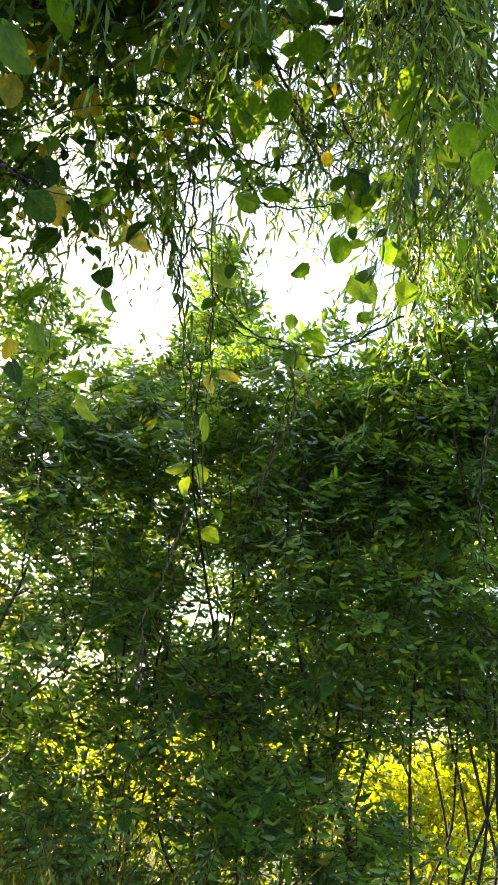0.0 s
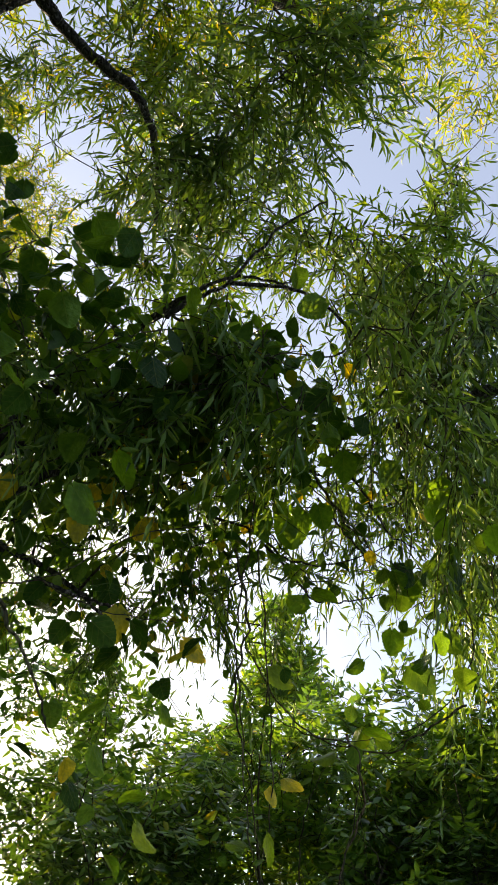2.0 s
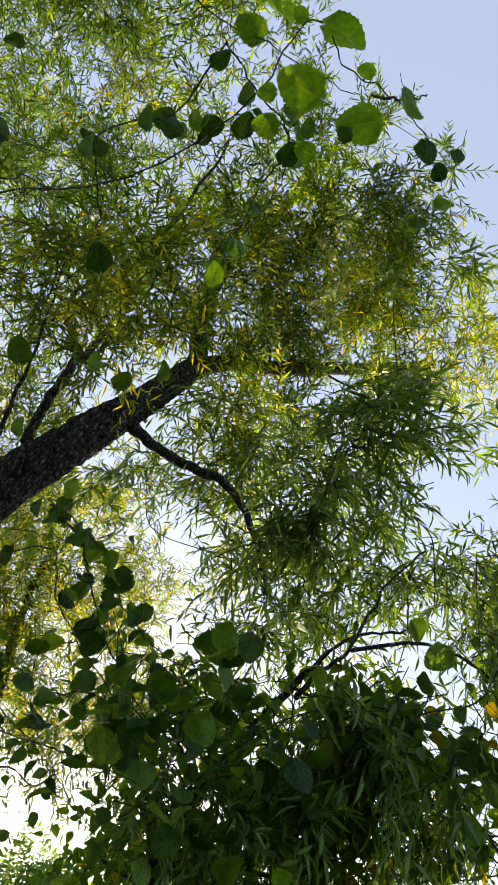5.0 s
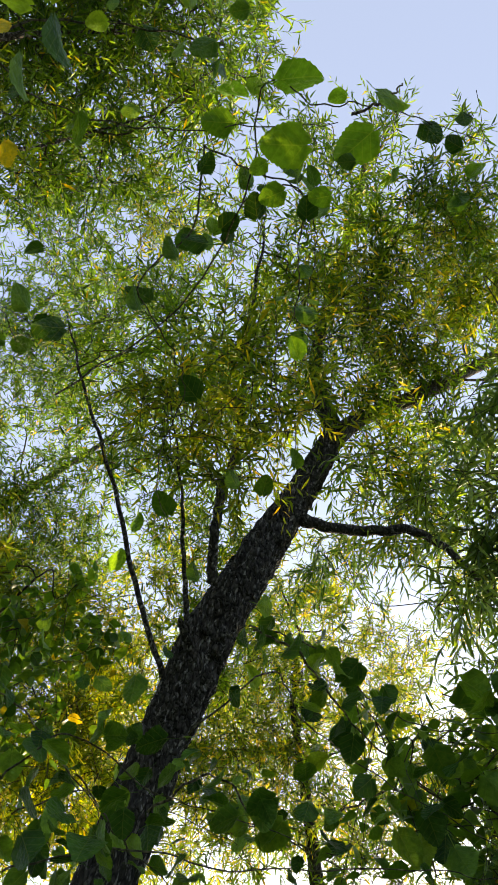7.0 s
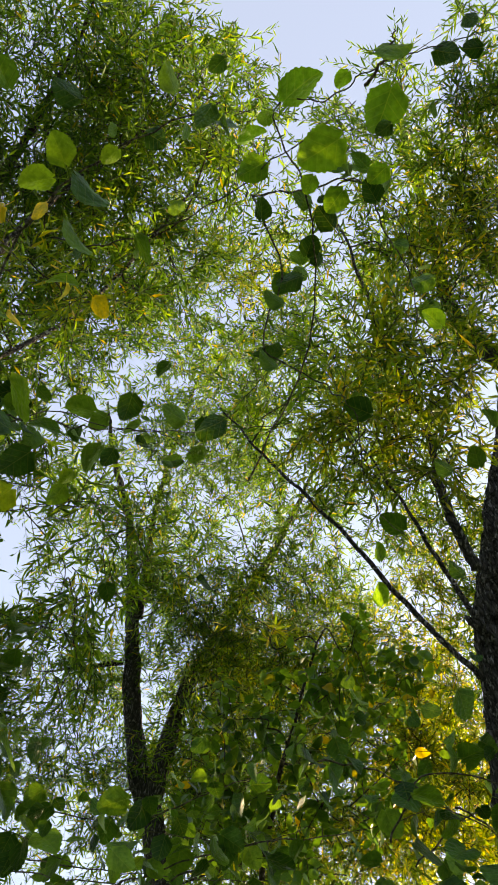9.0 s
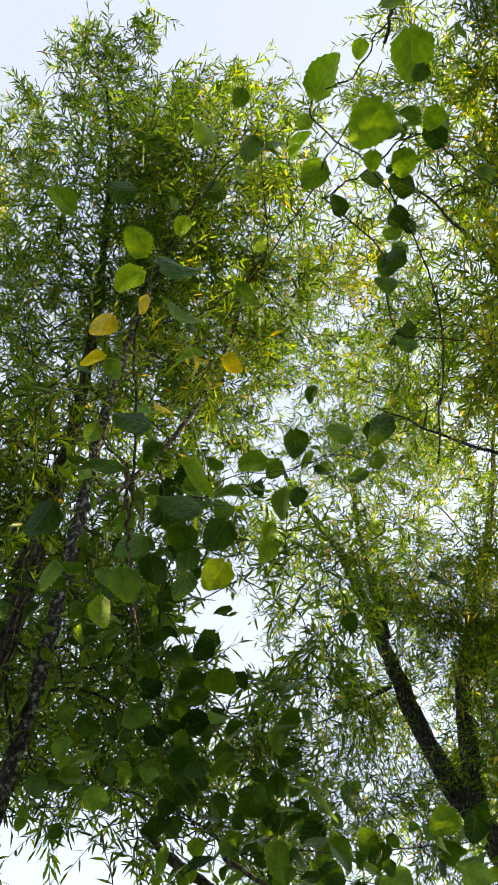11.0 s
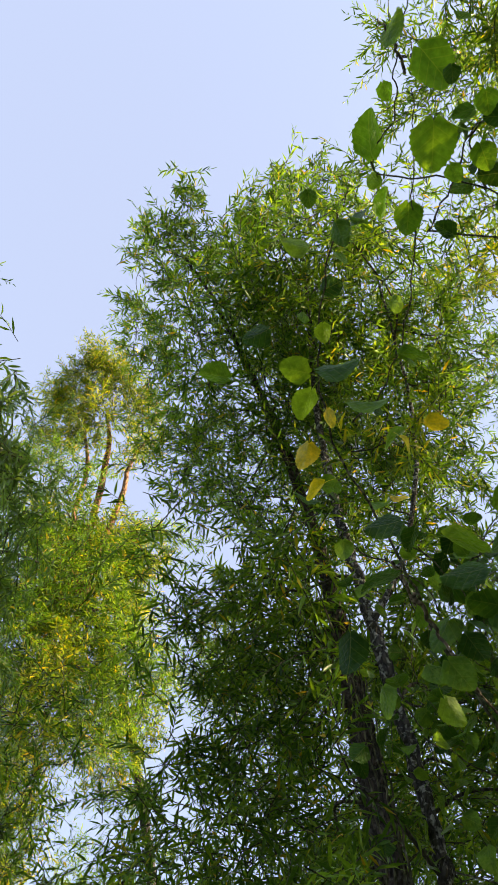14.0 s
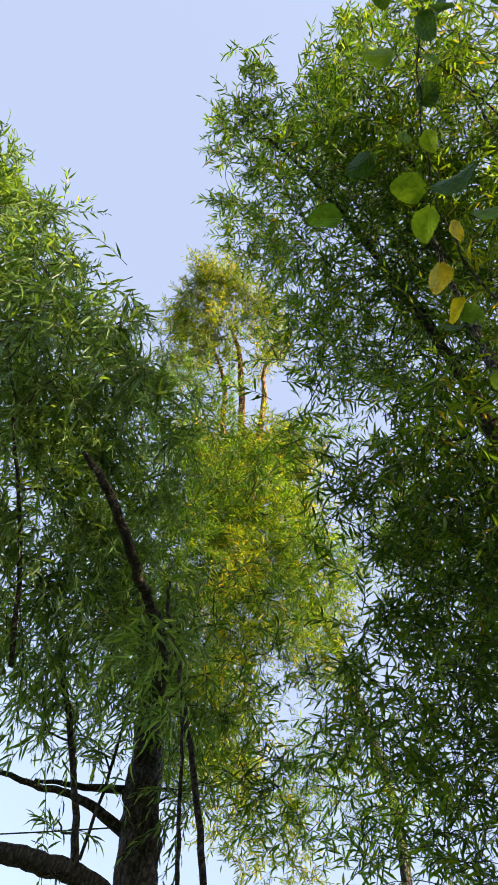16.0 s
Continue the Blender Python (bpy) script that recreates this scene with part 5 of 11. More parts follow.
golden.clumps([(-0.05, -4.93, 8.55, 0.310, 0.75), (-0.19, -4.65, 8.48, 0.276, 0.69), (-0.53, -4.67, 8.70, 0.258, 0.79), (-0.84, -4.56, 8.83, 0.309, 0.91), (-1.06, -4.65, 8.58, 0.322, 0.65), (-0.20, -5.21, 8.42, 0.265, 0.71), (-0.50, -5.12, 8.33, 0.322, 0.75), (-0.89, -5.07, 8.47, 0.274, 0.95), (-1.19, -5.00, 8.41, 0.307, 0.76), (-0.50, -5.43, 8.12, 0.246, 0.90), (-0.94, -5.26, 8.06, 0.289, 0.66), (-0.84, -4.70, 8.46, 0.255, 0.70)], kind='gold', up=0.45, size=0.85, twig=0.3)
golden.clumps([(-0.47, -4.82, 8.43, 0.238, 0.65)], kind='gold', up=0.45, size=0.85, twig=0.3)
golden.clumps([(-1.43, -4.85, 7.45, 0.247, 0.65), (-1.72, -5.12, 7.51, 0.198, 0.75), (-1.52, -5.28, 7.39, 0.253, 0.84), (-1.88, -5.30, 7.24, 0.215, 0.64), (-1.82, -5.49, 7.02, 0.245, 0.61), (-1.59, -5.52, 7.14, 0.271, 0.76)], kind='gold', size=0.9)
golden.done()

bluff = Tree("willow_tree", (-0.77, -3.96, 0), "broad willow with a stout trunk and long drooping leaves", "tree", BARK_BROWN, 29, "willows round the clearing")
bluff.limb([(-0.77, -3.96, -0.10, 0.156), (-0.72, -3.96, 1.50, 0.125), (-0.61, -3.98, 2.81, 0.109), (-0.49, -3.99, 3.74, 0.104), (-0.40, -3.99, 4.13, 0.099), (-0.34, -3.98, 4.50, 0.081), (-0.18, -3.96, 5.01, 0.058), (0.14, -3.90, 5.64, 0.041), (0.47, -3.88, 6.16, 0.034), (0.85, -3.61, 6.55, 0.018), (1.23, -3.22, 6.95, 0.007)], name='trunk', sides=32, plates=0.014, steps=16)
bluff.limb([(-0.50, -3.97, 3.56, 0.060), (-0.25, -3.86, 3.61, 0.049), (-0.05, -3.78, 3.57, 0.044), (0.16, -3.70, 3.50, 0.038), (0.43, -3.62, 3.41, 0.026)], name='limb')
bluff.limb([(-0.20, -3.81, 3.60, 0.021), (-0.07, -3.71, 3.88, 0.015), (0.19, -3.61, 4.36, 0.015), (0.39, -3.55, 4.71, 0.008)], name='shoot')
bluff.limb([(-0.67, -3.41, 3.45, 0.015), (-0.53, -3.31, 3.76, 0.014), (-0.36, -3.18, 4.05, 0.012), (-0.14, -3.02, 4.40, 0.009), (-0.10, -2.97, 4.52, 0.005)], name='shoot')
bluff.limb([(-0.39, -4.00, 3.95, 0.030), (-0.12, -3.98, 4.02, 0.020), (0.10, -3.99, 4.01, 0.015), (0.43, -3.98, 3.99, 0.008)])
bluff.limb([(-0.33, -3.99, 4.16, 0.023), (-0.13, -4.03, 4.12, 0.016), (0.11, -4.06, 4.08, 0.008)])
bluff.limb([(-0.19, -3.98, 4.99, 0.038), (0.25, -3.65, 5.18, 0.023), (0.90, -3.18, 5.48, 0.013), (1.40, -2.67, 6.03, 0.006)])
bluff.limb([(-0.34, -3.97, 4.50, 0.034), (-0.20, -3.22, 4.33, 0.028), (-0.04, -2.88, 4.26, 0.022), (0.04, -2.76, 4.24, 0.021), (0.18, -2.57, 4.27, 0.021), (0.32, -2.43, 4.31, 0.019), (0.44, -2.36, 4.35, 0.009)], label='limb catching orange light')
bluff.limb([(-0.59, -3.53, 3.48, 0.010), (-0.50, -3.44, 3.75, 0.009), (-0.39, -3.30, 4.06, 0.007), (-0.30, -3.22, 4.25, 0.003)], name='shoot')
bluff.limb([(0.39, -3.33, 4.05, 0.013), (0.57, -3.09, 4.44, 0.011), (0.84, -2.74, 4.81, 0.009), (1.02, -2.50, 5.05, 0.005)], name='shoot')
bluff.limb([(-0.21, -3.92, 3.72, 0.008), (-0.20, -3.86, 4.18, 0.008), (-0.15, -3.69, 4.56, 0.004)], name='shoot')
bluff.clumps([(1.64, -2.26, 6.37, 0.220, 1.000), (1.37, -2.37, 6.29, 0.194, 1.100), (1.34, -2.52, 5.89, 0.303, 1.100), (1.12, -2.49, 6.19, 0.131, 0.900), (0.99, -2.58, 5.72, 0.279, 1.100), (1.11, -2.70, 5.38, 0.278, 1.100), (0.69, -2.60, 5.77, 0.233, 1.000), (0.62, -2.54, 6.04, 0.100, 0.500), (0.67, -2.75, 5.34, 0.302, 1.200), (0.80, -2.83, 5.01, 0.288, 1.200), (0.41, -2.66, 5.54, 0.247, 1.000), (0.20, -2.87, 5.42, 0.216, 0.900)], kind='long', up=0.1, droop=0.6, size=0.82, fill=0.75)
bluff.clumps([(0.39, -2.93, 5.13, 0.265, 1.100), (0.53, -2.99, 4.80, 0.281, 1.100), (0.66, -3.05, 4.60, 0.246, 1.000), (0.14, -3.06, 5.17, 0.241, 0.900), (0.25, -3.16, 4.82, 0.259, 0.900), (0.40, -3.21, 4.48, 0.246, 0.900), (-0.04, -3.25, 4.87, 0.236, 0.900), (-0.26, -3.41, 4.85, 0.211, 0.800), (0.07, -3.41, 4.59, 0.259, 0.900), (0.22, -3.41, 4.28, 0.246, 0.700), (-0.23, -3.51, 4.60, 0.236, 0.800), (0.44, -3.31, 4.22, 0.213, 0.700)], kind='long', up=0.1, droop=0.6, size=0.82, fill=0.75)
bluff.clumps([(-0.46, -3.61, 4.46, 0.206, 0.500), (-0.15, -3.67, 4.43, 0.236, 0.700), (0.20, -3.70, 4.08, 0.225, 0.300), (-0.57, -3.83, 4.16, 0.206, 0.350), (-0.10, -3.85, 4.20, 0.206, 0.300), (-0.05, -3.87, 3.82, 0.106, 0.200), (1.30, -2.65, 5.23, 0.362, 1.100), (0.91, -3.12, 4.61, 0.337, 1.000), (1.70, -2.24, 5.90, 0.371, 1.000)], kind='long', up=0.1, droop=0.6, size=0.82, fill=0.75)
bluff.clumps([(1.72, -2.46, 6.80, 0.211, 0.251), (1.87, -2.83, 6.84, 0.444, 0.385), (1.52, -2.63, 7.14, 0.108, 0.402), (1.44, -2.72, 6.45, 0.307, 0.357), (1.28, -3.10, 6.96, 0.290, 0.462), (1.45, -3.13, 6.26, 0.374, 0.416), (1.23, -3.27, 6.73, 0.449, 0.381), (0.71, -3.00, 6.37, 0.336, 0.415), (1.17, -3.85, 6.38, 0.366, 0.373), (0.94, -3.66, 6.33, 0.407, 0.329), (0.65, -3.46, 6.51, 0.431, 0.256), (1.19, -3.99, 6.33, 0.449, 0.302)], kind='willow')
bluff.clumps([(0.91, -3.78, 6.27, 0.368, 0.456), (0.39, -3.87, 6.57, 0.308, 0.373), (1.19, -4.37, 6.08, 0.300, 0.404), (0.61, -3.97, 5.79, 0.359, 0.286), (0.42, -4.10, 6.26, 0.297, 0.496), (-0.10, -3.70, 6.43, 0.422, 0.256), (0.97, -4.36, 5.68, 0.394, 0.409), (0.32, -4.12, 5.52, 0.405, 0.493), (0.29, -4.24, 5.94, 0.425, 0.406), (-0.08, -4.33, 6.19, 0.457, 0.394), (0.72, -4.20, 5.10, 0.287, 0.512), (0.24, -4.39, 5.57, 0.404, 0.391)], kind='willow')
bluff.clumps([(-0.04, -4.38, 5.46, 0.334, 0.416), (0.64, -4.87, 5.33, 0.356, 0.517), (0.10, -4.62, 5.17, 0.391, 0.392), (-0.15, -4.76, 5.81, 0.447, 0.274)], kind='willow')
bluff.clumps([(-0.41, -3.20, 5.02, 0.124, 0.50), (-0.58, -3.15, 4.91, 0.131, 0.49), (-0.48, -3.48, 4.94, 0.150, 0.49), (-0.76, -3.40, 4.91, 0.114, 0.65), (-0.61, -3.36, 4.59, 0.132, 0.71), (-0.52, -3.70, 4.78, 0.142, 0.52), (-0.66, -3.61, 4.45, 0.114, 0.71), (-0.79, -3.50, 4.48, 0.127, 0.58), (-0.79, -3.63, 4.21, 0.117, 0.66), (-0.69, -3.77, 4.25, 0.135, 0.62), (-0.93, -3.59, 4.16, 0.133, 0.64), (-0.96, -3.94, 4.20, 0.112, 0.71)], kind='willow', up=0.2, droop=0.4, twig=0.3)
bluff.clumps([(-1.15, -3.85, 4.29, 0.153, 0.71), (-1.25, -3.77, 4.17, 0.122, 0.49), (-0.59, -3.76, 4.49, 0.136, 0.64), (-0.91, -3.48, 4.26, 0.142, 0.57)], kind='willow', up=0.2, droop=0.4, twig=0.3)
bluff.clumps([(0.97, -2.21, 5.26, 0.108, 0.72), (0.86, -2.00, 5.17, 0.105, 0.67), (0.73, -2.16, 5.14, 0.125, 0.77), (0.57, -2.09, 5.03, 0.103, 0.73), (0.75, -2.22, 4.96, 0.138, 0.79), (0.44, -2.24, 4.97, 0.118, 0.73), (0.30, -2.28, 4.95, 0.100, 0.61), (1.06, -1.98, 5.17, 0.123, 0.69), (0.61, -2.44, 5.24, 0.141, 0.67), (0.74, -2.43, 4.89, 0.110, 0.80), (0.94, -2.28, 5.00, 0.142, 0.72)], kind='long', up=-0.1, droop=0.7, twig=0.32, size=0.95)
bluff.clumps([(-0.08, -2.79, 4.04, 0.085, 0.46), (-0.14, -2.80, 3.93, 0.091, 0.51), (-0.23, -2.93, 3.94, 0.082, 0.50), (-0.24, -2.92, 3.79, 0.071, 0.55), (-0.06, -2.90, 4.07, 0.093, 0.59)], kind='long', up=0.0, droop=0.6, twig=0.28, size=0.85)
bluff.done()

weeping = Tree("willow_tree", (1.87, 3.05, 0), "weeping willow with hanging strands of long blue-green leaves", "tree", BARK, 37, "willows round the clearing")
weeping.limb([(1.87, 3.05, -0.10, 0.092), (1.78, 2.93, 1.43, 0.074), (1.56, 2.63, 2.67, 0.065), (1.32, 2.31, 3.56, 0.062), (1.17, 2.07, 3.90, 0.051), (0.98, 1.92, 4.24, 0.036), (0.74, 1.85, 4.50, 0.015)], name='trunk', sides=20, plates=0.01, steps=14)
weeping.limb([(1.17, 2.07, 3.90, 0.045), (0.78, 1.98, 3.86, 0.035), (0.47, 1.99, 3.80, 0.024), (0.18, 2.11, 3.73, 0.017), (-0.12, 2.05, 3.65, 0.011), (-0.44, 1.91, 3.61, 0.007)])
weeping.clumps([(0.12, 1.93, 4.16, 0.208, 0.900), (0.33, 1.87, 4.19, 0.208, 1.000), (0.49, 1.99, 4.07, 0.208, 1.000), (0.26, 2.02, 3.94, 0.202, 1.100), (0.46, 2.13, 3.81, 0.225, 1.100), (0.18, 2.15, 3.83, 0.180, 0.900), (0.36, 2.28, 3.66, 0.202, 1.000), (0.54, 2.34, 3.55, 0.180, 0.900), (0.26, 2.38, 3.56, 0.157, 0.500), (0.49, 2.51, 3.35, 0.180, 0.800), (0.53, 1.84, 4.30, 0.167, 0.700)], kind='long', up=-0.5, droop=0.9, twig=0.55, out=0.4, flat=1.2)
weeping.clumps([(-0.20, 1.47, 4.59, 0.132, 0.450), (-0.80, 1.28, 4.11, 0.126, 0.600), (-0.67, 1.24, 4.17, 0.126, 0.600), (-0.41, 1.13, 4.29, 0.168, 0.900), (-0.23, 1.01, 4.37, 0.190, 1.000), (-0.08, 1.00, 4.50, 0.131, 0.800), (-0.53, 1.25, 4.20, 0.147, 0.800), (-0.35, 1.35, 4.17, 0.147, 0.700), (-0.13, 1.64, 4.24, 0.157, 0.700), (0.04, 1.69, 4.21, 0.157, 0.700), (0.29, 1.67, 4.46, 0.143, 0.600), (0.39, 1.62, 4.72, 0.152, 0.400)], kind='long', up=-0.1, droop=0.7, size=0.9)
weeping.clumps([(0.33, 0.79, 5.30, 0.140, 0.500), (-0.57, 1.46, 4.06, 0.147, 0.700)], kind='long', up=-0.1, droop=0.7, size=0.9)
weeping.clumps([(-0.10, 2.24, 3.43, 0.126, 0.400), (-0.40, 2.23, 3.41, 0.126, 0.500)], kind='long', up=-0.5, droop=0.8, size=0.75)
weeping.clumps([(-0.04, 1.91, 4.64, 0.224, 0.609), (0.17, 1.81, 4.51, 0.253, 0.544), (-0.00, 2.09, 4.46, 0.201, 0.646), (0.27, 2.35, 4.91, 0.322, 0.617), (0.33, 2.26, 4.50, 0.287, 0.906), (0.03, 2.43, 4.54, 0.273, 0.557), (0.21, 2.40, 4.59, 0.274, 0.479), (0.45, 2.25, 4.30, 0.216, 0.588), (0.16, 2.46, 4.21, 0.187, 0.461), (0.41, 2.52, 4.28, 0.223, 0.737)], droop=0.6)
weeping.clumps([(0.06, 2.99, 4.00, 0.263, 0.464), (0.15, 3.20, 4.14, 0.242, 0.643), (0.79, 3.09, 4.17, 0.293, 0.497), (0.11, 3.33, 3.89, 0.102, 0.486), (0.28, 2.89, 3.59, 0.171, 0.764), (0.56, 3.07, 3.68, 0.253, 0.637)], droop=0.6)
weeping.clumps([(-1.61, 1.45, 5.58, 0.240, 0.448), (-0.98, 1.21, 4.94, 0.239, 0.369), (-0.72, 1.63, 5.74, 0.349, 0.278), (-0.32, 1.49, 5.51, 0.291, 0.310), (-0.06, 1.62, 5.78, 0.227, 0.311), (0.26, 1.60, 5.37, 0.128, 0.392), (-0.80, 1.49, 4.86, 0.268, 0.275), (-0.65, 1.75, 5.41, 0.306, 0.337), (-0.40, 1.50, 4.94, 0.189, 0.507), (0.07, 1.55, 5.06, 0.150, 0.567), (-1.27, 1.87, 5.19, 0.136, 0.319), (-0.81, 1.97, 5.12, 0.296, 0.479)], kind='long', droop=0.5, size=0.85)
weeping.clumps([(-0.47, 1.79, 4.99, 0.257, 0.276), (0.32, 1.93, 4.93, 0.223, 0.579), (-1.34, 2.32, 5.21, 0.176, 0.311), (-0.77, 2.15, 4.91, 0.248, 0.551), (-0.45, 2.26, 5.06, 0.224, 0.397)], kind='long', droop=0.5, size=0.85)
weeping.clumps([(0.25, 2.61, 4.14, 0.190, 0.413), (0.47, 2.50, 3.92, 0.199, 0.680), (0.31, 2.93, 3.98, 0.216, 0.411), (0.54, 2.71, 3.93, 0.224, 0.563), (0.63, 2.46, 3.79, 0.163, 0.365), (0.47, 2.81, 3.84, 0.170, 0.474), (0.77, 2.72, 3.81, 0.219, 0.715), (0.39, 2.56, 3.32, 0.171, 0.645), (0.78, 2.73, 3.51, 0.250, 0.449), (0.50, 3.09, 3.37, 0.100, 0.705)], kind='long', up=-0.4, droop=0.8, size=0.9)
weeping.clumps([(0.05, 1.44, 3.66, 0.116, 0.42), (0.28, 1.28, 3.45, 0.102, 0.43), (0.08, 1.53, 3.50, 0.090, 0.35), (0.31, 1.63, 3.43, 0.119, 0.42), (0.25, 1.63, 3.19, 0.097, 0.31), (0.27, 1.70, 3.03, 0.092, 0.37), (0.04, 1.79, 3.50, 0.110, 0.38), (0.01, 1.40, 3.46, 0.101, 0.33)], kind='long', up=-0.6, droop=0.8, twig=0.32, size=0.85)
weeping.clumps([(0.22, 1.57, 3.27, 0.084, 0.44)], kind='long', up=-0.6, droop=0.8, twig=0.32, size=0.85)
weeping.clumps([(-0.97, 1.33, 3.13, 0.083, 0.19), (-0.93, 1.48, 3.20, 0.084, 0.19), (-0.77, 1.44, 3.18, 0.067, 0.17), (-0.72, 1.52, 3.14, 0.063, 0.18), (-0.91, 1.26, 3.17, 0.060, 0.23), (-0.82, 1.37, 3.22, 0.063, 0.21), (-0.43, 1.43, 3.39, 0.076, 0.23), (-0.36, 1.41, 3.24, 0.064, 0.18), (-0.31, 1.45, 3.15, 0.058, 0.19), (-0.45, 1.32, 3.40, 0.073, 0.20), (-0.30, 1.49, 3.37, 0.064, 0.17), (-0.19, 1.53, 3.22, 0.058, 0.19)], kind='long', up=-0.5, droop=0.8, twig=0.30, size=0.9)
weeping.clumps([(-0.54, 1.42, 3.13, 0.079, 0.22), (-0.69, 1.47, 3.42, 0.063, 0.19)], kind='long', up=-0.5, droop=0.8, twig=0.30, size=0.9)
weeping.clumps([(-0.32, 1.00, 4.50, 0.096, 0.15), (-0.19, 0.95, 4.50, 0.113, 0.16), (-0.49, 1.06, 4.44, 0.122, 0.11), (-0.61, 1.15, 4.23, 0.100, 0.12), (-0.70, 1.15, 4.05, 0.109, 0.17), (-0.08, 1.10, 4.44, 0.096, 0.15), (-0.19, 1.10, 4.27, 0.109, 0.13), (-0.38, 1.20, 4.37, 0.124, 0.17), (0.01, 0.98, 4.53, 0.122, 0.15), (-0.55, 1.34, 4.18, 0.119, 0.12)], kind='long', up=-0.1, droop=0.6, size=0.9)
weeping.done()

bough = Tree("mulberry_tree", (-1.89, 2.3, 0), "leafy mulberry bough overgrown with vines, hanging over the hedge", "tree", BARK, 41)
bough.limb([(-1.89, 2.30, -0.10, 0.049), (-1.80, 2.23, 1.16, 0.039), (-1.57, 2.04, 2.18, 0.034), (-1.32, 1.84, 2.91, 0.033), (-1.10, 1.66, 3.29, 0.028), (-0.85, 1.57, 3.51, 0.021), (-0.62, 1.48, 3.66, 0.013), (-0.43, 1.49, 3.83, 0.008), (-0.25, 1.59, 3.91, 0.004)], name='trunk', sides=18, plates=0.006, steps=12)
bough.limb([(-1.10, 1.71, 3.23, 0.021), (-0.82, 1.71, 3.24, 0.014), (-0.53, 1.76, 3.30, 0.009), (-0.18, 1.78, 3.49, 0.005)])
bough.limb([(-1.19, 1.87, 2.98, 0.016), (-0.95, 1.91, 2.90, 0.009), (-0.75, 1.95, 2.77, 0.005)])
bough.clumps([(-0.50, 1.58, 3.62, 0.152, 1.000), (-0.33, 1.70, 3.68, 0.157, 1.100), (-0.71, 1.55, 3.58, 0.152, 1.000), (-0.99, 1.39, 3.45, 0.146, 0.900), (-0.90, 1.65, 3.26, 0.164, 1.100), (-0.71, 1.66, 3.35, 0.164, 1.100), (-0.50, 1.69, 3.39, 0.164, 1.100), (-0.31, 1.80, 3.46, 0.152, 1.100), (-0.15, 1.82, 3.59, 0.138, 1.100), (-0.07, 1.93, 3.49, 0.118, 1.000), (-1.00, 1.73, 3.11, 0.146, 0.800)], kind='broad', up=0, droop=0.6, twig=0.36, fill=0.45, size=0.85)
bough.clumps([(-0.79, 1.73, 3.08, 0.140, 0.800), (-0.60, 1.84, 3.18, 0.146, 0.800), (-0.38, 1.85, 3.24, 0.128, 0.700), (-0.21, 1.93, 3.33, 0.114, 0.600), (-0.04, 1.77, 3.77, 0.122, 0.900)], kind='broad', up=0, droop=0.6, twig=0.36, fill=0.45, size=0.85)
bough.clumps([(-0.73, 1.93, 3.01, 0.146, 0.400), (-0.52, 1.97, 3.05, 0.146, 0.450), (-0.34, 1.96, 3.11, 0.110, 0.400), (-0.92, 1.90, 2.94, 0.146, 0.300), (-0.55, 2.04, 2.93, 0.110, 0.300), (-0.80, 1.99, 2.88, 0.110, 0.350)], kind='broad', up=-0.3, droop=0.6, twig=0.3, size=0.6, fill=0.6)
bough.clumps([(-1.07, 1.27, 3.32, 0.123, 0.500), (-0.92, 1.28, 3.41, 0.123, 0.600), (-0.80, 1.33, 3.56, 0.110, 0.700), (-1.06, 1.07, 3.49, 0.105, 0.700)], kind='broad', up=0, droop=0.5, size=0.9)
bough.clumps([(-0.87, 1.72, 4.26, 0.231, 0.434), (-0.75, 1.77, 4.47, 0.245, 0.266), (-0.36, 1.79, 4.39, 0.218, 0.411), (-0.25, 1.70, 4.34, 0.203, 0.412), (-1.36, 1.71, 4.03, 0.220, 0.385), (-1.03, 1.50, 3.76, 0.153, 0.496), (-0.85, 1.57, 3.68, 0.185, 0.403), (-1.21, 1.82, 3.80, 0.215, 0.454)], kind='willow', up=-0.1, droop=0.5, twig=0.34)
bough.clumps([(-1.03, 1.70, 3.69, 0.232, 0.532), (-0.53, 2.07, 3.93, 0.235, 0.383), (-0.36, 1.88, 4.04, 0.209, 0.255), (-1.30, 2.30, 3.76, 0.194, 0.326), (-1.08, 2.27, 3.90, 0.258, 0.535), (-0.87, 2.16, 3.89, 0.224, 0.268), (-0.44, 1.87, 3.61, 0.173, 0.400), (-0.45, 2.35, 4.14, 0.188, 0.494), (-1.41, 2.29, 3.68, 0.199, 0.473), (-1.28, 2.37, 3.75, 0.263, 0.509), (-0.80, 2.08, 3.43, 0.158, 0.431)], kind='willow', up=-0.1, droop=0.5, twig=0.34)
bough.clumps([(-0.63, 2.24, 3.76, 0.251, 0.377), (-0.43, 2.05, 3.48, 0.183, 0.431), (-0.18, 2.07, 3.49, 0.148, 0.348)], kind='willow', up=-0.1, droop=0.5, twig=0.34)
bough.clumps([(-1.15, 2.04, 3.23, 0.173, 0.143), (-1.06, 2.01, 3.36, 0.188, 0.231), (-0.74, 1.90, 3.26, 0.128, 0.256), (-0.52, 1.97, 3.30, 0.148, 0.204), (-0.32, 2.23, 3.61, 0.151, 0.226), (-1.15, 1.97, 3.03, 0.131, 0.190), (-1.04, 2.22, 3.38, 0.198, 0.251), (-0.83, 2.24, 3.29, 0.155, 0.166), (-0.55, 2.25, 3.47, 0.173, 0.239), (-1.25, 2.10, 2.94, 0.135, 0.138), (-0.89, 2.11, 2.91, 0.165, 0.275), (-0.87, 2.27, 3.01, 0.158, 0.272)], kind='willow', up=-0.3, droop=0.5, twig=0.3, size=0.9)
bough.clumps([(-0.55, 2.15, 3.12, 0.146, 0.204), (-0.37, 2.14, 3.04, 0.126, 0.214)], kind='willow', up=-0.3, droop=0.5, twig=0.3, size=0.9)
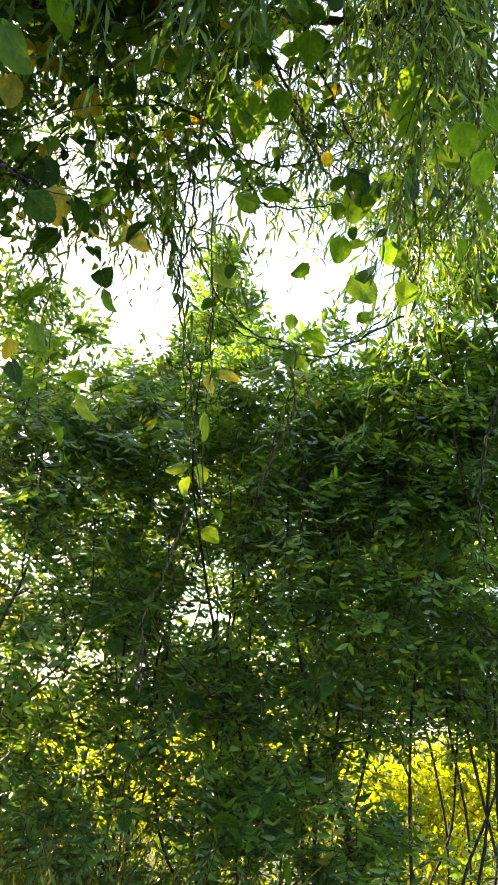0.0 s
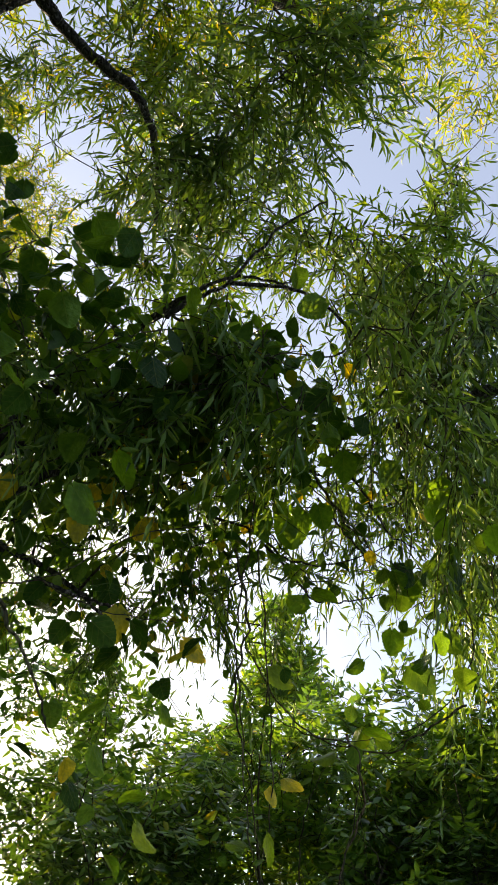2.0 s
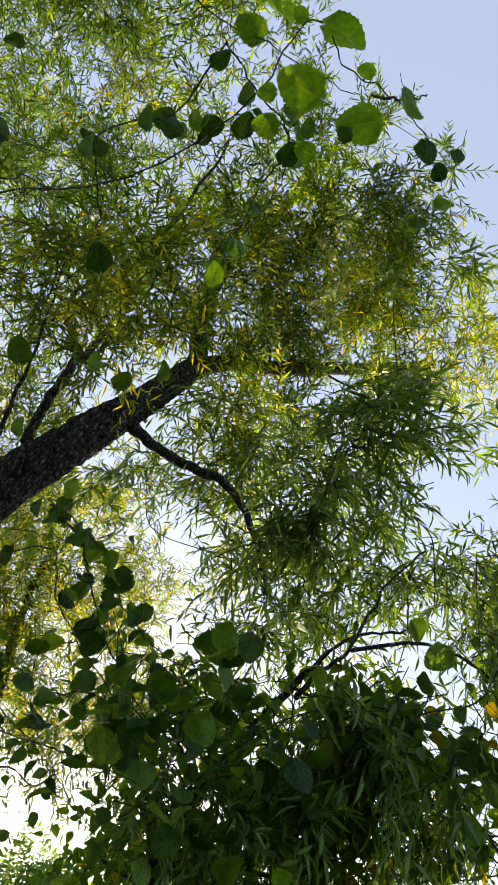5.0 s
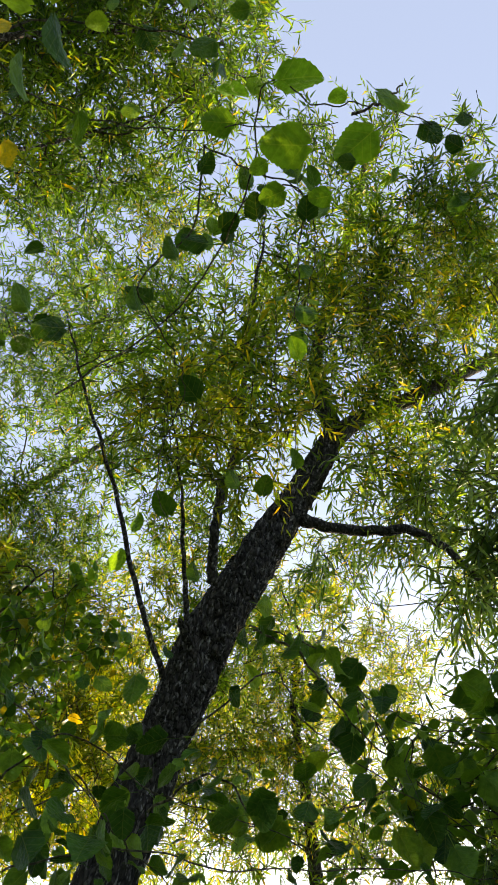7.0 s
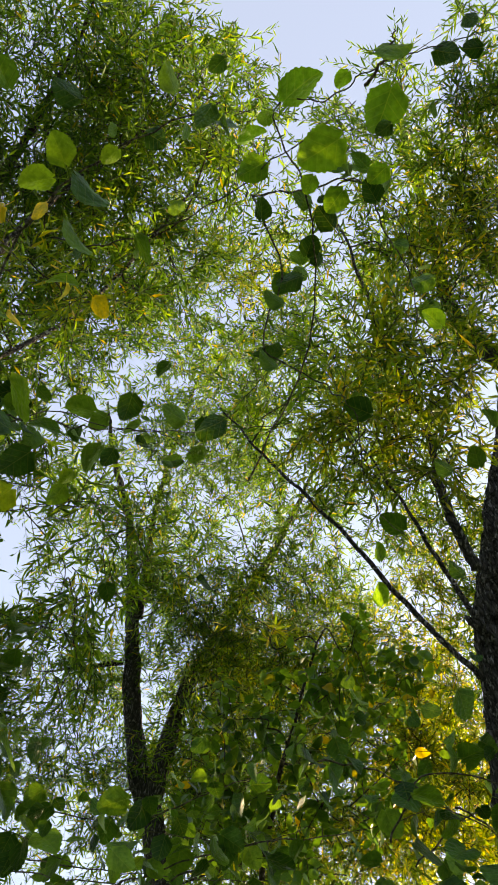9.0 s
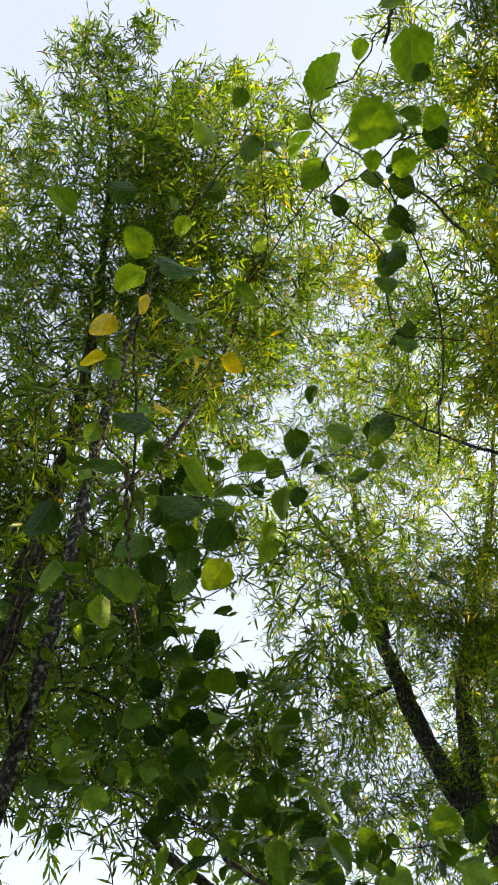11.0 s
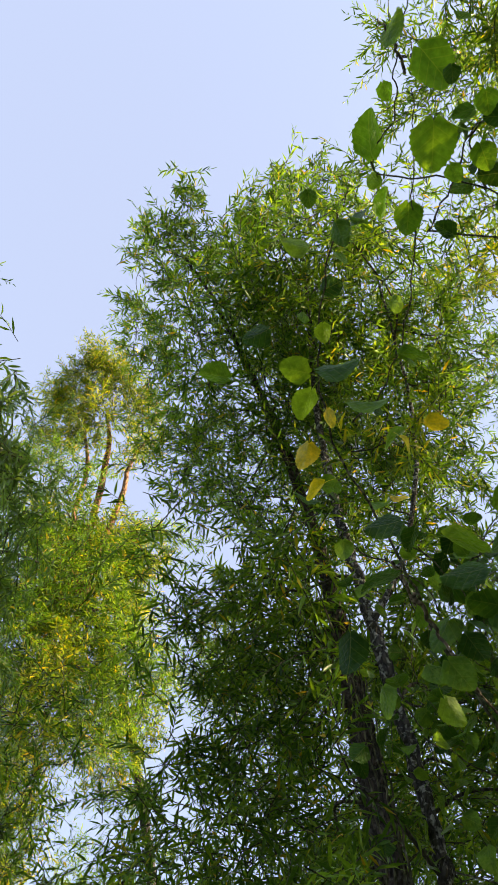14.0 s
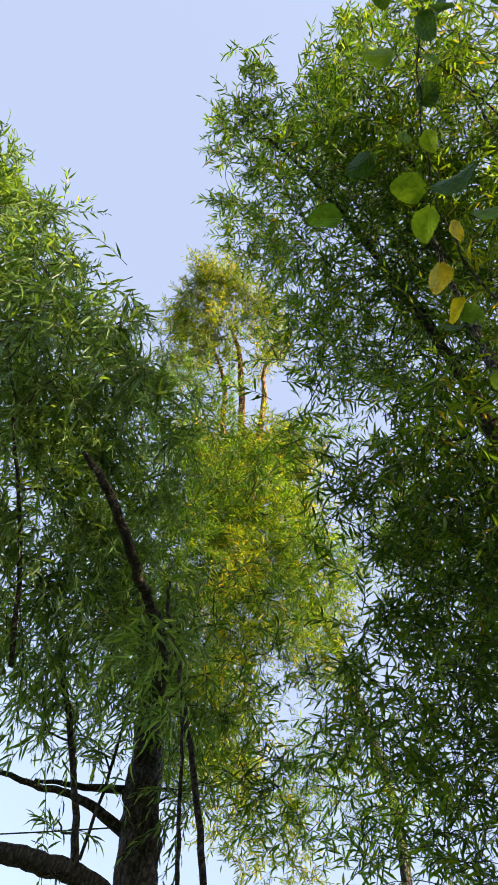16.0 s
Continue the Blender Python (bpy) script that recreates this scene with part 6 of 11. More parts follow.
bough.clumps([(-0.53, 2.54, 3.14, 0.100, 0.550)], kind='willow', up=-0.6, droop=0.9, twig=0.3, size=0.75)
bough.clumps([(-0.89, 2.09, 3.61, 0.150, 0.450), (-0.78, 2.17, 3.62, 0.226, 0.258), (-0.46, 2.29, 3.74, 0.167, 0.381), (-0.10, 2.18, 3.44, 0.211, 0.318), (-1.00, 2.16, 3.30, 0.160, 0.397), (-0.68, 2.38, 3.49, 0.163, 0.256), (-0.54, 2.25, 3.29, 0.181, 0.260), (-0.25, 2.08, 3.21, 0.146, 0.257), (-0.94, 2.44, 3.30, 0.183, 0.274), (-0.76, 2.59, 3.34, 0.186, 0.384), (-0.57, 2.63, 3.28, 0.103, 0.214), (-0.24, 2.60, 3.39, 0.179, 0.348)], kind='long', up=-0.3, droop=0.7, size=0.8)
bough.clumps([(-0.94, 2.48, 2.99, 0.135, 0.394), (-0.74, 2.38, 3.02, 0.100, 0.273), (-0.46, 2.29, 2.94, 0.100, 0.403), (-0.28, 2.42, 3.00, 0.100, 0.413)], kind='long', up=-0.3, droop=0.7, size=0.8)
bough.clumps([(-1.35, 1.64, 3.30, 0.162, 0.276), (-1.41, 2.02, 3.69, 0.220, 0.280), (-1.25, 1.98, 3.68, 0.152, 0.261), (-1.41, 1.97, 3.49, 0.189, 0.354), (-1.20, 2.06, 3.47, 0.157, 0.380), (-1.35, 1.99, 3.24, 0.131, 0.312), (-1.12, 1.89, 3.18, 0.128, 0.294), (-1.47, 2.17, 3.17, 0.203, 0.251), (-1.03, 2.05, 3.06, 0.134, 0.263), (-1.31, 2.36, 3.02, 0.146, 0.340), (-1.16, 2.54, 3.20, 0.161, 0.344)], kind='broad', up=-0.2, droop=0.6, size=0.7)
bough.clumps([(-0.51, 1.56, 3.55, 0.152, 0.900), (-0.44, 1.57, 3.42, 0.164, 1.000), (-0.59, 1.55, 3.39, 0.146, 0.900), (-0.53, 1.64, 3.32, 0.164, 1.000), (-0.85, 1.54, 3.45, 0.133, 0.600)], kind='broad', up=0, droop=0.5, size=0.95)
bough.clumps([(-0.48, 1.77, 3.79, 0.168, 0.600), (-0.67, 1.80, 3.71, 0.168, 0.600), (-0.56, 1.91, 3.62, 0.190, 0.700)], kind='long', up=-0.2, droop=0.6, size=0.9)
bough.limb([(-0.59, 1.38, 3.48, 0.0090), (-0.51, 1.36, 3.55, 0.0075), (-0.41, 1.35, 3.61, 0.0060), (-0.26, 1.25, 3.74, 0.0045), (-0.11, 1.20, 3.81, 0.0030)], name='limb', sides=6)
bough.limb([(-0.40, 1.33, 3.58, 0.0070), (-0.19, 1.38, 3.60, 0.0057), (-0.04, 1.48, 3.55, 0.0043), (0.04, 1.59, 3.48, 0.0030)], name='limb', sides=6)
bough.limb([(-1.19, 1.55, 2.87, 0.0220), (-1.09, 1.58, 2.94, 0.0180), (-0.99, 1.63, 3.00, 0.0140), (-0.86, 1.64, 3.11, 0.0100), (-0.66, 1.65, 3.23, 0.0060)], name='limb', sides=6)
bough.limb([(-0.47, 1.89, 3.11, 0.0050), (-0.33, 1.95, 3.10, 0.0043), (-0.23, 2.02, 3.05, 0.0035), (-0.09, 2.05, 3.05, 0.0027), (0.12, 2.03, 3.12, 0.0020)], name='limb', sides=6)
bough.limb([(-0.08, 1.80, 3.30, 0.0050), (0.02, 1.90, 3.22, 0.0040), (0.10, 1.98, 3.13, 0.0030), (0.19, 2.02, 3.10, 0.0020)], name='limb', sides=6)
bough.limb([(-0.88, 1.69, 2.73, 0.0080), (-0.81, 1.75, 2.73, 0.0067), (-0.74, 1.81, 2.74, 0.0055), (-0.67, 1.87, 2.73, 0.0043), (-0.62, 1.93, 2.69, 0.0030)], name='limb', sides=6)
bough.limb([(-0.13, 1.91, 3.21, 0.0050), (-0.06, 1.99, 3.16, 0.0040), (0.01, 2.05, 3.11, 0.0030), (0.10, 2.10, 3.08, 0.0020)], name='limb', sides=6)
bough.limb([(-0.31, 1.99, 3.09, 0.0050), (-0.21, 2.08, 3.03, 0.0043), (-0.14, 2.15, 2.98, 0.0035), (-0.03, 2.17, 2.99, 0.0027), (0.09, 2.17, 3.02, 0.0020)], name='limb', sides=6)
bough.done()

hedge_a = Tree("hedge_shrub", (-1.4, 4.7, 0), "dense green hedge shrub with narrow leaflets in deep shade", "shrub", TWIG, 51, "shrubs of the hedge")
hedge_a.limb([(-1.51, 4.71, -0.05, 0.010), (-1.49, 4.56, 0.36, 0.009), (-1.24, 4.47, 0.71, 0.008), (-1.33, 4.57, 1.18, 0.006), (-1.26, 4.31, 1.73, 0.003)], name='stem', sides=6, steps=5)
hedge_a.limb([(-1.35, 4.92, -0.05, 0.010), (-1.33, 4.78, 0.16, 0.009), (-1.11, 4.32, 0.67, 0.008), (-0.94, 4.24, 0.78, 0.006), (-0.83, 4.10, 1.03, 0.003)], name='stem', sides=6, steps=5)
hedge_a.limb([(-1.61, 4.87, -0.05, 0.010), (-1.40, 4.76, 0.51, 0.009), (-1.27, 4.59, 1.30, 0.008), (-0.94, 4.43, 1.80, 0.006), (-1.01, 4.47, 2.48, 0.003)], name='stem', sides=6, steps=5)
hedge_a.limb([(-1.51, 4.70, -0.05, 0.010), (-1.44, 4.37, 0.97, 0.009), (-1.30, 4.12, 1.69, 0.008), (-1.25, 4.22, 2.24, 0.006), (-1.30, 3.90, 3.27, 0.003)], name='stem', sides=6, steps=5)
hedge_a.limb([(-1.50, 4.73, -0.05, 0.010), (-1.27, 4.64, 0.47, 0.009), (-1.25, 4.63, 0.88, 0.008), (-1.00, 4.45, 1.55, 0.006), (-1.15, 4.40, 2.12, 0.003)], name='stem', sides=6, steps=5)
hedge_a.clumps([(-1.20, 4.32, 2.48, 0.226, 0.450), (-1.40, 4.28, 2.38, 0.194, 0.530), (-1.01, 4.47, 2.48, 0.198, 0.450), (-1.05, 4.36, 1.82, 0.190, 0.330), (-1.26, 4.31, 1.73, 0.190, 0.390), (-1.35, 4.04, 2.89, 0.284, 0.880)], kind='hedge', up=0.25, droop=0.3, twig=0.34, fill=1.25)
hedge_a.clumps([(-1.11, 4.19, 2.98, 0.258, 0.700), (-1.37, 4.13, 2.60, 0.253, 0.530), (-1.17, 4.35, 2.79, 0.231, 0.530), (-1.29, 4.34, 2.25, 0.258, 0.310), (-1.21, 4.31, 1.94, 0.253, 0.260), (-1.15, 4.40, 2.12, 0.194, 0.200), (-1.17, 4.24, 1.56, 0.278, 0.330), (-1.03, 4.17, 1.26, 0.272, 0.390), (-0.83, 4.10, 1.03, 0.265, 0.450), (-0.91, 3.95, 0.85, 0.259, 0.450)], kind='hedge', up=0.25, droop=0.3, twig=0.34, fill=1.25)
hedge_a.clumps([(-1.19, 3.45, 2.88, 0.113, 0.28), (-1.01, 3.47, 2.77, 0.142, 0.32), (-1.23, 3.57, 2.66, 0.114, 0.32), (-0.97, 3.49, 2.42, 0.095, 0.34), (-0.98, 3.57, 1.74, 0.136, 0.34), (-0.86, 3.89, 1.95, 0.101, 0.26), (-1.05, 3.84, 2.14, 0.121, 0.32), (-1.15, 3.47, 2.31, 0.101, 0.30)], kind='hedge', up=0.0, droop=0.45, twig=0.30, size=0.92, out=0.5, toward=(0, -0.9, 0.25))
hedge_a.done()

hedge_b = Tree("hedge_shrub", (-0.65, 5.0, 0), "dense green hedge shrub with narrow leaflets in deep shade", "shrub", TWIG, 52, "shrubs of the hedge")
hedge_b.limb([(-0.61, 4.99, -0.05, 0.010), (-0.55, 4.82, 0.36, 0.009), (-0.60, 4.71, 0.58, 0.008), (-0.57, 4.54, 0.70, 0.006), (-0.58, 4.34, 1.04, 0.003)], name='stem', sides=6, steps=5)
hedge_b.limb([(-0.41, 4.80, -0.05, 0.010), (-0.12, 4.57, 0.35, 0.009), (-0.39, 4.63, 0.83, 0.008), (-0.56, 4.66, 1.50, 0.006), (-0.68, 4.62, 1.96, 0.003)], name='stem', sides=6, steps=5)
hedge_b.limb([(-0.75, 4.79, -0.05, 0.010), (-0.66, 4.62, 0.60, 0.009), (-0.74, 4.66, 1.76, 0.008), (-0.74, 4.72, 2.64, 0.006), (-0.67, 4.52, 3.47, 0.003)], name='stem', sides=6, steps=5)
hedge_b.limb([(-0.51, 5.04, -0.05, 0.010), (-0.58, 4.96, 0.50, 0.009), (-0.61, 4.88, 0.98, 0.008), (-0.76, 4.88, 1.45, 0.006), (-0.87, 4.68, 2.07, 0.003)], name='stem', sides=6, steps=5)
hedge_b.limb([(-0.74, 5.30, -0.05, 0.010), (-0.71, 5.15, 0.50, 0.009), (-0.65, 5.03, 1.15, 0.008), (-0.54, 5.07, 1.72, 0.006), (-0.61, 4.76, 2.46, 0.003)], name='stem', sides=6, steps=5)
hedge_b.clumps([(-0.78, 4.57, 3.03, 0.310, 1.200), (-1.04, 4.56, 2.92, 0.275, 0.900), (-0.87, 4.66, 2.68, 0.310, 0.900), (-0.55, 4.68, 2.80, 0.275, 0.900), (-0.61, 4.76, 2.46, 0.275, 0.700), (-0.84, 4.64, 2.34, 0.270, 0.500), (-0.68, 4.62, 1.96, 0.297, 1.200), (-0.56, 4.72, 2.15, 0.202, 0.800), (-0.87, 4.68, 2.07, 0.236, 0.600), (-0.51, 4.57, 1.37, 0.291, 0.700)], kind='hedge', up=0.25, droop=0.3, twig=0.34, fill=1.25)
hedge_b.clumps([(-0.37, 4.58, 1.62, 0.226, 0.800), (-0.58, 4.34, 1.04, 0.278, 0.600)], kind='hedge', up=0.25, droop=0.3, twig=0.34, fill=1.25)
hedge_b.clumps([(-0.78, 3.63, 2.98, 0.139, 0.30), (-0.57, 3.45, 2.98, 0.097, 0.29), (-0.42, 3.48, 3.08, 0.098, 0.25), (-0.86, 3.76, 2.81, 0.134, 0.27), (-0.62, 3.60, 2.75, 0.142, 0.35), (-0.46, 3.76, 2.83, 0.119, 0.30), (-0.61, 3.89, 1.93, 0.101, 0.31), (-0.71, 3.70, 2.05, 0.136, 0.25), (-0.32, 3.95, 1.63, 0.141, 0.27), (-0.09, 4.05, 1.69, 0.144, 0.24), (-0.37, 3.96, 1.42, 0.098, 0.30)], kind='hedge', up=0.0, droop=0.45, twig=0.30, size=0.92, out=0.5, toward=(0, -0.9, 0.25))
hedge_b.clumps([(-1.13, 4.45, 1.10, 0.168, 0.65), (-0.96, 4.21, 0.88, 0.161, 0.72), (-0.79, 4.34, 0.71, 0.133, 0.71), (-0.53, 4.47, 0.70, 0.141, 0.64), (-0.30, 4.66, 1.11, 0.145, 0.68), (-0.26, 4.53, 0.93, 0.143, 0.52), (-0.32, 4.59, 0.68, 0.153, 0.59)], kind='hedge', up=0.25, droop=0.3, twig=0.34)
hedge_b.done()

hedge_c = Tree("hedge_shrub", (-0.05, 5.0, 0), "dense green hedge shrub with narrow leaflets in deep shade", "shrub", TWIG, 53, "shrubs of the hedge")
hedge_c.limb([(-0.20, 5.11, -0.05, 0.010), (-0.17, 4.87, 0.50, 0.009), (-0.23, 4.71, 0.94, 0.008), (-0.01, 4.78, 1.52, 0.006), (-0.05, 4.59, 1.82, 0.003)], name='stem', sides=6, steps=5)
hedge_c.limb([(0.05, 5.01, -0.05, 0.010), (0.06, 4.85, 0.98, 0.009), (-0.29, 4.55, 2.03, 0.008), (-0.50, 4.30, 2.92, 0.006), (-0.47, 4.13, 4.05, 0.003)], name='stem', sides=6, steps=5)
hedge_c.limb([(-0.02, 4.93, -0.05, 0.010), (-0.16, 4.71, 1.01, 0.009), (-0.04, 4.76, 1.80, 0.008), (-0.15, 4.41, 2.36, 0.006), (-0.06, 4.61, 2.77, 0.003)], name='stem', sides=6, steps=5)
hedge_c.limb([(-0.21, 4.84, -0.05, 0.010), (0.04, 4.48, 0.56, 0.009), (-0.12, 4.57, 1.28, 0.008), (-0.15, 4.59, 2.00, 0.006), (-0.02, 4.60, 2.43, 0.003)], name='stem', sides=6, steps=5)
hedge_c.limb([(0.10, 4.95, -0.05, 0.010), (-0.17, 5.20, 0.76, 0.009), (-0.17, 5.03, 1.46, 0.008), (-0.18, 4.67, 2.04, 0.006), (-0.22, 4.75, 2.65, 0.003)], name='stem', sides=6, steps=5)
hedge_c.clumps([(-0.34, 4.52, 3.32, 0.275, 1.300), (-0.23, 4.64, 3.01, 0.275, 1.300), (-0.06, 4.61, 2.77, 0.236, 1.000)], kind='hedge', up=0.25, droop=0.3, twig=0.34, fill=1.25)
hedge_c.clumps([(-0.22, 4.75, 2.65, 0.206, 0.700), (-0.02, 4.60, 2.43, 0.231, 0.900), (0.04, 4.55, 2.10, 0.226, 0.800), (-0.05, 4.59, 1.82, 0.194, 0.700), (-0.10, 4.50, 1.51, 0.253, 0.700), (0.13, 4.39, 1.29, 0.247, 0.600), (-0.14, 4.39, 1.15, 0.247, 0.700), (0.01, 4.27, 0.92, 0.272, 0.800)], kind='hedge', up=0.25, droop=0.3, twig=0.34, fill=1.25)
hedge_c.clumps([(-0.12, 3.44, 3.04, 0.116, 0.49), (-0.04, 3.86, 2.41, 0.130, 0.49), (0.02, 3.97, 1.94, 0.123, 0.48)], kind='hedge', up=0.0, droop=0.45, twig=0.30, size=0.92, out=0.5, toward=(0, -0.9, 0.25))
hedge_c.done()

hedge_d = Tree("hedge_shrub", (0.6, 4.9, 0), "dense green hedge shrub with narrow leaflets in deep shade", "shrub", TWIG, 54, "shrubs of the hedge")
hedge_d.limb([(0.56, 5.05, -0.05, 0.010), (0.58, 5.11, 0.50, 0.009), (0.67, 4.70, 1.56, 0.008), (0.45, 4.59, 2.31, 0.006), (0.35, 4.47, 2.85, 0.003)], name='stem', sides=6, steps=5)
hedge_d.limb([(0.55, 4.80, -0.05, 0.010), (0.61, 4.60, 0.78, 0.009), (0.47, 4.63, 1.38, 0.008), (0.58, 4.42, 2.35, 0.006), (0.45, 4.44, 3.20, 0.003)], name='stem', sides=6, steps=5)
hedge_d.limb([(0.54, 5.00, -0.05, 0.010), (0.59, 4.90, 0.35, 0.009), (0.62, 4.90, 0.90, 0.008), (0.44, 4.63, 1.41, 0.006), (0.33, 4.48, 1.76, 0.003)], name='stem', sides=6, steps=5)
hedge_d.limb([(0.42, 4.81, -0.05, 0.010), (0.44, 4.85, 0.77, 0.009), (0.28, 4.51, 1.60, 0.008), (0.09, 4.38, 2.46, 0.006), (0.05, 4.44, 3.52, 0.003)], name='stem', sides=6, steps=5)
hedge_d.limb([(0.56, 4.96, -0.05, 0.010), (0.37, 4.91, 0.82, 0.009), (0.37, 4.72, 1.75, 0.008), (0.31, 4.55, 2.45, 0.006), (0.45, 4.44, 3.20, 0.003)], name='stem', sides=6, steps=5)
hedge_d.clumps([(0.05, 4.44, 3.52, 0.149, 1.100), (0.30, 4.45, 3.48, 0.134, 1.200), (0.19, 4.47, 3.18, 0.270, 1.300), (0.45, 4.44, 3.20, 0.270, 1.300), (0.35, 4.47, 2.85, 0.297, 1.300), (0.13, 4.49, 2.83, 0.231, 1.200), (0.19, 4.48, 2.49, 0.258, 1.000), (0.45, 4.47, 2.46, 0.258, 0.900), (0.29, 4.54, 2.16, 0.258, 1.000), (0.55, 4.52, 2.10, 0.258, 0.900), (0.33, 4.48, 1.76, 0.253, 0.500), (0.52, 4.47, 1.58, 0.253, 0.350)], kind='hedge', up=0.25, droop=0.3, twig=0.34, fill=1.25)
hedge_d.clumps([(0.32, 4.38, 1.15, 0.247, 0.600), (0.54, 4.24, 0.99, 0.272, 0.600)], kind='hedge', up=0.25, droop=0.3, twig=0.34, fill=1.25)
hedge_d.clumps([(0.07, 3.52, 3.03, 0.111, 0.58), (0.26, 3.48, 2.98, 0.108, 0.50), (0.05, 3.62, 2.84, 0.140, 0.41), (0.28, 3.74, 2.85, 0.120, 0.48), (-0.03, 3.73, 2.61, 0.122, 0.55), (0.18, 3.52, 2.51, 0.101, 0.47), (0.13, 3.61, 2.29, 0.115, 0.54), (0.34, 3.83, 2.25, 0.122, 0.53), (0.07, 3.64, 2.08, 0.127, 0.52), (0.26, 3.89, 2.01, 0.146, 0.55)], kind='hedge', up=0.0, droop=0.45, twig=0.30, size=0.92, out=0.5, toward=(0, -0.9, 0.25))
hedge_d.clumps([(-0.01, 4.45, 1.29, 0.137, 0.50), (0.01, 4.54, 1.10, 0.157, 0.72), (0.20, 4.62, 1.26, 0.184, 0.49), (0.28, 4.49, 1.00, 0.165, 0.49), (0.41, 4.43, 0.85, 0.147, 0.53), (0.50, 4.57, 1.21, 0.157, 0.50), (0.61, 4.39, 1.03, 0.182, 0.57), (0.67, 4.29, 0.85, 0.127, 0.60), (0.42, 4.54, 1.43, 0.154, 0.68), (0.73, 4.45, 1.47, 0.177, 0.62)], kind='hedge', up=0.25, droop=0.3, twig=0.34)
hedge_d.done()

hedge_e = Tree("hedge_shrub", (1.35, 4.8, 0), "dense green hedge shrub with narrow leaflets in deep shade", "shrub", TWIG, 55, "shrubs of the hedge")
hedge_e.limb([(0.81, 4.76, -0.05, 0.010), (1.16, 4.66, 0.56, 0.009), (1.14, 4.46, 0.84, 0.008), (1.27, 4.34, 1.36, 0.006), (1.11, 4.46, 1.71, 0.003)], name='stem', sides=6, steps=5)
hedge_e.limb([(1.33, 4.75, -0.05, 0.010), (1.38, 4.55, 0.48, 0.009), (1.29, 4.41, 1.13, 0.008), (1.22, 4.28, 1.70, 0.006), (1.15, 4.42, 2.04, 0.003)], name='stem', sides=6, steps=5)
hedge_e.limb([(1.07, 4.66, -0.05, 0.010), (1.29, 4.70, 0.82, 0.009), (1.27, 4.52, 1.44, 0.008), (1.24, 4.58, 1.94, 0.006), (1.16, 4.29, 2.63, 0.003)], name='stem', sides=6, steps=5)
hedge_e.limb([(1.66, 4.77, -0.05, 0.010), (1.48, 4.90, 0.74, 0.009), (1.16, 4.82, 1.85, 0.008), (1.01, 4.45, 2.83, 0.006), (0.62, 4.34, 3.40, 0.003)], name='stem', sides=6, steps=5)
hedge_e.limb([(0.95, 4.91, -0.05, 0.010), (0.96, 4.78, 0.56, 0.009), (0.88, 4.66, 1.44, 0.008), (0.87, 4.49, 2.12, 0.006), (0.77, 4.32, 3.13, 0.003)], name='stem', sides=6, steps=5)
hedge_e.clumps([(0.62, 4.34, 3.40, 0.228, 1.300), (0.86, 4.24, 3.53, 0.152, 1.000), (0.77, 4.32, 3.13, 0.297, 1.300), (1.02, 4.11, 3.49, 0.231, 1.200), (1.05, 4.16, 3.10, 0.291, 1.300), (0.68, 4.45, 2.81, 0.297, 1.300), (0.97, 4.31, 2.74, 0.291, 1.200), (0.71, 4.45, 2.36, 0.291, 0.800), (1.01, 4.40, 2.35, 0.291, 0.800), (1.16, 4.29, 2.63, 0.226, 0.900), (0.85, 4.48, 2.07, 0.291, 0.900), (1.15, 4.42, 2.04, 0.258, 0.800)], kind='hedge', up=0.25, droop=0.3, twig=0.34, fill=1.25)
hedge_e.clumps([(0.82, 4.52, 1.71, 0.258, 0.350), (1.11, 4.46, 1.71, 0.258, 0.300)], kind='hedge', up=0.25, droop=0.3, twig=0.34, fill=1.25)
hedge_e.clumps([(0.47, 3.49, 3.07, 0.103, 0.54), (0.63, 3.31, 2.93, 0.136, 0.57), (0.48, 3.62, 2.78, 0.137, 0.49), (0.69, 3.44, 2.69, 0.106, 0.52), (0.41, 3.71, 2.54, 0.143, 0.46), (0.62, 3.68, 2.53, 0.134, 0.43), (0.54, 3.73, 2.21, 0.142, 0.44), (0.72, 3.55, 2.14, 0.106, 0.45), (0.44, 3.63, 1.95, 0.124, 0.57), (0.68, 3.85, 1.95, 0.148, 0.49)], kind='hedge', up=0.0, droop=0.45, twig=0.30, size=0.92, out=0.5, toward=(0, -0.9, 0.25))
hedge_e.done()

hedge_f = Tree("hedge_shrub", (1.9, 4.4, 0), "dense green hedge shrub with narrow leaflets in deep shade", "shrub", TWIG, 56, "shrubs of the hedge")
hedge_f.limb([(1.96, 4.61, -0.05, 0.010), (1.73, 4.50, 0.85, 0.009), (1.48, 4.27, 1.88, 0.008), (1.21, 4.26, 2.54, 0.006), (0.80, 3.83, 3.46, 0.003)], name='stem', sides=6, steps=5)
hedge_f.limb([(1.90, 4.27, -0.05, 0.010), (1.75, 4.30, 0.64, 0.009), (1.40, 4.21, 1.29, 0.008), (1.16, 3.99, 2.14, 0.006), (1.22, 3.85, 3.20, 0.003)], name='stem', sides=6, steps=5)
hedge_f.limb([(2.11, 4.54, -0.05, 0.010), (1.97, 4.46, 0.91, 0.009), (1.71, 4.20, 1.68, 0.008), (1.57, 4.06, 2.45, 0.006), (1.22, 3.85, 3.20, 0.003)], name='stem', sides=6, steps=5)
hedge_f.limb([(1.76, 4.37, -0.05, 0.010), (1.46, 4.35, 0.83, 0.009), (1.39, 3.98, 1.83, 0.008), (1.21, 3.76, 2.83, 0.006), (0.84, 3.56, 3.71, 0.003)], name='stem', sides=6, steps=5)
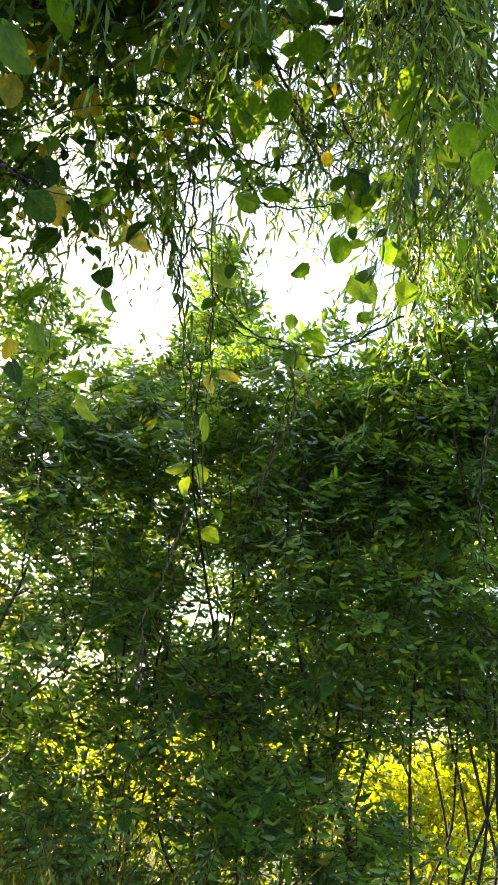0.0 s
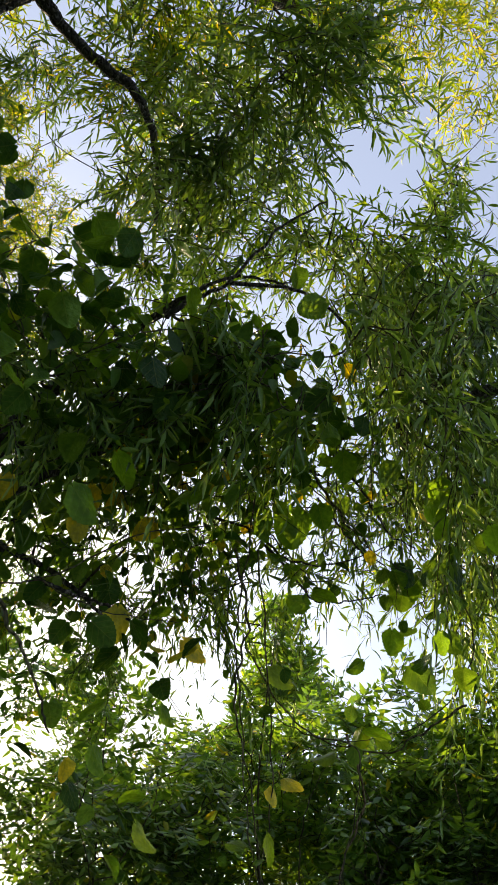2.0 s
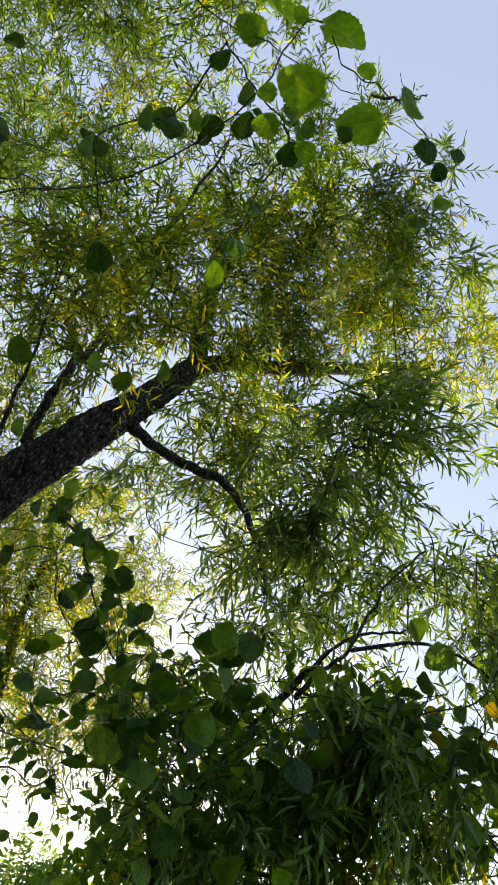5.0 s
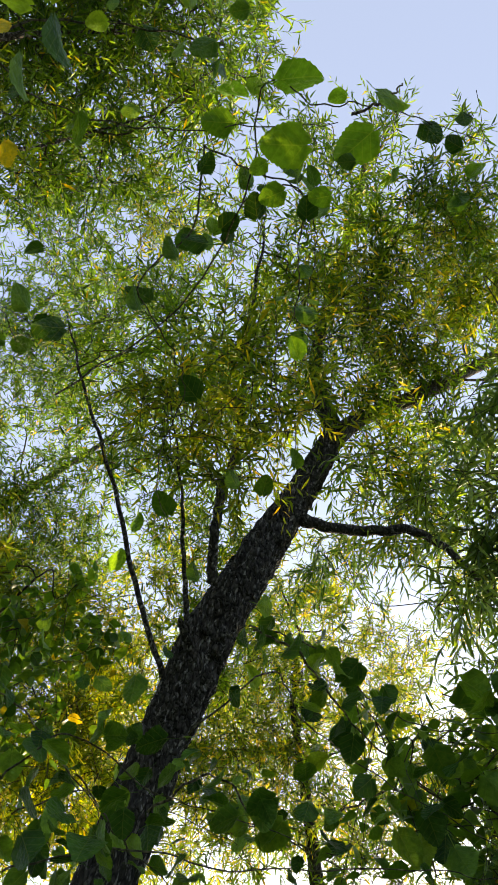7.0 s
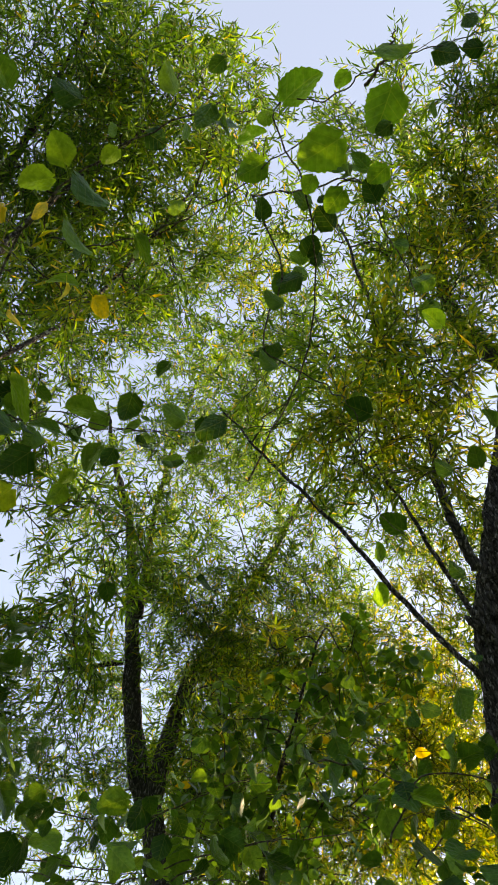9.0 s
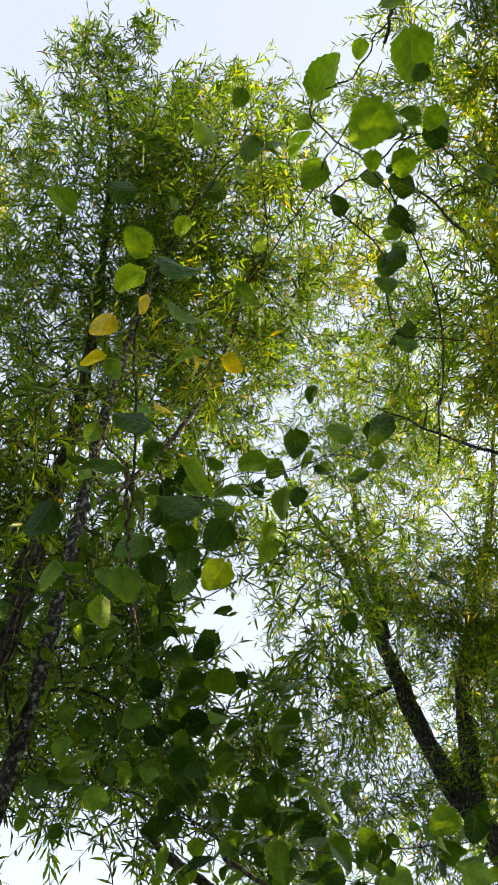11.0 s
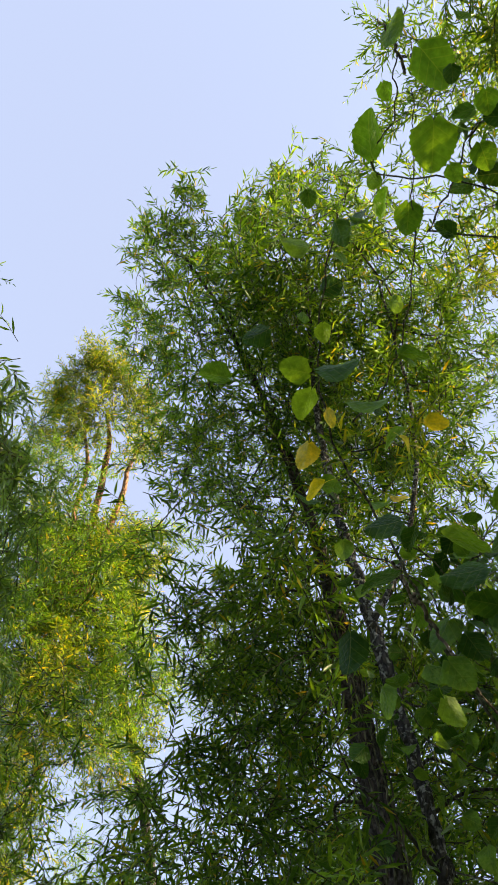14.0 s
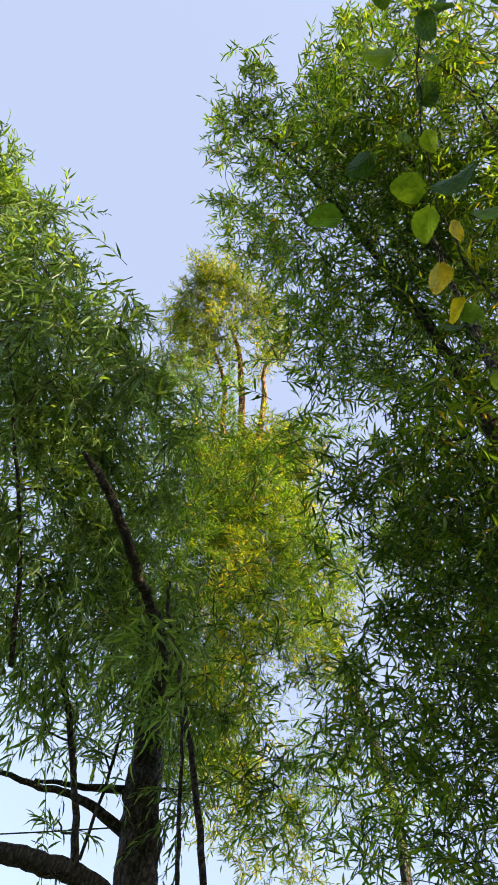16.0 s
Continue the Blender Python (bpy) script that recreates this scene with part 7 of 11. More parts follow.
hedge_f.limb([(2.34, 4.57, -0.05, 0.010), (2.00, 4.35, 0.74, 0.009), (1.58, 4.11, 1.75, 0.008), (0.99, 3.85, 2.44, 0.006), (0.71, 3.73, 3.67, 0.003)], name='stem', sides=6, steps=5)
hedge_f.clumps([(0.60, 3.88, 3.43, 0.100, 1.000), (0.71, 3.73, 3.67, 0.100, 1.000), (0.84, 3.56, 3.71, 0.181, 1.000), (0.95, 3.47, 3.80, 0.181, 0.900), (0.80, 3.83, 3.46, 0.100, 1.000), (0.96, 3.68, 3.66, 0.216, 1.000), (0.82, 3.83, 3.67, 0.121, 0.700), (1.06, 3.80, 3.41, 0.216, 1.100), (1.22, 3.85, 3.20, 0.309, 1.100), (1.34, 4.02, 2.65, 0.309, 1.000), (1.36, 4.14, 2.09, 0.309, 0.800), (1.35, 4.19, 1.55, 0.309, 0.500)], kind='hedge', up=0.25, droop=0.3, twig=0.34, fill=1.25)
hedge_f.clumps([(0.83, 3.31, 2.87, 0.117, 0.51), (0.95, 3.64, 2.72, 0.134, 0.54), (0.86, 3.68, 2.50, 0.136, 0.42), (0.96, 3.75, 2.26, 0.132, 0.43), (0.86, 3.69, 1.93, 0.117, 0.45)], kind='hedge', up=0.0, droop=0.45, twig=0.30, size=0.92, out=0.5, toward=(0, -0.9, 0.25))
hedge_f.done()

hedge_g = Tree("hedge_shrub", (-1.9, 6.0, 0), "dense green hedge shrub with narrow leaflets in deep shade", "shrub", TWIG, 57, "shrubs of the hedge")
hedge_g.limb([(-1.82, 6.19, -0.05, 0.010), (-1.58, 5.91, 0.76, 0.009), (-1.50, 5.80, 1.74, 0.008), (-1.62, 5.55, 2.63, 0.006), (-1.50, 5.38, 3.45, 0.003)], name='stem', sides=6, steps=5)
hedge_g.limb([(-1.81, 6.09, -0.05, 0.010), (-1.88, 5.97, 0.24, 0.009), (-1.81, 5.94, 0.81, 0.008), (-1.67, 5.92, 1.18, 0.006), (-1.55, 5.72, 1.34, 0.003)], name='stem', sides=6, steps=5)
hedge_g.limb([(-1.94, 6.08, -0.05, 0.010), (-1.59, 5.99, 0.17, 0.009), (-1.35, 5.50, 0.09, 0.008), (-1.12, 5.36, 0.40, 0.006), (-0.88, 5.04, 0.64, 0.003)], name='stem', sides=6, steps=5)
hedge_g.limb([(-1.93, 5.74, -0.05, 0.010), (-1.81, 5.66, 0.37, 0.009), (-1.77, 5.74, 0.88, 0.008), (-1.93, 5.83, 1.19, 0.006), (-1.91, 5.85, 1.67, 0.003)], name='stem', sides=6, steps=5)
hedge_g.limb([(-1.83, 6.03, -0.05, 0.010), (-1.76, 5.97, 0.60, 0.009), (-1.72, 5.61, 1.21, 0.008), (-1.80, 5.47, 1.88, 0.006), (-1.67, 5.41, 2.51, 0.003)], name='stem', sides=6, steps=5)
hedge_g.limb([(-1.95, 5.91, -0.05, 0.010), (-1.94, 5.82, 0.40, 0.009), (-1.67, 5.75, 0.97, 0.008), (-1.81, 5.67, 1.20, 0.006), (-1.51, 5.72, 1.69, 0.003)], name='stem', sides=6, steps=5)
hedge_g.limb([(-1.78, 6.16, -0.05, 0.010), (-1.98, 5.89, 0.34, 0.009), (-2.00, 5.83, 0.60, 0.008), (-2.00, 5.70, 0.87, 0.006), (-1.86, 5.50, 1.36, 0.003)], name='stem', sides=6, steps=5)
hedge_g.clumps([(-2.03, 5.18, 3.22, 0.296, 0.461), (-1.83, 5.15, 3.40, 0.287, 0.475), (-1.50, 5.38, 3.45, 0.378, 0.683), (-2.11, 5.20, 2.95, 0.317, 0.752), (-1.98, 5.39, 3.21, 0.333, 0.498), (-1.49, 5.14, 3.22, 0.345, 0.741), (-1.84, 5.54, 2.72, 0.351, 0.484), (-1.62, 5.29, 2.76, 0.288, 0.708), (-1.30, 5.62, 3.00, 0.276, 0.460), (-2.05, 5.48, 2.56, 0.366, 0.483), (-1.67, 5.41, 2.51, 0.330, 0.480), (-1.44, 5.59, 2.55, 0.272, 0.725)], kind='hedge', up=0.25, droop=0.3, twig=0.34, fill=1.25)
hedge_g.clumps([(-2.20, 5.61, 2.30, 0.296, 0.743), (-1.70, 5.76, 2.17, 0.268, 0.687), (-1.37, 5.40, 2.22, 0.270, 0.751), (-1.80, 5.34, 1.95, 0.283, 0.588), (-1.49, 5.82, 1.96, 0.370, 0.397), (-1.21, 5.44, 2.10, 0.359, 0.558), (-1.91, 5.85, 1.67, 0.304, 0.701), (-1.51, 5.72, 1.69, 0.259, 0.595), (-1.86, 5.50, 1.36, 0.380, 0.503), (-1.55, 5.72, 1.34, 0.309, 0.538), (-1.69, 4.98, 1.31, 0.232, 0.678), (-1.33, 5.37, 1.29, 0.331, 0.410)], kind='hedge', up=0.25, droop=0.3, twig=0.34, fill=1.25)
hedge_g.clumps([(-0.98, 5.60, 1.42, 0.342, 0.700), (-1.38, 4.86, 1.07, 0.311, 0.524), (-1.13, 5.15, 1.08, 0.215, 0.600), (-1.47, 5.27, 0.61, 0.322, 0.696), (-1.21, 5.38, 0.84, 0.272, 0.560), (-1.50, 5.36, 0.48, 0.250, 0.594), (-1.26, 5.56, 0.41, 0.347, 0.667), (-0.88, 5.04, 0.64, 0.280, 0.711)], kind='hedge', up=0.25, droop=0.3, twig=0.34, fill=1.25)
hedge_g.clumps([(-2.25, 5.73, 4.22, 0.221, 0.74), (-1.95, 5.85, 4.18, 0.140, 0.74), (-2.17, 5.49, 4.41, 0.182, 0.40), (-2.01, 5.79, 3.90, 0.237, 0.81), (-2.19, 6.00, 4.08, 0.301, 0.80), (-1.95, 6.15, 4.29, 0.140, 0.80)], kind='hedge', up=0.35, droop=0.3, twig=0.40, size=1.3, fill=1.1)
hedge_g.clumps([(-2.53, 5.45, 4.22, 0.239, 0.68), (-2.29, 5.46, 4.29, 0.244, 0.75), (-2.01, 5.41, 4.33, 0.219, 0.75), (-1.76, 5.56, 4.28, 0.231, 0.92), (-1.51, 5.60, 4.08, 0.202, 0.83), (-2.42, 5.61, 3.99, 0.253, 0.66), (-2.08, 5.64, 4.02, 0.184, 0.73), (-1.72, 5.71, 3.94, 0.235, 0.70)], kind='hedge', up=0.4, droop=0.3, twig=0.36, size=1.25)
hedge_g.done()

hedge_h = Tree("hedge_shrub", (-0.8, 6.0, 0), "dense green hedge shrub with narrow leaflets in deep shade", "shrub", TWIG, 58, "shrubs of the hedge")
hedge_h.limb([(-0.78, 5.75, -0.05, 0.010), (-0.95, 5.72, 0.44, 0.009), (-1.06, 5.74, 1.00, 0.008), (-0.96, 5.84, 1.51, 0.006), (-1.00, 5.92, 2.10, 0.003)], name='stem', sides=6, steps=5)
hedge_h.limb([(-0.94, 5.91, -0.05, 0.010), (-0.83, 5.89, 0.76, 0.009), (-0.63, 5.85, 1.34, 0.008), (-0.46, 5.88, 2.09, 0.006), (-0.31, 5.85, 2.96, 0.003)], name='stem', sides=6, steps=5)
hedge_h.limb([(-0.86, 6.26, -0.05, 0.010), (-0.79, 5.98, 0.08, 0.009), (-0.66, 5.56, 0.34, 0.008), (-0.51, 5.45, 0.50, 0.006), (-0.33, 5.19, 0.63, 0.003)], name='stem', sides=6, steps=5)
hedge_h.limb([(-0.95, 5.80, -0.05, 0.010), (-0.64, 5.77, 0.75, 0.009), (-0.63, 5.36, 1.78, 0.008), (-0.43, 5.34, 2.65, 0.006), (-0.53, 5.29, 3.65, 0.003)], name='stem', sides=6, steps=5)
hedge_h.limb([(-1.27, 5.98, -0.05, 0.010), (-0.94, 5.90, 0.44, 0.009), (-1.08, 6.09, 0.78, 0.008), (-0.77, 6.17, 1.27, 0.006), (-0.63, 5.96, 1.79, 0.003)], name='stem', sides=6, steps=5)
hedge_h.limb([(-1.03, 6.11, -0.05, 0.010), (-0.73, 5.99, 0.49, 0.009), (-0.45, 5.84, 0.89, 0.008), (-0.27, 5.69, 1.32, 0.006), (-0.31, 5.65, 1.64, 0.003)], name='stem', sides=6, steps=5)
hedge_h.limb([(-0.78, 5.93, -0.05, 0.010), (-0.79, 5.87, 0.55, 0.009), (-1.04, 5.88, 1.39, 0.008), (-1.08, 5.99, 1.93, 0.006), (-1.16, 5.88, 2.61, 0.003)], name='stem', sides=6, steps=5)
hedge_h.clumps([(-1.28, 5.50, 3.77, 0.175, 0.594), (-0.85, 5.67, 3.69, 0.341, 0.828), (-0.53, 5.29, 3.65, 0.304, 0.843), (-1.07, 5.53, 3.25, 0.280, 0.515), (-0.66, 5.71, 3.51, 0.282, 0.602), (-0.46, 5.50, 3.30, 0.303, 0.592), (-1.14, 5.72, 3.04, 0.385, 0.543), (-0.94, 5.63, 3.00, 0.281, 0.792), (-0.31, 5.85, 2.96, 0.380, 1.023), (-1.16, 5.88, 2.61, 0.399, 0.553), (-0.65, 5.51, 2.48, 0.341, 0.995), (-0.24, 5.81, 2.64, 0.280, 1.068)], kind='hedge', up=0.25, droop=0.3, twig=0.34, fill=1.25)
hedge_h.clumps([(-1.09, 5.99, 2.39, 0.281, 1.066), (-0.76, 5.93, 2.48, 0.307, 0.699), (-1.00, 5.92, 2.10, 0.385, 0.792), (-0.74, 5.70, 2.04, 0.289, 1.096), (-0.94, 6.00, 1.83, 0.303, 0.705), (-0.63, 5.96, 1.79, 0.278, 0.754), (-0.24, 5.87, 1.78, 0.394, 0.700), (-0.49, 5.80, 1.57, 0.263, 1.080), (-0.31, 5.65, 1.64, 0.310, 0.740), (-0.73, 5.55, 1.53, 0.300, 0.709), (-0.26, 5.68, 1.54, 0.244, 0.531), (-0.77, 4.99, 1.20, 0.290, 0.411)], kind='hedge', up=0.25, droop=0.3, twig=0.34, fill=1.25)
hedge_h.clumps([(-0.11, 5.04, 1.10, 0.212, 0.490), (0.04, 5.77, 0.87, 0.331, 0.699), (-0.55, 5.34, 0.44, 0.276, 0.563), (-0.33, 5.19, 0.63, 0.227, 0.692)], kind='hedge', up=0.25, droop=0.3, twig=0.34, fill=1.25)
hedge_h.clumps([(-1.44, 6.82, 4.21, 0.290, 1.20), (-1.01, 6.78, 4.48, 0.244, 1.20)], kind='hedge', up=0.35, droop=0.3, twig=0.40, size=1.3, fill=1.1)
hedge_h.done()

hedge_i = Tree("hedge_shrub", (0.3, 6.0, 0), "dense green hedge shrub with narrow leaflets in deep shade", "shrub", TWIG, 59, "shrubs of the hedge")
hedge_i.limb([(0.59, 6.23, -0.05, 0.010), (0.57, 5.98, 0.37, 0.009), (0.50, 5.53, 0.67, 0.008), (0.45, 5.18, 1.32, 0.006), (0.41, 5.05, 1.53, 0.003)], name='stem', sides=6, steps=5)
hedge_i.limb([(0.50, 6.00, -0.05, 0.010), (0.18, 6.20, 0.46, 0.009), (0.09, 6.09, 0.85, 0.008), (-0.12, 6.08, 1.27, 0.006), (-0.16, 5.86, 1.88, 0.003)], name='stem', sides=6, steps=5)
hedge_i.limb([(0.20, 5.83, -0.05, 0.010), (0.36, 5.98, 0.28, 0.009), (0.44, 6.01, 0.92, 0.008), (0.55, 6.01, 1.42, 0.006), (0.40, 6.12, 1.66, 0.003)], name='stem', sides=6, steps=5)
hedge_i.limb([(0.42, 5.97, -0.05, 0.010), (0.39, 5.92, 0.16, 0.009), (0.35, 5.51, 0.68, 0.008), (0.35, 5.21, 1.04, 0.006), (0.41, 5.05, 1.53, 0.003)], name='stem', sides=6, steps=5)
hedge_i.limb([(0.27, 6.10, -0.05, 0.010), (0.31, 5.57, 0.36, 0.009), (0.29, 5.29, 0.63, 0.008), (0.26, 4.98, 1.15, 0.006), (0.41, 5.05, 1.53, 0.003)], name='stem', sides=6, steps=5)
hedge_i.limb([(0.20, 6.17, -0.05, 0.010), (0.42, 6.18, 0.37, 0.009), (0.53, 6.15, 0.78, 0.008), (0.70, 5.85, 1.21, 0.006), (0.70, 5.70, 1.63, 0.003)], name='stem', sides=6, steps=5)
hedge_i.limb([(0.28, 5.90, -0.05, 0.010), (0.04, 5.89, 0.39, 0.009), (0.17, 5.76, 0.77, 0.008), (0.07, 5.74, 1.15, 0.006), (0.01, 5.63, 1.54, 0.003)], name='stem', sides=6, steps=5)
hedge_i.clumps([(-0.06, 5.33, 3.49, 0.295, 0.605), (0.15, 5.65, 3.91, 0.276, 0.764), (0.60, 5.60, 3.75, 0.334, 0.571), (-0.29, 5.42, 3.24, 0.291, 0.583), (0.17, 5.39, 3.41, 0.337, 0.547), (0.54, 5.71, 3.44, 0.402, 1.099), (-0.21, 5.64, 3.21, 0.272, 1.053), (0.12, 5.53, 3.13, 0.271, 0.651), (0.52, 5.79, 3.06, 0.349, 0.963), (-0.19, 5.73, 2.98, 0.283, 0.727), (0.29, 5.61, 2.78, 0.352, 0.546), (0.72, 5.70, 2.83, 0.262, 1.073)], kind='hedge', up=0.25, droop=0.3, twig=0.34, fill=1.25)
hedge_i.clumps([(-0.14, 5.89, 2.44, 0.349, 0.749), (0.21, 5.79, 2.59, 0.288, 0.739), (0.56, 5.69, 2.51, 0.246, 0.898), (-0.12, 5.63, 2.07, 0.249, 0.550), (0.36, 6.06, 2.15, 0.260, 0.815), (0.77, 6.02, 2.27, 0.319, 0.724), (-0.16, 5.86, 1.88, 0.326, 0.878), (0.35, 5.75, 1.99, 0.390, 0.639), (0.67, 6.03, 1.94, 0.410, 0.977), (0.01, 5.63, 1.54, 0.328, 0.780), (0.40, 6.12, 1.66, 0.298, 0.800), (0.70, 5.70, 1.63, 0.355, 0.622)], kind='hedge', up=0.25, droop=0.3, twig=0.34, fill=1.25)
hedge_i.clumps([(0.02, 5.79, 1.44, 0.268, 0.477), (0.41, 5.05, 1.53, 0.212, 0.392), (0.04, 5.75, 1.22, 0.327, 0.603), (0.42, 5.17, 1.27, 0.299, 0.420), (0.06, 5.22, 0.93, 0.330, 0.512), (0.50, 5.52, 1.01, 0.290, 0.572), (0.10, 4.99, 0.68, 0.234, 0.388), (0.50, 5.15, 0.72, 0.252, 0.440)], kind='hedge', up=0.25, droop=0.3, twig=0.34, fill=1.25)
hedge_i.clumps([(-0.70, 6.20, 5.35, 0.174, 1.10), (-0.66, 6.30, 5.19, 0.209, 1.20), (-0.75, 6.42, 4.96, 0.140, 1.20), (-0.48, 6.45, 4.95, 0.228, 1.20), (-0.95, 6.63, 4.83, 0.140, 1.00), (-0.21, 6.55, 4.75, 0.140, 1.10), (-0.66, 6.50, 5.12, 0.172, 0.90), (-0.68, 6.69, 4.76, 0.295, 1.20), (-0.41, 6.75, 4.71, 0.295, 1.10)], kind='hedge', up=0.35, droop=0.3, twig=0.40, size=1.3, fill=1.1)
hedge_i.clumps([(-0.65, 5.82, 5.03, 0.170, 1.03), (-0.60, 5.91, 4.82, 0.146, 1.07), (-0.73, 6.00, 4.66, 0.195, 0.77), (-0.44, 5.90, 4.62, 0.162, 1.05), (-0.85, 6.05, 4.42, 0.196, 0.88), (-0.30, 5.92, 4.40, 0.173, 0.74), (-0.58, 6.13, 4.48, 0.184, 0.99)], kind='hedge', up=0.4, droop=0.3, twig=0.36, size=1.25)
hedge_i.clumps([(0.04, 4.73, 3.79, 0.129, 0.65), (0.26, 4.75, 3.88, 0.165, 0.71), (0.46, 4.67, 3.94, 0.144, 0.77), (-0.09, 4.70, 3.70, 0.184, 0.93)], kind='hedge', up=0.4, droop=0.3, twig=0.36, size=1.25)
hedge_i.done()

hedge_j = Tree("hedge_shrub", (1.7, 6.0, 0), "dense green hedge shrub with narrow leaflets in deep shade", "shrub", TWIG, 60, "shrubs of the hedge")
hedge_j.limb([(1.63, 6.10, -0.05, 0.010), (1.53, 5.85, 0.88, 0.009), (1.25, 5.50, 1.76, 0.008), (1.32, 5.52, 2.52, 0.006), (1.16, 5.20, 3.31, 0.003)], name='stem', sides=6, steps=5)
hedge_j.limb([(1.85, 6.04, -0.05, 0.010), (1.85, 5.98, 0.62, 0.009), (1.78, 5.92, 1.28, 0.008), (1.62, 5.87, 1.82, 0.006), (1.29, 5.64, 2.73, 0.003)], name='stem', sides=6, steps=5)
hedge_j.limb([(1.47, 6.16, -0.05, 0.010), (1.47, 6.15, 0.73, 0.009), (1.28, 6.03, 1.43, 0.008), (0.91, 5.76, 2.32, 0.006), (0.74, 5.54, 3.10, 0.003)], name='stem', sides=6, steps=5)
hedge_j.limb([(1.70, 5.94, -0.05, 0.010), (1.71, 5.84, 0.72, 0.009), (1.67, 5.53, 1.31, 0.008), (1.51, 5.29, 1.83, 0.006), (1.45, 5.44, 2.26, 0.003)], name='stem', sides=6, steps=5)
hedge_j.limb([(1.87, 5.93, -0.05, 0.010), (1.97, 5.63, 0.70, 0.009), (1.54, 5.39, 1.55, 0.008), (1.33, 5.19, 2.54, 0.006), (1.16, 5.20, 3.31, 0.003)], name='stem', sides=6, steps=5)
hedge_j.limb([(1.40, 6.01, -0.05, 0.010), (1.28, 5.92, 0.48, 0.009), (1.38, 5.73, 0.95, 0.008), (1.36, 5.55, 1.76, 0.006), (1.45, 5.44, 2.26, 0.003)], name='stem', sides=6, steps=5)
hedge_j.limb([(1.53, 6.09, -0.05, 0.010), (1.19, 5.95, 0.64, 0.009), (1.15, 6.04, 1.20, 0.008), (0.87, 5.89, 1.57, 0.006), (0.86, 5.70, 2.03, 0.003)], name='stem', sides=6, steps=5)
hedge_j.clumps([(0.68, 5.61, 3.79, 0.411, 0.838), (1.11, 5.25, 3.62, 0.301, 0.914), (1.41, 5.31, 3.76, 0.369, 0.851), (1.60, 4.97, 3.64, 0.300, 0.685), (0.77, 5.69, 3.65, 0.414, 1.095), (1.16, 5.20, 3.31, 0.320, 0.550), (1.45, 5.45, 3.50, 0.284, 0.556), (0.74, 5.54, 3.10, 0.390, 1.049), (1.00, 5.62, 3.18, 0.402, 0.823), (1.52, 5.34, 3.13, 0.324, 0.983), (0.81, 5.51, 2.96, 0.256, 0.617), (1.29, 5.64, 2.73, 0.314, 0.720)], kind='hedge', up=0.25, droop=0.3, twig=0.34, fill=1.25)
hedge_j.clumps([(1.59, 5.75, 3.03, 0.377, 0.628), (0.99, 5.70, 2.69, 0.295, 0.682), (1.18, 5.81, 2.59, 0.259, 0.649), (1.52, 5.87, 2.68, 0.349, 0.995), (1.01, 5.94, 2.30, 0.344, 1.092), (1.08, 5.49, 2.37, 0.253, 1.089), (1.45, 5.44, 2.26, 0.352, 0.711), (2.02, 5.63, 2.44, 0.332, 0.650), (0.86, 5.70, 2.03, 0.267, 0.527), (1.06, 5.81, 1.96, 0.381, 0.985), (1.49, 5.96, 2.00, 0.323, 1.001), (1.72, 5.37, 1.99, 0.334, 0.707)], kind='hedge', up=0.25, droop=0.3, twig=0.34, fill=1.25)
hedge_j.clumps([(0.88, 6.10, 1.69, 0.352, 0.761), (1.25, 5.63, 1.83, 0.320, 1.075), (1.48, 5.66, 1.77, 0.333, 1.078), (1.89, 5.74, 1.90, 0.277, 0.753), (0.91, 5.43, 1.69, 0.301, 0.470), (1.33, 5.20, 1.67, 0.273, 0.494), (1.53, 5.11, 1.67, 0.275, 0.422), (1.86, 5.46, 1.39, 0.334, 0.370), (0.82, 5.01, 0.88, 0.282, 0.667), (1.60, 4.99, 0.81, 0.278, 0.399)], kind='hedge', up=0.25, droop=0.3, twig=0.34, fill=1.25)
hedge_j.done()

shade_side_0 = Tree("hedge_shrub", (-3.1, 4.42, 0), "tall shrub added beside the leaning willow to shade the vines", "shrub", TWIG, 80, "shrubs of the hedge")
shade_side_0.limb([(-3.17, 4.35, -0.05, 0.010), (-3.22, 4.13, 1.14, 0.009), (-3.34, 4.10, 2.53, 0.008), (-3.26, 4.13, 3.60, 0.006), (-3.21, 4.13, 4.50, 0.003)], name='stem', sides=6, steps=5)
shade_side_0.limb([(-3.02, 4.34, -0.05, 0.010), (-3.37, 4.30, 0.86, 0.009), (-3.30, 4.37, 1.50, 0.008), (-3.57, 4.36, 2.38, 0.006), (-3.80, 4.52, 3.27, 0.003)], name='stem', sides=6, steps=5)
shade_side_0.limb([(-2.79, 4.67, -0.05, 0.010), (-2.84, 4.63, 0.60, 0.009), (-3.05, 4.47, 1.19, 0.008), (-3.14, 4.18, 1.90, 0.006), (-3.20, 4.06, 2.54, 0.003)], name='stem', sides=6, steps=5)
shade_side_0.limb([(-3.24, 4.39, -0.05, 0.010), (-2.95, 4.45, -0.02, 0.009), (-2.85, 4.49, 0.24, 0.008), (-2.61, 4.64, 0.49, 0.006), (-2.53, 4.52, 0.74, 0.003)], name='stem', sides=6, steps=5)
shade_side_0.limb([(-2.84, 4.40, -0.05, 0.010), (-2.79, 4.27, 0.89, 0.009), (-3.04, 4.27, 1.86, 0.008), (-2.81, 4.40, 2.94, 0.006), (-3.18, 4.33, 4.00, 0.003)], name='stem', sides=6, steps=5)
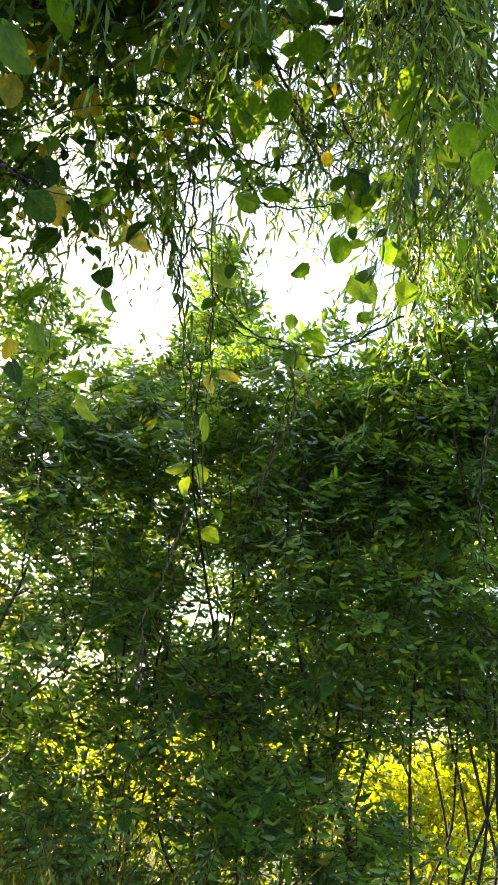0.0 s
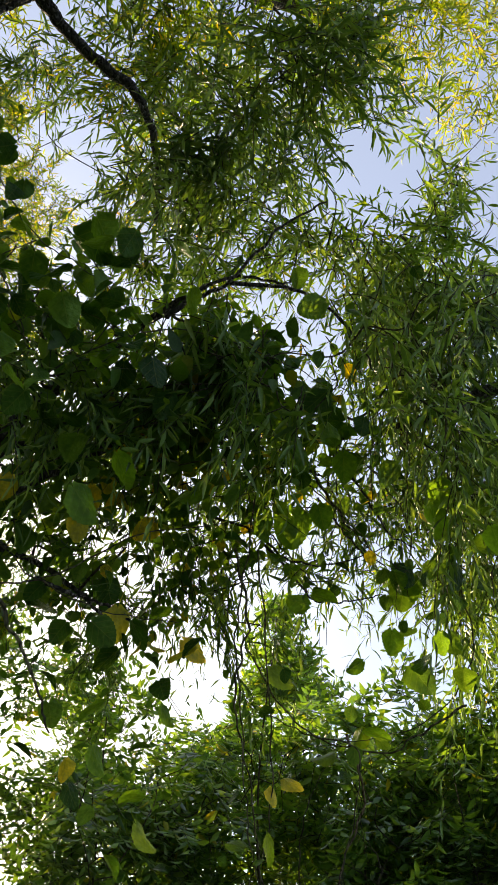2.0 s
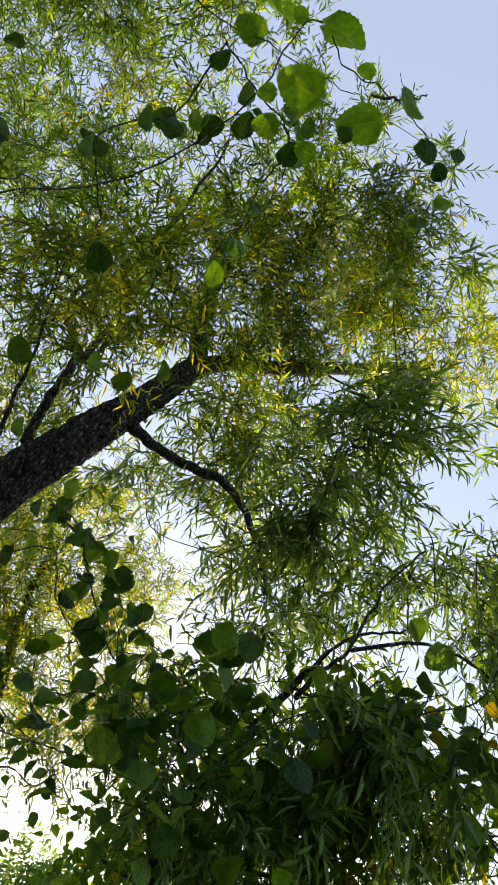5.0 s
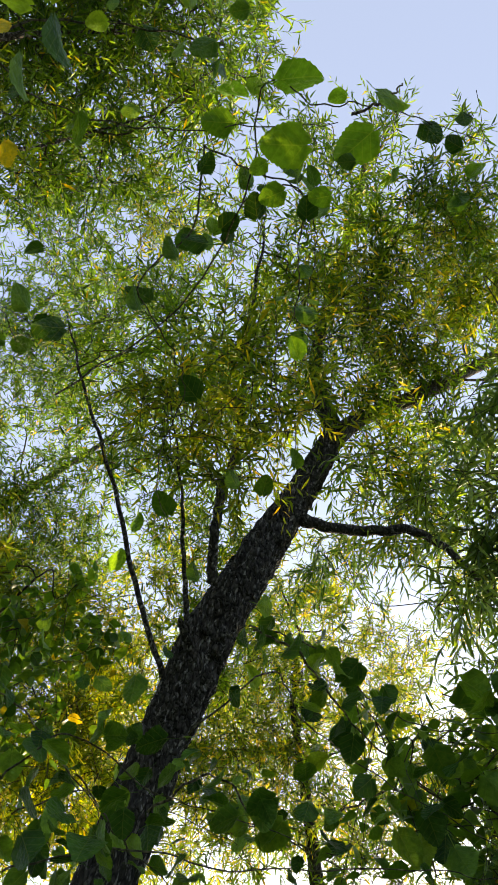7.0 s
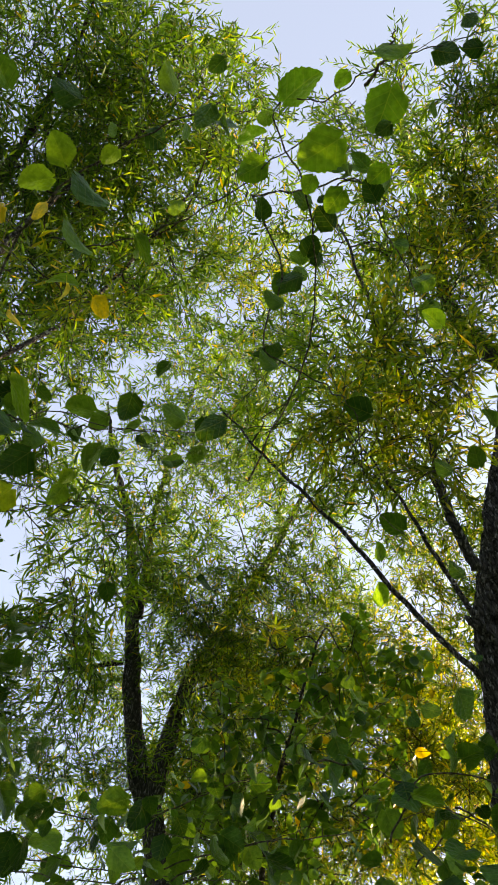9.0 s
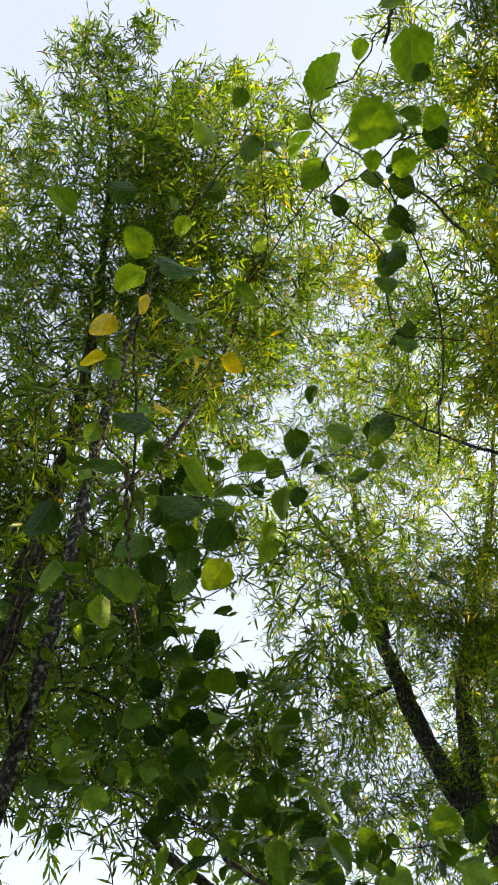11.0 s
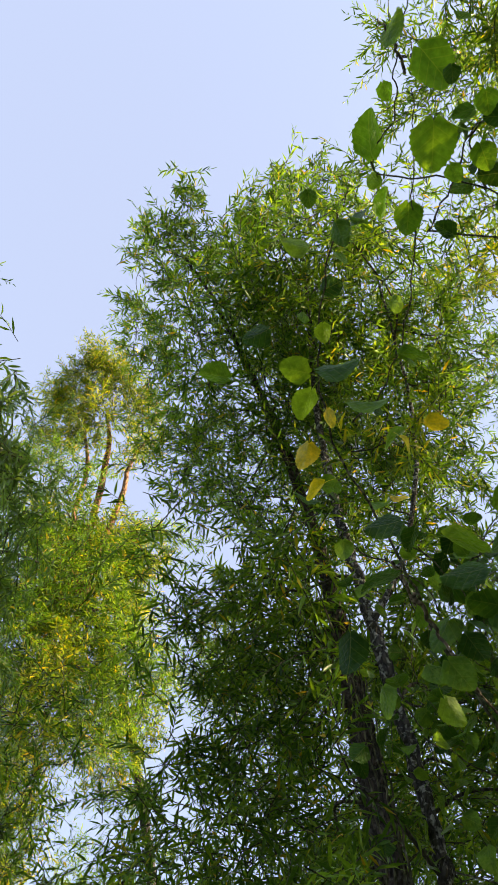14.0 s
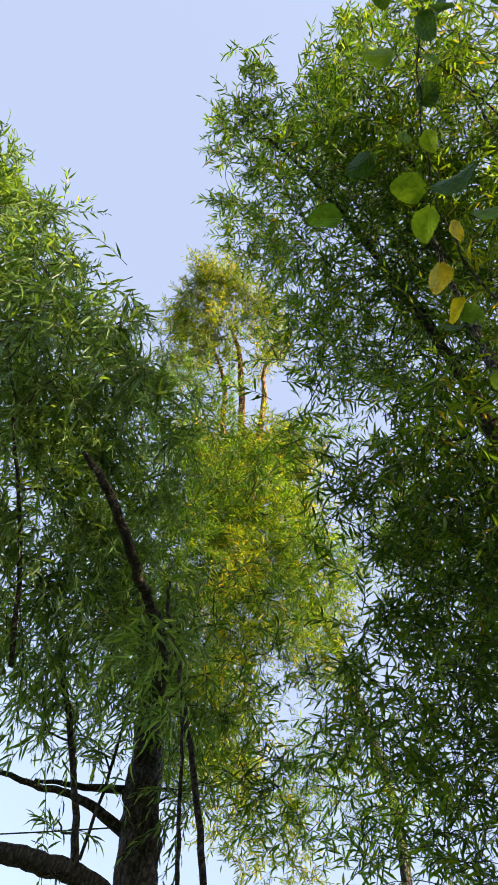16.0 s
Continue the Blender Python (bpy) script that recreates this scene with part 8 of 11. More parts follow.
shade_side_0.clumps([(-3.38, 3.96, 0.46, 0.500, 1.000), (-2.95, 4.82, 0.52, 0.500, 1.000), (-3.29, 4.15, 1.03, 0.500, 1.000), (-2.53, 4.52, 0.74, 0.500, 1.000), (-3.43, 4.98, 1.37, 0.500, 1.000), (-3.70, 4.39, 1.17, 0.500, 1.000), (-3.32, 4.25, 1.65, 0.500, 1.000), (-2.90, 4.40, 1.67, 0.500, 1.000), (-2.95, 4.71, 1.93, 0.500, 1.000), (-3.19, 4.08, 2.15, 0.500, 1.000), (-3.55, 4.43, 2.59, 0.500, 1.000), (-3.20, 4.06, 2.54, 0.500, 1.000)], kind='hedge', up=0.25, droop=0.3, twig=0.34, fill=1.25)
shade_side_0.clumps([(-3.48, 3.95, 3.05, 0.500, 1.000), (-3.49, 4.83, 3.13, 0.500, 1.000), (-3.80, 4.52, 3.27, 0.500, 1.000), (-3.09, 4.44, 3.14, 0.500, 1.000), (-3.18, 4.33, 4.00, 0.500, 1.000), (-3.51, 4.68, 3.70, 0.500, 1.000), (-3.21, 4.13, 4.50, 0.500, 1.000), (-2.90, 5.27, 4.38, 0.500, 1.000)], kind='hedge', up=0.25, droop=0.3, twig=0.34, fill=1.25)
shade_side_0.done()

shade_side_1 = Tree("hedge_shrub", (-3.48, 3.86, 0), "tall shrub added beside the leaning willow to shade the vines", "shrub", TWIG, 81, "shrubs of the hedge")
shade_side_1.limb([(-3.34, 3.78, -0.05, 0.010), (-3.28, 4.05, 0.21, 0.009), (-3.36, 4.21, 0.20, 0.008), (-3.30, 4.39, 0.30, 0.006), (-3.50, 4.34, 0.44, 0.003)], name='stem', sides=6, steps=5)
shade_side_1.limb([(-3.42, 3.65, -0.05, 0.010), (-3.50, 3.68, 0.42, 0.009), (-3.62, 3.95, 1.00, 0.008), (-3.72, 3.90, 1.63, 0.006), (-3.92, 4.08, 2.00, 0.003)], name='stem', sides=6, steps=5)
shade_side_1.limb([(-3.38, 3.79, -0.05, 0.010), (-3.26, 3.76, 0.92, 0.009), (-3.04, 3.78, 1.80, 0.008), (-3.19, 3.82, 2.92, 0.006), (-3.16, 3.87, 3.77, 0.003)], name='stem', sides=6, steps=5)
shade_side_1.limb([(-3.74, 3.95, -0.05, 0.010), (-3.55, 3.87, 0.94, 0.009), (-3.38, 4.02, 1.97, 0.008), (-3.19, 3.97, 2.79, 0.006), (-3.16, 3.87, 3.77, 0.003)], name='stem', sides=6, steps=5)
shade_side_1.limb([(-3.47, 3.89, -0.05, 0.010), (-3.61, 3.62, 0.11, 0.009), (-3.79, 3.64, 0.51, 0.008), (-4.07, 3.46, 0.59, 0.006), (-3.93, 3.44, 1.15, 0.003)], name='stem', sides=6, steps=5)
shade_side_1.clumps([(-3.18, 4.16, 0.41, 0.500, 1.000), (-3.50, 4.34, 0.44, 0.500, 1.000), (-3.41, 3.86, 1.01, 0.500, 1.000), (-3.61, 3.81, 0.96, 0.500, 1.000), (-3.44, 3.56, 1.47, 0.500, 1.000), (-3.93, 3.44, 1.15, 0.500, 1.000), (-3.14, 3.74, 1.61, 0.500, 1.000), (-3.88, 4.01, 1.60, 0.500, 1.000), (-3.92, 4.08, 2.00, 0.500, 1.000), (-3.59, 3.86, 2.11, 0.500, 1.000), (-3.50, 4.33, 2.52, 0.500, 1.000), (-3.92, 3.22, 2.57, 0.500, 1.000)], kind='hedge', up=0.25, droop=0.3, twig=0.34, fill=1.25)
shade_side_1.clumps([(-3.60, 3.96, 2.95, 0.500, 1.000), (-3.65, 3.61, 2.94, 0.500, 1.000), (-3.42, 3.73, 3.46, 0.500, 1.000), (-2.81, 4.03, 3.20, 0.500, 1.000), (-2.87, 3.99, 3.72, 0.500, 1.000), (-3.16, 3.87, 3.77, 0.500, 1.000), (-3.70, 3.52, 4.29, 0.500, 1.000), (-3.11, 3.75, 4.34, 0.500, 1.000)], kind='hedge', up=0.25, droop=0.3, twig=0.34, fill=1.25)
shade_side_1.done()

shade_side_2 = Tree("hedge_shrub", (-3.83, 3.21, 0), "tall shrub added beside the leaning willow to shade the vines", "shrub", TWIG, 82, "shrubs of the hedge")
shade_side_2.limb([(-3.65, 3.35, -0.05, 0.010), (-3.68, 3.17, 0.58, 0.009), (-3.75, 3.05, 1.52, 0.008), (-3.85, 2.93, 2.48, 0.006), (-3.61, 2.89, 3.27, 0.003)], name='stem', sides=6, steps=5)
shade_side_2.limb([(-3.50, 3.04, -0.05, 0.010), (-3.61, 2.92, 1.02, 0.009), (-3.42, 3.01, 2.12, 0.008), (-3.50, 3.00, 3.11, 0.006), (-3.60, 3.17, 4.25, 0.003)], name='stem', sides=6, steps=5)
shade_side_2.limb([(-3.71, 3.37, -0.05, 0.010), (-3.82, 3.46, 0.49, 0.009), (-4.10, 3.54, 1.19, 0.008), (-3.84, 3.62, 1.87, 0.006), (-4.01, 3.77, 2.48, 0.003)], name='stem', sides=6, steps=5)
shade_side_2.limb([(-3.85, 3.27, -0.05, 0.010), (-3.62, 3.09, 0.60, 0.009), (-3.84, 2.79, 1.37, 0.008), (-3.88, 2.76, 1.90, 0.006), (-3.82, 2.58, 2.54, 0.003)], name='stem', sides=6, steps=5)
shade_side_2.limb([(-3.77, 3.00, -0.05, 0.010), (-3.81, 3.08, 0.55, 0.009), (-4.07, 3.24, 1.31, 0.008), (-3.96, 3.37, 2.30, 0.006), (-4.15, 3.29, 3.18, 0.003)], name='stem', sides=6, steps=5)
shade_side_2.clumps([(-3.17, 2.79, 0.54, 0.500, 1.000), (-3.94, 2.84, 0.35, 0.500, 1.000), (-3.84, 3.37, 0.84, 0.500, 1.000), (-3.81, 3.47, 0.96, 0.500, 1.000), (-3.53, 3.38, 1.41, 0.500, 1.000), (-3.19, 3.43, 1.36, 0.500, 1.000), (-3.58, 2.89, 1.71, 0.500, 1.000), (-3.55, 3.43, 1.99, 0.500, 1.000), (-3.83, 2.70, 2.47, 0.500, 1.000), (-3.45, 2.84, 2.39, 0.500, 1.000), (-3.82, 2.58, 2.54, 0.500, 1.000), (-4.01, 3.77, 2.48, 0.500, 1.000)], kind='hedge', up=0.25, droop=0.3, twig=0.34, fill=1.25)
shade_side_2.clumps([(-3.92, 3.12, 2.96, 0.500, 1.000), (-4.15, 3.29, 3.18, 0.500, 1.000), (-3.61, 2.89, 3.27, 0.500, 1.000), (-3.79, 2.97, 3.35, 0.500, 1.000), (-4.42, 3.90, 4.00, 0.500, 1.000), (-4.17, 3.53, 4.06, 0.500, 1.000), (-4.67, 3.02, 4.22, 0.500, 1.000), (-3.60, 3.17, 4.25, 0.500, 1.000)], kind='hedge', up=0.25, droop=0.3, twig=0.34, fill=1.25)
shade_side_2.done()

shade_side_3 = Tree("hedge_shrub", (-4.24, 2.65, 0), "tall shrub added beside the leaning willow to shade the vines", "shrub", TWIG, 83, "shrubs of the hedge")
shade_side_3.limb([(-4.32, 2.64, -0.05, 0.010), (-4.23, 2.77, 0.94, 0.009), (-4.01, 2.75, 1.82, 0.008), (-3.88, 2.88, 2.46, 0.006), (-3.80, 3.11, 3.41, 0.003)], name='stem', sides=6, steps=5)
shade_side_3.limb([(-4.08, 2.59, -0.05, 0.010), (-4.14, 2.75, 0.52, 0.009), (-4.25, 2.85, 0.99, 0.008), (-4.42, 2.90, 1.30, 0.006), (-4.61, 3.16, 1.68, 0.003)], name='stem', sides=6, steps=5)
shade_side_3.limb([(-4.20, 2.79, -0.05, 0.010), (-4.19, 2.73, 0.70, 0.009), (-4.11, 2.62, 1.57, 0.008), (-4.35, 2.51, 2.31, 0.006), (-4.27, 2.35, 3.02, 0.003)], name='stem', sides=6, steps=5)
shade_side_3.limb([(-4.28, 2.69, -0.05, 0.010), (-4.20, 2.95, 0.28, 0.009), (-4.31, 3.02, 0.49, 0.008), (-4.42, 3.10, 0.47, 0.006), (-4.26, 3.30, 0.82, 0.003)], name='stem', sides=6, steps=5)
shade_side_3.limb([(-4.32, 2.83, -0.05, 0.010), (-4.29, 2.62, 0.57, 0.009), (-4.11, 2.62, 1.31, 0.008), (-4.03, 2.71, 2.03, 0.006), (-4.12, 3.05, 2.58, 0.003)], name='stem', sides=6, steps=5)
shade_side_3.clumps([(-4.26, 3.30, 0.82, 0.500, 1.000), (-4.42, 2.33, 0.90, 0.500, 1.000), (-4.58, 2.45, 0.93, 0.500, 1.000), (-4.07, 3.01, 0.98, 0.500, 1.000), (-4.55, 2.83, 1.38, 0.500, 1.000), (-3.58, 2.64, 1.14, 0.500, 1.000), (-4.61, 3.16, 1.68, 0.500, 1.000), (-4.98, 2.45, 1.76, 0.500, 1.000), (-3.82, 2.29, 2.28, 0.500, 1.000), (-3.96, 2.40, 2.15, 0.500, 1.000), (-3.62, 3.25, 2.73, 0.500, 1.000), (-4.12, 3.05, 2.58, 0.500, 1.000)], kind='hedge', up=0.25, droop=0.3, twig=0.34, fill=1.25)
shade_side_3.clumps([(-4.27, 2.35, 3.02, 0.500, 1.000), (-4.27, 3.62, 2.99, 0.500, 1.000), (-3.80, 3.11, 3.41, 0.500, 1.000), (-3.83, 1.89, 3.45, 0.500, 1.000), (-3.94, 1.81, 3.69, 0.500, 1.000), (-3.87, 2.56, 3.70, 0.500, 1.000), (-4.37, 2.46, 4.39, 0.500, 1.000), (-4.08, 2.55, 4.18, 0.500, 1.000)], kind='hedge', up=0.25, droop=0.3, twig=0.34, fill=1.25)
shade_side_3.done()

shade_side_4 = Tree("hedge_shrub", (-4.79, 2.03, 0), "tall shrub added beside the leaning willow to shade the vines", "shrub", TWIG, 84, "shrubs of the hedge")
shade_side_4.limb([(-4.85, 1.75, -0.05, 0.010), (-4.68, 1.63, 0.70, 0.009), (-4.74, 1.55, 1.56, 0.008), (-4.75, 1.61, 2.30, 0.006), (-4.88, 1.64, 3.21, 0.003)], name='stem', sides=6, steps=5)
shade_side_4.limb([(-4.94, 1.86, -0.05, 0.010), (-4.98, 1.87, 0.74, 0.009), (-4.75, 1.86, 1.69, 0.008), (-4.93, 1.93, 2.75, 0.006), (-4.80, 2.06, 3.45, 0.003)], name='stem', sides=6, steps=5)
shade_side_4.limb([(-4.46, 2.22, -0.05, 0.010), (-4.67, 2.22, 0.36, 0.009), (-4.86, 2.20, 0.66, 0.008), (-5.02, 2.13, 1.28, 0.006), (-4.90, 2.01, 1.83, 0.003)], name='stem', sides=6, steps=5)
shade_side_4.limb([(-4.99, 2.11, -0.05, 0.010), (-4.86, 2.33, 0.47, 0.009), (-4.83, 2.33, 1.05, 0.008), (-4.57, 2.40, 1.41, 0.006), (-4.46, 2.50, 1.88, 0.003)], name='stem', sides=6, steps=5)
shade_side_4.limb([(-4.95, 2.11, -0.05, 0.010), (-4.91, 2.01, 1.08, 0.009), (-4.79, 1.98, 1.99, 0.008), (-4.97, 1.95, 2.63, 0.006), (-4.89, 2.06, 3.71, 0.003)], name='stem', sides=6, steps=5)
shade_side_4.clumps([(-4.81, 2.50, 0.55, 0.500, 1.000), (-4.56, 1.98, 0.31, 0.500, 1.000), (-5.04, 2.26, 0.94, 0.500, 1.000), (-5.10, 1.47, 0.94, 0.500, 1.000), (-4.91, 1.91, 1.29, 0.500, 1.000), (-4.69, 2.13, 1.48, 0.500, 1.000), (-4.46, 2.50, 1.88, 0.500, 1.000), (-4.90, 2.01, 1.83, 0.500, 1.000), (-4.90, 2.22, 2.35, 0.500, 1.000), (-5.07, 1.41, 2.36, 0.500, 1.000), (-4.78, 2.28, 2.40, 0.500, 1.000), (-4.18, 2.29, 2.58, 0.500, 1.000)], kind='hedge', up=0.25, droop=0.3, twig=0.34, fill=1.25)
shade_side_4.clumps([(-4.91, 2.07, 2.99, 0.500, 1.000), (-4.88, 1.64, 3.21, 0.500, 1.000), (-4.80, 2.06, 3.45, 0.500, 1.000), (-5.61, 2.22, 3.39, 0.500, 1.000), (-4.89, 2.06, 3.71, 0.500, 1.000), (-4.49, 1.79, 3.72, 0.500, 1.000), (-5.09, 2.09, 4.39, 0.500, 1.000), (-4.99, 1.50, 4.44, 0.500, 1.000)], kind='hedge', up=0.25, droop=0.3, twig=0.34, fill=1.25)
shade_side_4.done()

shade_back_0 = Tree("hedge_shrub", (-4.76, 5.67, 0), "tall shrub added beyond the leaning willow to shade the vines", "shrub", TWIG, 90, "shrubs of the hedge")
shade_back_0.limb([(-4.84, 5.66, -0.05, 0.010), (-4.83, 5.50, 1.10, 0.009), (-4.81, 5.31, 1.94, 0.008), (-4.69, 5.30, 3.00, 0.006), (-4.91, 5.05, 3.93, 0.003)], name='stem', sides=6, steps=5)
shade_back_0.limb([(-4.75, 5.75, -0.05, 0.010), (-4.40, 5.80, 0.62, 0.009), (-4.32, 5.74, 1.39, 0.008), (-4.26, 5.83, 1.72, 0.006), (-4.05, 5.88, 2.51, 0.003)], name='stem', sides=6, steps=5)
shade_back_0.limb([(-4.68, 5.70, -0.05, 0.010), (-4.79, 5.63, 1.17, 0.009), (-4.80, 5.47, 2.67, 0.008), (-4.66, 5.34, 3.74, 0.006), (-4.78, 5.49, 5.06, 0.003)], name='stem', sides=6, steps=5)
shade_back_0.limb([(-4.81, 5.77, -0.05, 0.010), (-5.02, 5.71, 1.52, 0.009), (-4.73, 5.75, 2.80, 0.008), (-4.75, 5.73, 4.18, 0.006), (-4.55, 5.81, 5.40, 0.003)], name='stem', sides=6, steps=5)
shade_back_0.limb([(-4.89, 5.47, -0.05, 0.010), (-4.90, 5.40, 0.84, 0.009), (-4.76, 5.20, 1.90, 0.008), (-4.76, 5.06, 3.19, 0.006), (-4.46, 5.12, 3.96, 0.003)], name='stem', sides=6, steps=5)
shade_back_0.clumps([(-5.18, 6.15, 0.49, 0.550, 1.000), (-5.04, 5.41, 0.57, 0.550, 1.000), (-4.40, 5.59, 1.14, 0.550, 1.000), (-3.92, 5.59, 0.83, 0.550, 1.000), (-5.18, 5.11, 1.40, 0.550, 1.000), (-5.05, 5.14, 1.58, 0.550, 1.000), (-5.80, 5.14, 2.30, 0.550, 1.000), (-4.34, 5.88, 2.07, 0.550, 1.000), (-4.05, 5.88, 2.51, 0.550, 1.000), (-5.25, 5.64, 2.39, 0.550, 1.000), (-5.04, 5.38, 2.99, 0.550, 1.000), (-4.89, 6.02, 2.80, 0.550, 1.000)], kind='hedge', up=0.25, droop=0.3, twig=0.34, fill=1.25)
shade_back_0.clumps([(-4.82, 6.41, 3.51, 0.550, 1.000), (-4.28, 6.12, 3.70, 0.550, 1.000), (-4.46, 5.12, 3.96, 0.550, 1.000), (-4.91, 5.05, 3.93, 0.550, 1.000), (-5.26, 5.00, 4.53, 0.550, 1.000), (-4.77, 5.39, 4.36, 0.550, 1.000), (-4.97, 5.51, 4.94, 0.550, 1.000), (-4.78, 5.49, 5.06, 0.550, 1.000), (-4.55, 5.81, 5.40, 0.550, 1.000), (-5.00, 5.84, 5.47, 0.550, 1.000), (-4.77, 4.67, 5.59, 0.550, 1.000), (-4.62, 5.80, 6.21, 0.550, 1.000)], kind='hedge', up=0.25, droop=0.3, twig=0.34, fill=1.25)
shade_back_0.done()

shade_back_1 = Tree("hedge_shrub", (-5.5, 4.95, 0), "tall shrub added beyond the leaning willow to shade the vines", "shrub", TWIG, 91, "shrubs of the hedge")
shade_back_1.limb([(-5.37, 4.79, -0.05, 0.010), (-5.53, 4.88, 1.16, 0.009), (-5.57, 4.84, 2.21, 0.008), (-5.64, 4.77, 3.31, 0.006), (-5.65, 4.75, 4.53, 0.003)], name='stem', sides=6, steps=5)
shade_back_1.limb([(-5.49, 5.12, -0.05, 0.010), (-5.40, 5.20, 0.53, 0.009), (-5.45, 5.27, 1.00, 0.008), (-5.14, 5.32, 1.41, 0.006), (-5.21, 5.27, 1.85, 0.003)], name='stem', sides=6, steps=5)
shade_back_1.limb([(-5.45, 4.95, -0.05, 0.010), (-5.34, 5.20, 0.56, 0.009), (-5.34, 5.32, 0.87, 0.008), (-5.42, 5.58, 1.46, 0.006), (-5.35, 5.59, 1.90, 0.003)], name='stem', sides=6, steps=5)
shade_back_1.limb([(-5.41, 4.92, -0.05, 0.010), (-5.41, 5.10, 0.71, 0.009), (-5.14, 5.07, 1.86, 0.008), (-4.99, 5.04, 2.58, 0.006), (-5.13, 5.04, 3.43, 0.003)], name='stem', sides=6, steps=5)
shade_back_1.limb([(-5.81, 4.96, -0.05, 0.010), (-5.64, 5.00, 0.81, 0.009), (-5.42, 5.20, 1.77, 0.008), (-5.40, 5.18, 2.41, 0.006), (-5.13, 5.04, 3.43, 0.003)], name='stem', sides=6, steps=5)
shade_back_1.clumps([(-5.21, 5.04, 0.50, 0.550, 1.000), (-6.07, 5.30, 0.41, 0.550, 1.000), (-5.30, 5.03, 1.04, 0.550, 1.000), (-5.14, 4.76, 0.94, 0.550, 1.000), (-5.84, 4.80, 1.75, 0.550, 1.000), (-5.64, 5.43, 1.62, 0.550, 1.000), (-5.21, 5.27, 1.85, 0.550, 1.000), (-5.35, 5.59, 1.90, 0.550, 1.000), (-5.52, 4.68, 2.55, 0.550, 1.000), (-5.93, 5.60, 2.44, 0.550, 1.000), (-6.12, 5.67, 3.15, 0.550, 1.000), (-5.29, 5.16, 2.95, 0.550, 1.000)], kind='hedge', up=0.25, droop=0.3, twig=0.34, fill=1.25)
shade_back_1.clumps([(-5.59, 5.24, 3.64, 0.550, 1.000), (-5.13, 5.04, 3.43, 0.550, 1.000), (-5.58, 5.40, 4.22, 0.550, 1.000), (-5.64, 4.76, 4.19, 0.550, 1.000), (-5.21, 5.23, 4.30, 0.550, 1.000), (-5.65, 4.75, 4.53, 0.550, 1.000), (-6.17, 5.46, 5.05, 0.550, 1.000), (-5.33, 4.48, 5.00, 0.550, 1.000), (-4.97, 4.32, 5.55, 0.550, 1.000), (-5.22, 4.67, 5.62, 0.550, 1.000), (-5.63, 5.44, 6.08, 0.550, 1.000), (-5.41, 5.76, 6.12, 0.550, 1.000)], kind='hedge', up=0.25, droop=0.3, twig=0.34, fill=1.25)
shade_back_1.done()

shade_back_2 = Tree("hedge_shrub", (-6.05, 4.08, 0), "tall shrub added beyond the leaning willow to shade the vines", "shrub", TWIG, 92, "shrubs of the hedge")
shade_back_2.limb([(-6.23, 3.92, -0.05, 0.010), (-6.21, 3.95, 0.94, 0.009), (-6.14, 4.05, 1.65, 0.008), (-6.01, 4.16, 2.35, 0.006), (-5.72, 4.28, 3.10, 0.003)], name='stem', sides=6, steps=5)
shade_back_2.limb([(-5.94, 4.06, -0.05, 0.010), (-6.08, 4.19, 0.93, 0.009), (-6.07, 4.04, 2.02, 0.008), (-6.01, 4.13, 3.15, 0.006), (-5.87, 4.23, 4.20, 0.003)], name='stem', sides=6, steps=5)
shade_back_2.limb([(-6.07, 3.90, -0.05, 0.010), (-6.12, 4.20, 0.55, 0.009), (-6.18, 4.36, 1.25, 0.008), (-6.00, 4.60, 1.66, 0.006), (-6.22, 4.79, 2.03, 0.003)], name='stem', sides=6, steps=5)
shade_back_2.limb([(-6.23, 4.47, -0.05, 0.010), (-6.24, 4.23, 0.93, 0.009), (-6.18, 3.87, 1.84, 0.008), (-5.94, 3.83, 2.66, 0.006), (-5.87, 3.95, 3.60, 0.003)], name='stem', sides=6, steps=5)
shade_back_2.limb([(-6.13, 4.02, -0.05, 0.010), (-6.05, 4.12, 0.51, 0.009), (-6.10, 4.46, 1.05, 0.008), (-6.09, 4.66, 1.55, 0.006), (-6.22, 4.79, 2.03, 0.003)], name='stem', sides=6, steps=5)
shade_back_2.clumps([(-5.53, 3.61, 0.40, 0.550, 1.000), (-5.72, 4.44, 0.49, 0.550, 1.000), (-5.74, 3.66, 1.03, 0.550, 1.000), (-6.51, 4.22, 0.93, 0.550, 1.000), (-6.31, 4.10, 1.77, 0.550, 1.000), (-6.46, 3.84, 1.66, 0.550, 1.000), (-6.22, 4.79, 2.03, 0.550, 1.000), (-6.02, 4.22, 2.26, 0.550, 1.000), (-5.79, 4.29, 2.54, 0.550, 1.000), (-6.68, 3.73, 2.72, 0.550, 1.000), (-5.72, 4.28, 3.10, 0.550, 1.000), (-6.27, 4.22, 2.86, 0.550, 1.000)], kind='hedge', up=0.25, droop=0.3, twig=0.34, fill=1.25)
shade_back_2.clumps([(-5.90, 3.80, 3.47, 0.550, 1.000), (-5.87, 3.95, 3.60, 0.550, 1.000), (-5.87, 4.23, 4.20, 0.550, 1.000), (-6.64, 3.44, 4.09, 0.550, 1.000), (-5.68, 4.89, 4.61, 0.550, 1.000), (-5.72, 3.73, 4.61, 0.550, 1.000), (-5.78, 3.66, 4.87, 0.550, 1.000), (-6.10, 4.20, 4.56, 0.550, 1.000), (-6.02, 4.17, 5.47, 0.550, 1.000), (-5.95, 4.26, 5.35, 0.550, 1.000), (-5.89, 3.98, 5.86, 0.550, 1.000), (-5.97, 4.68, 5.78, 0.550, 1.000)], kind='hedge', up=0.25, droop=0.3, twig=0.34, fill=1.25)
shade_back_2.done()

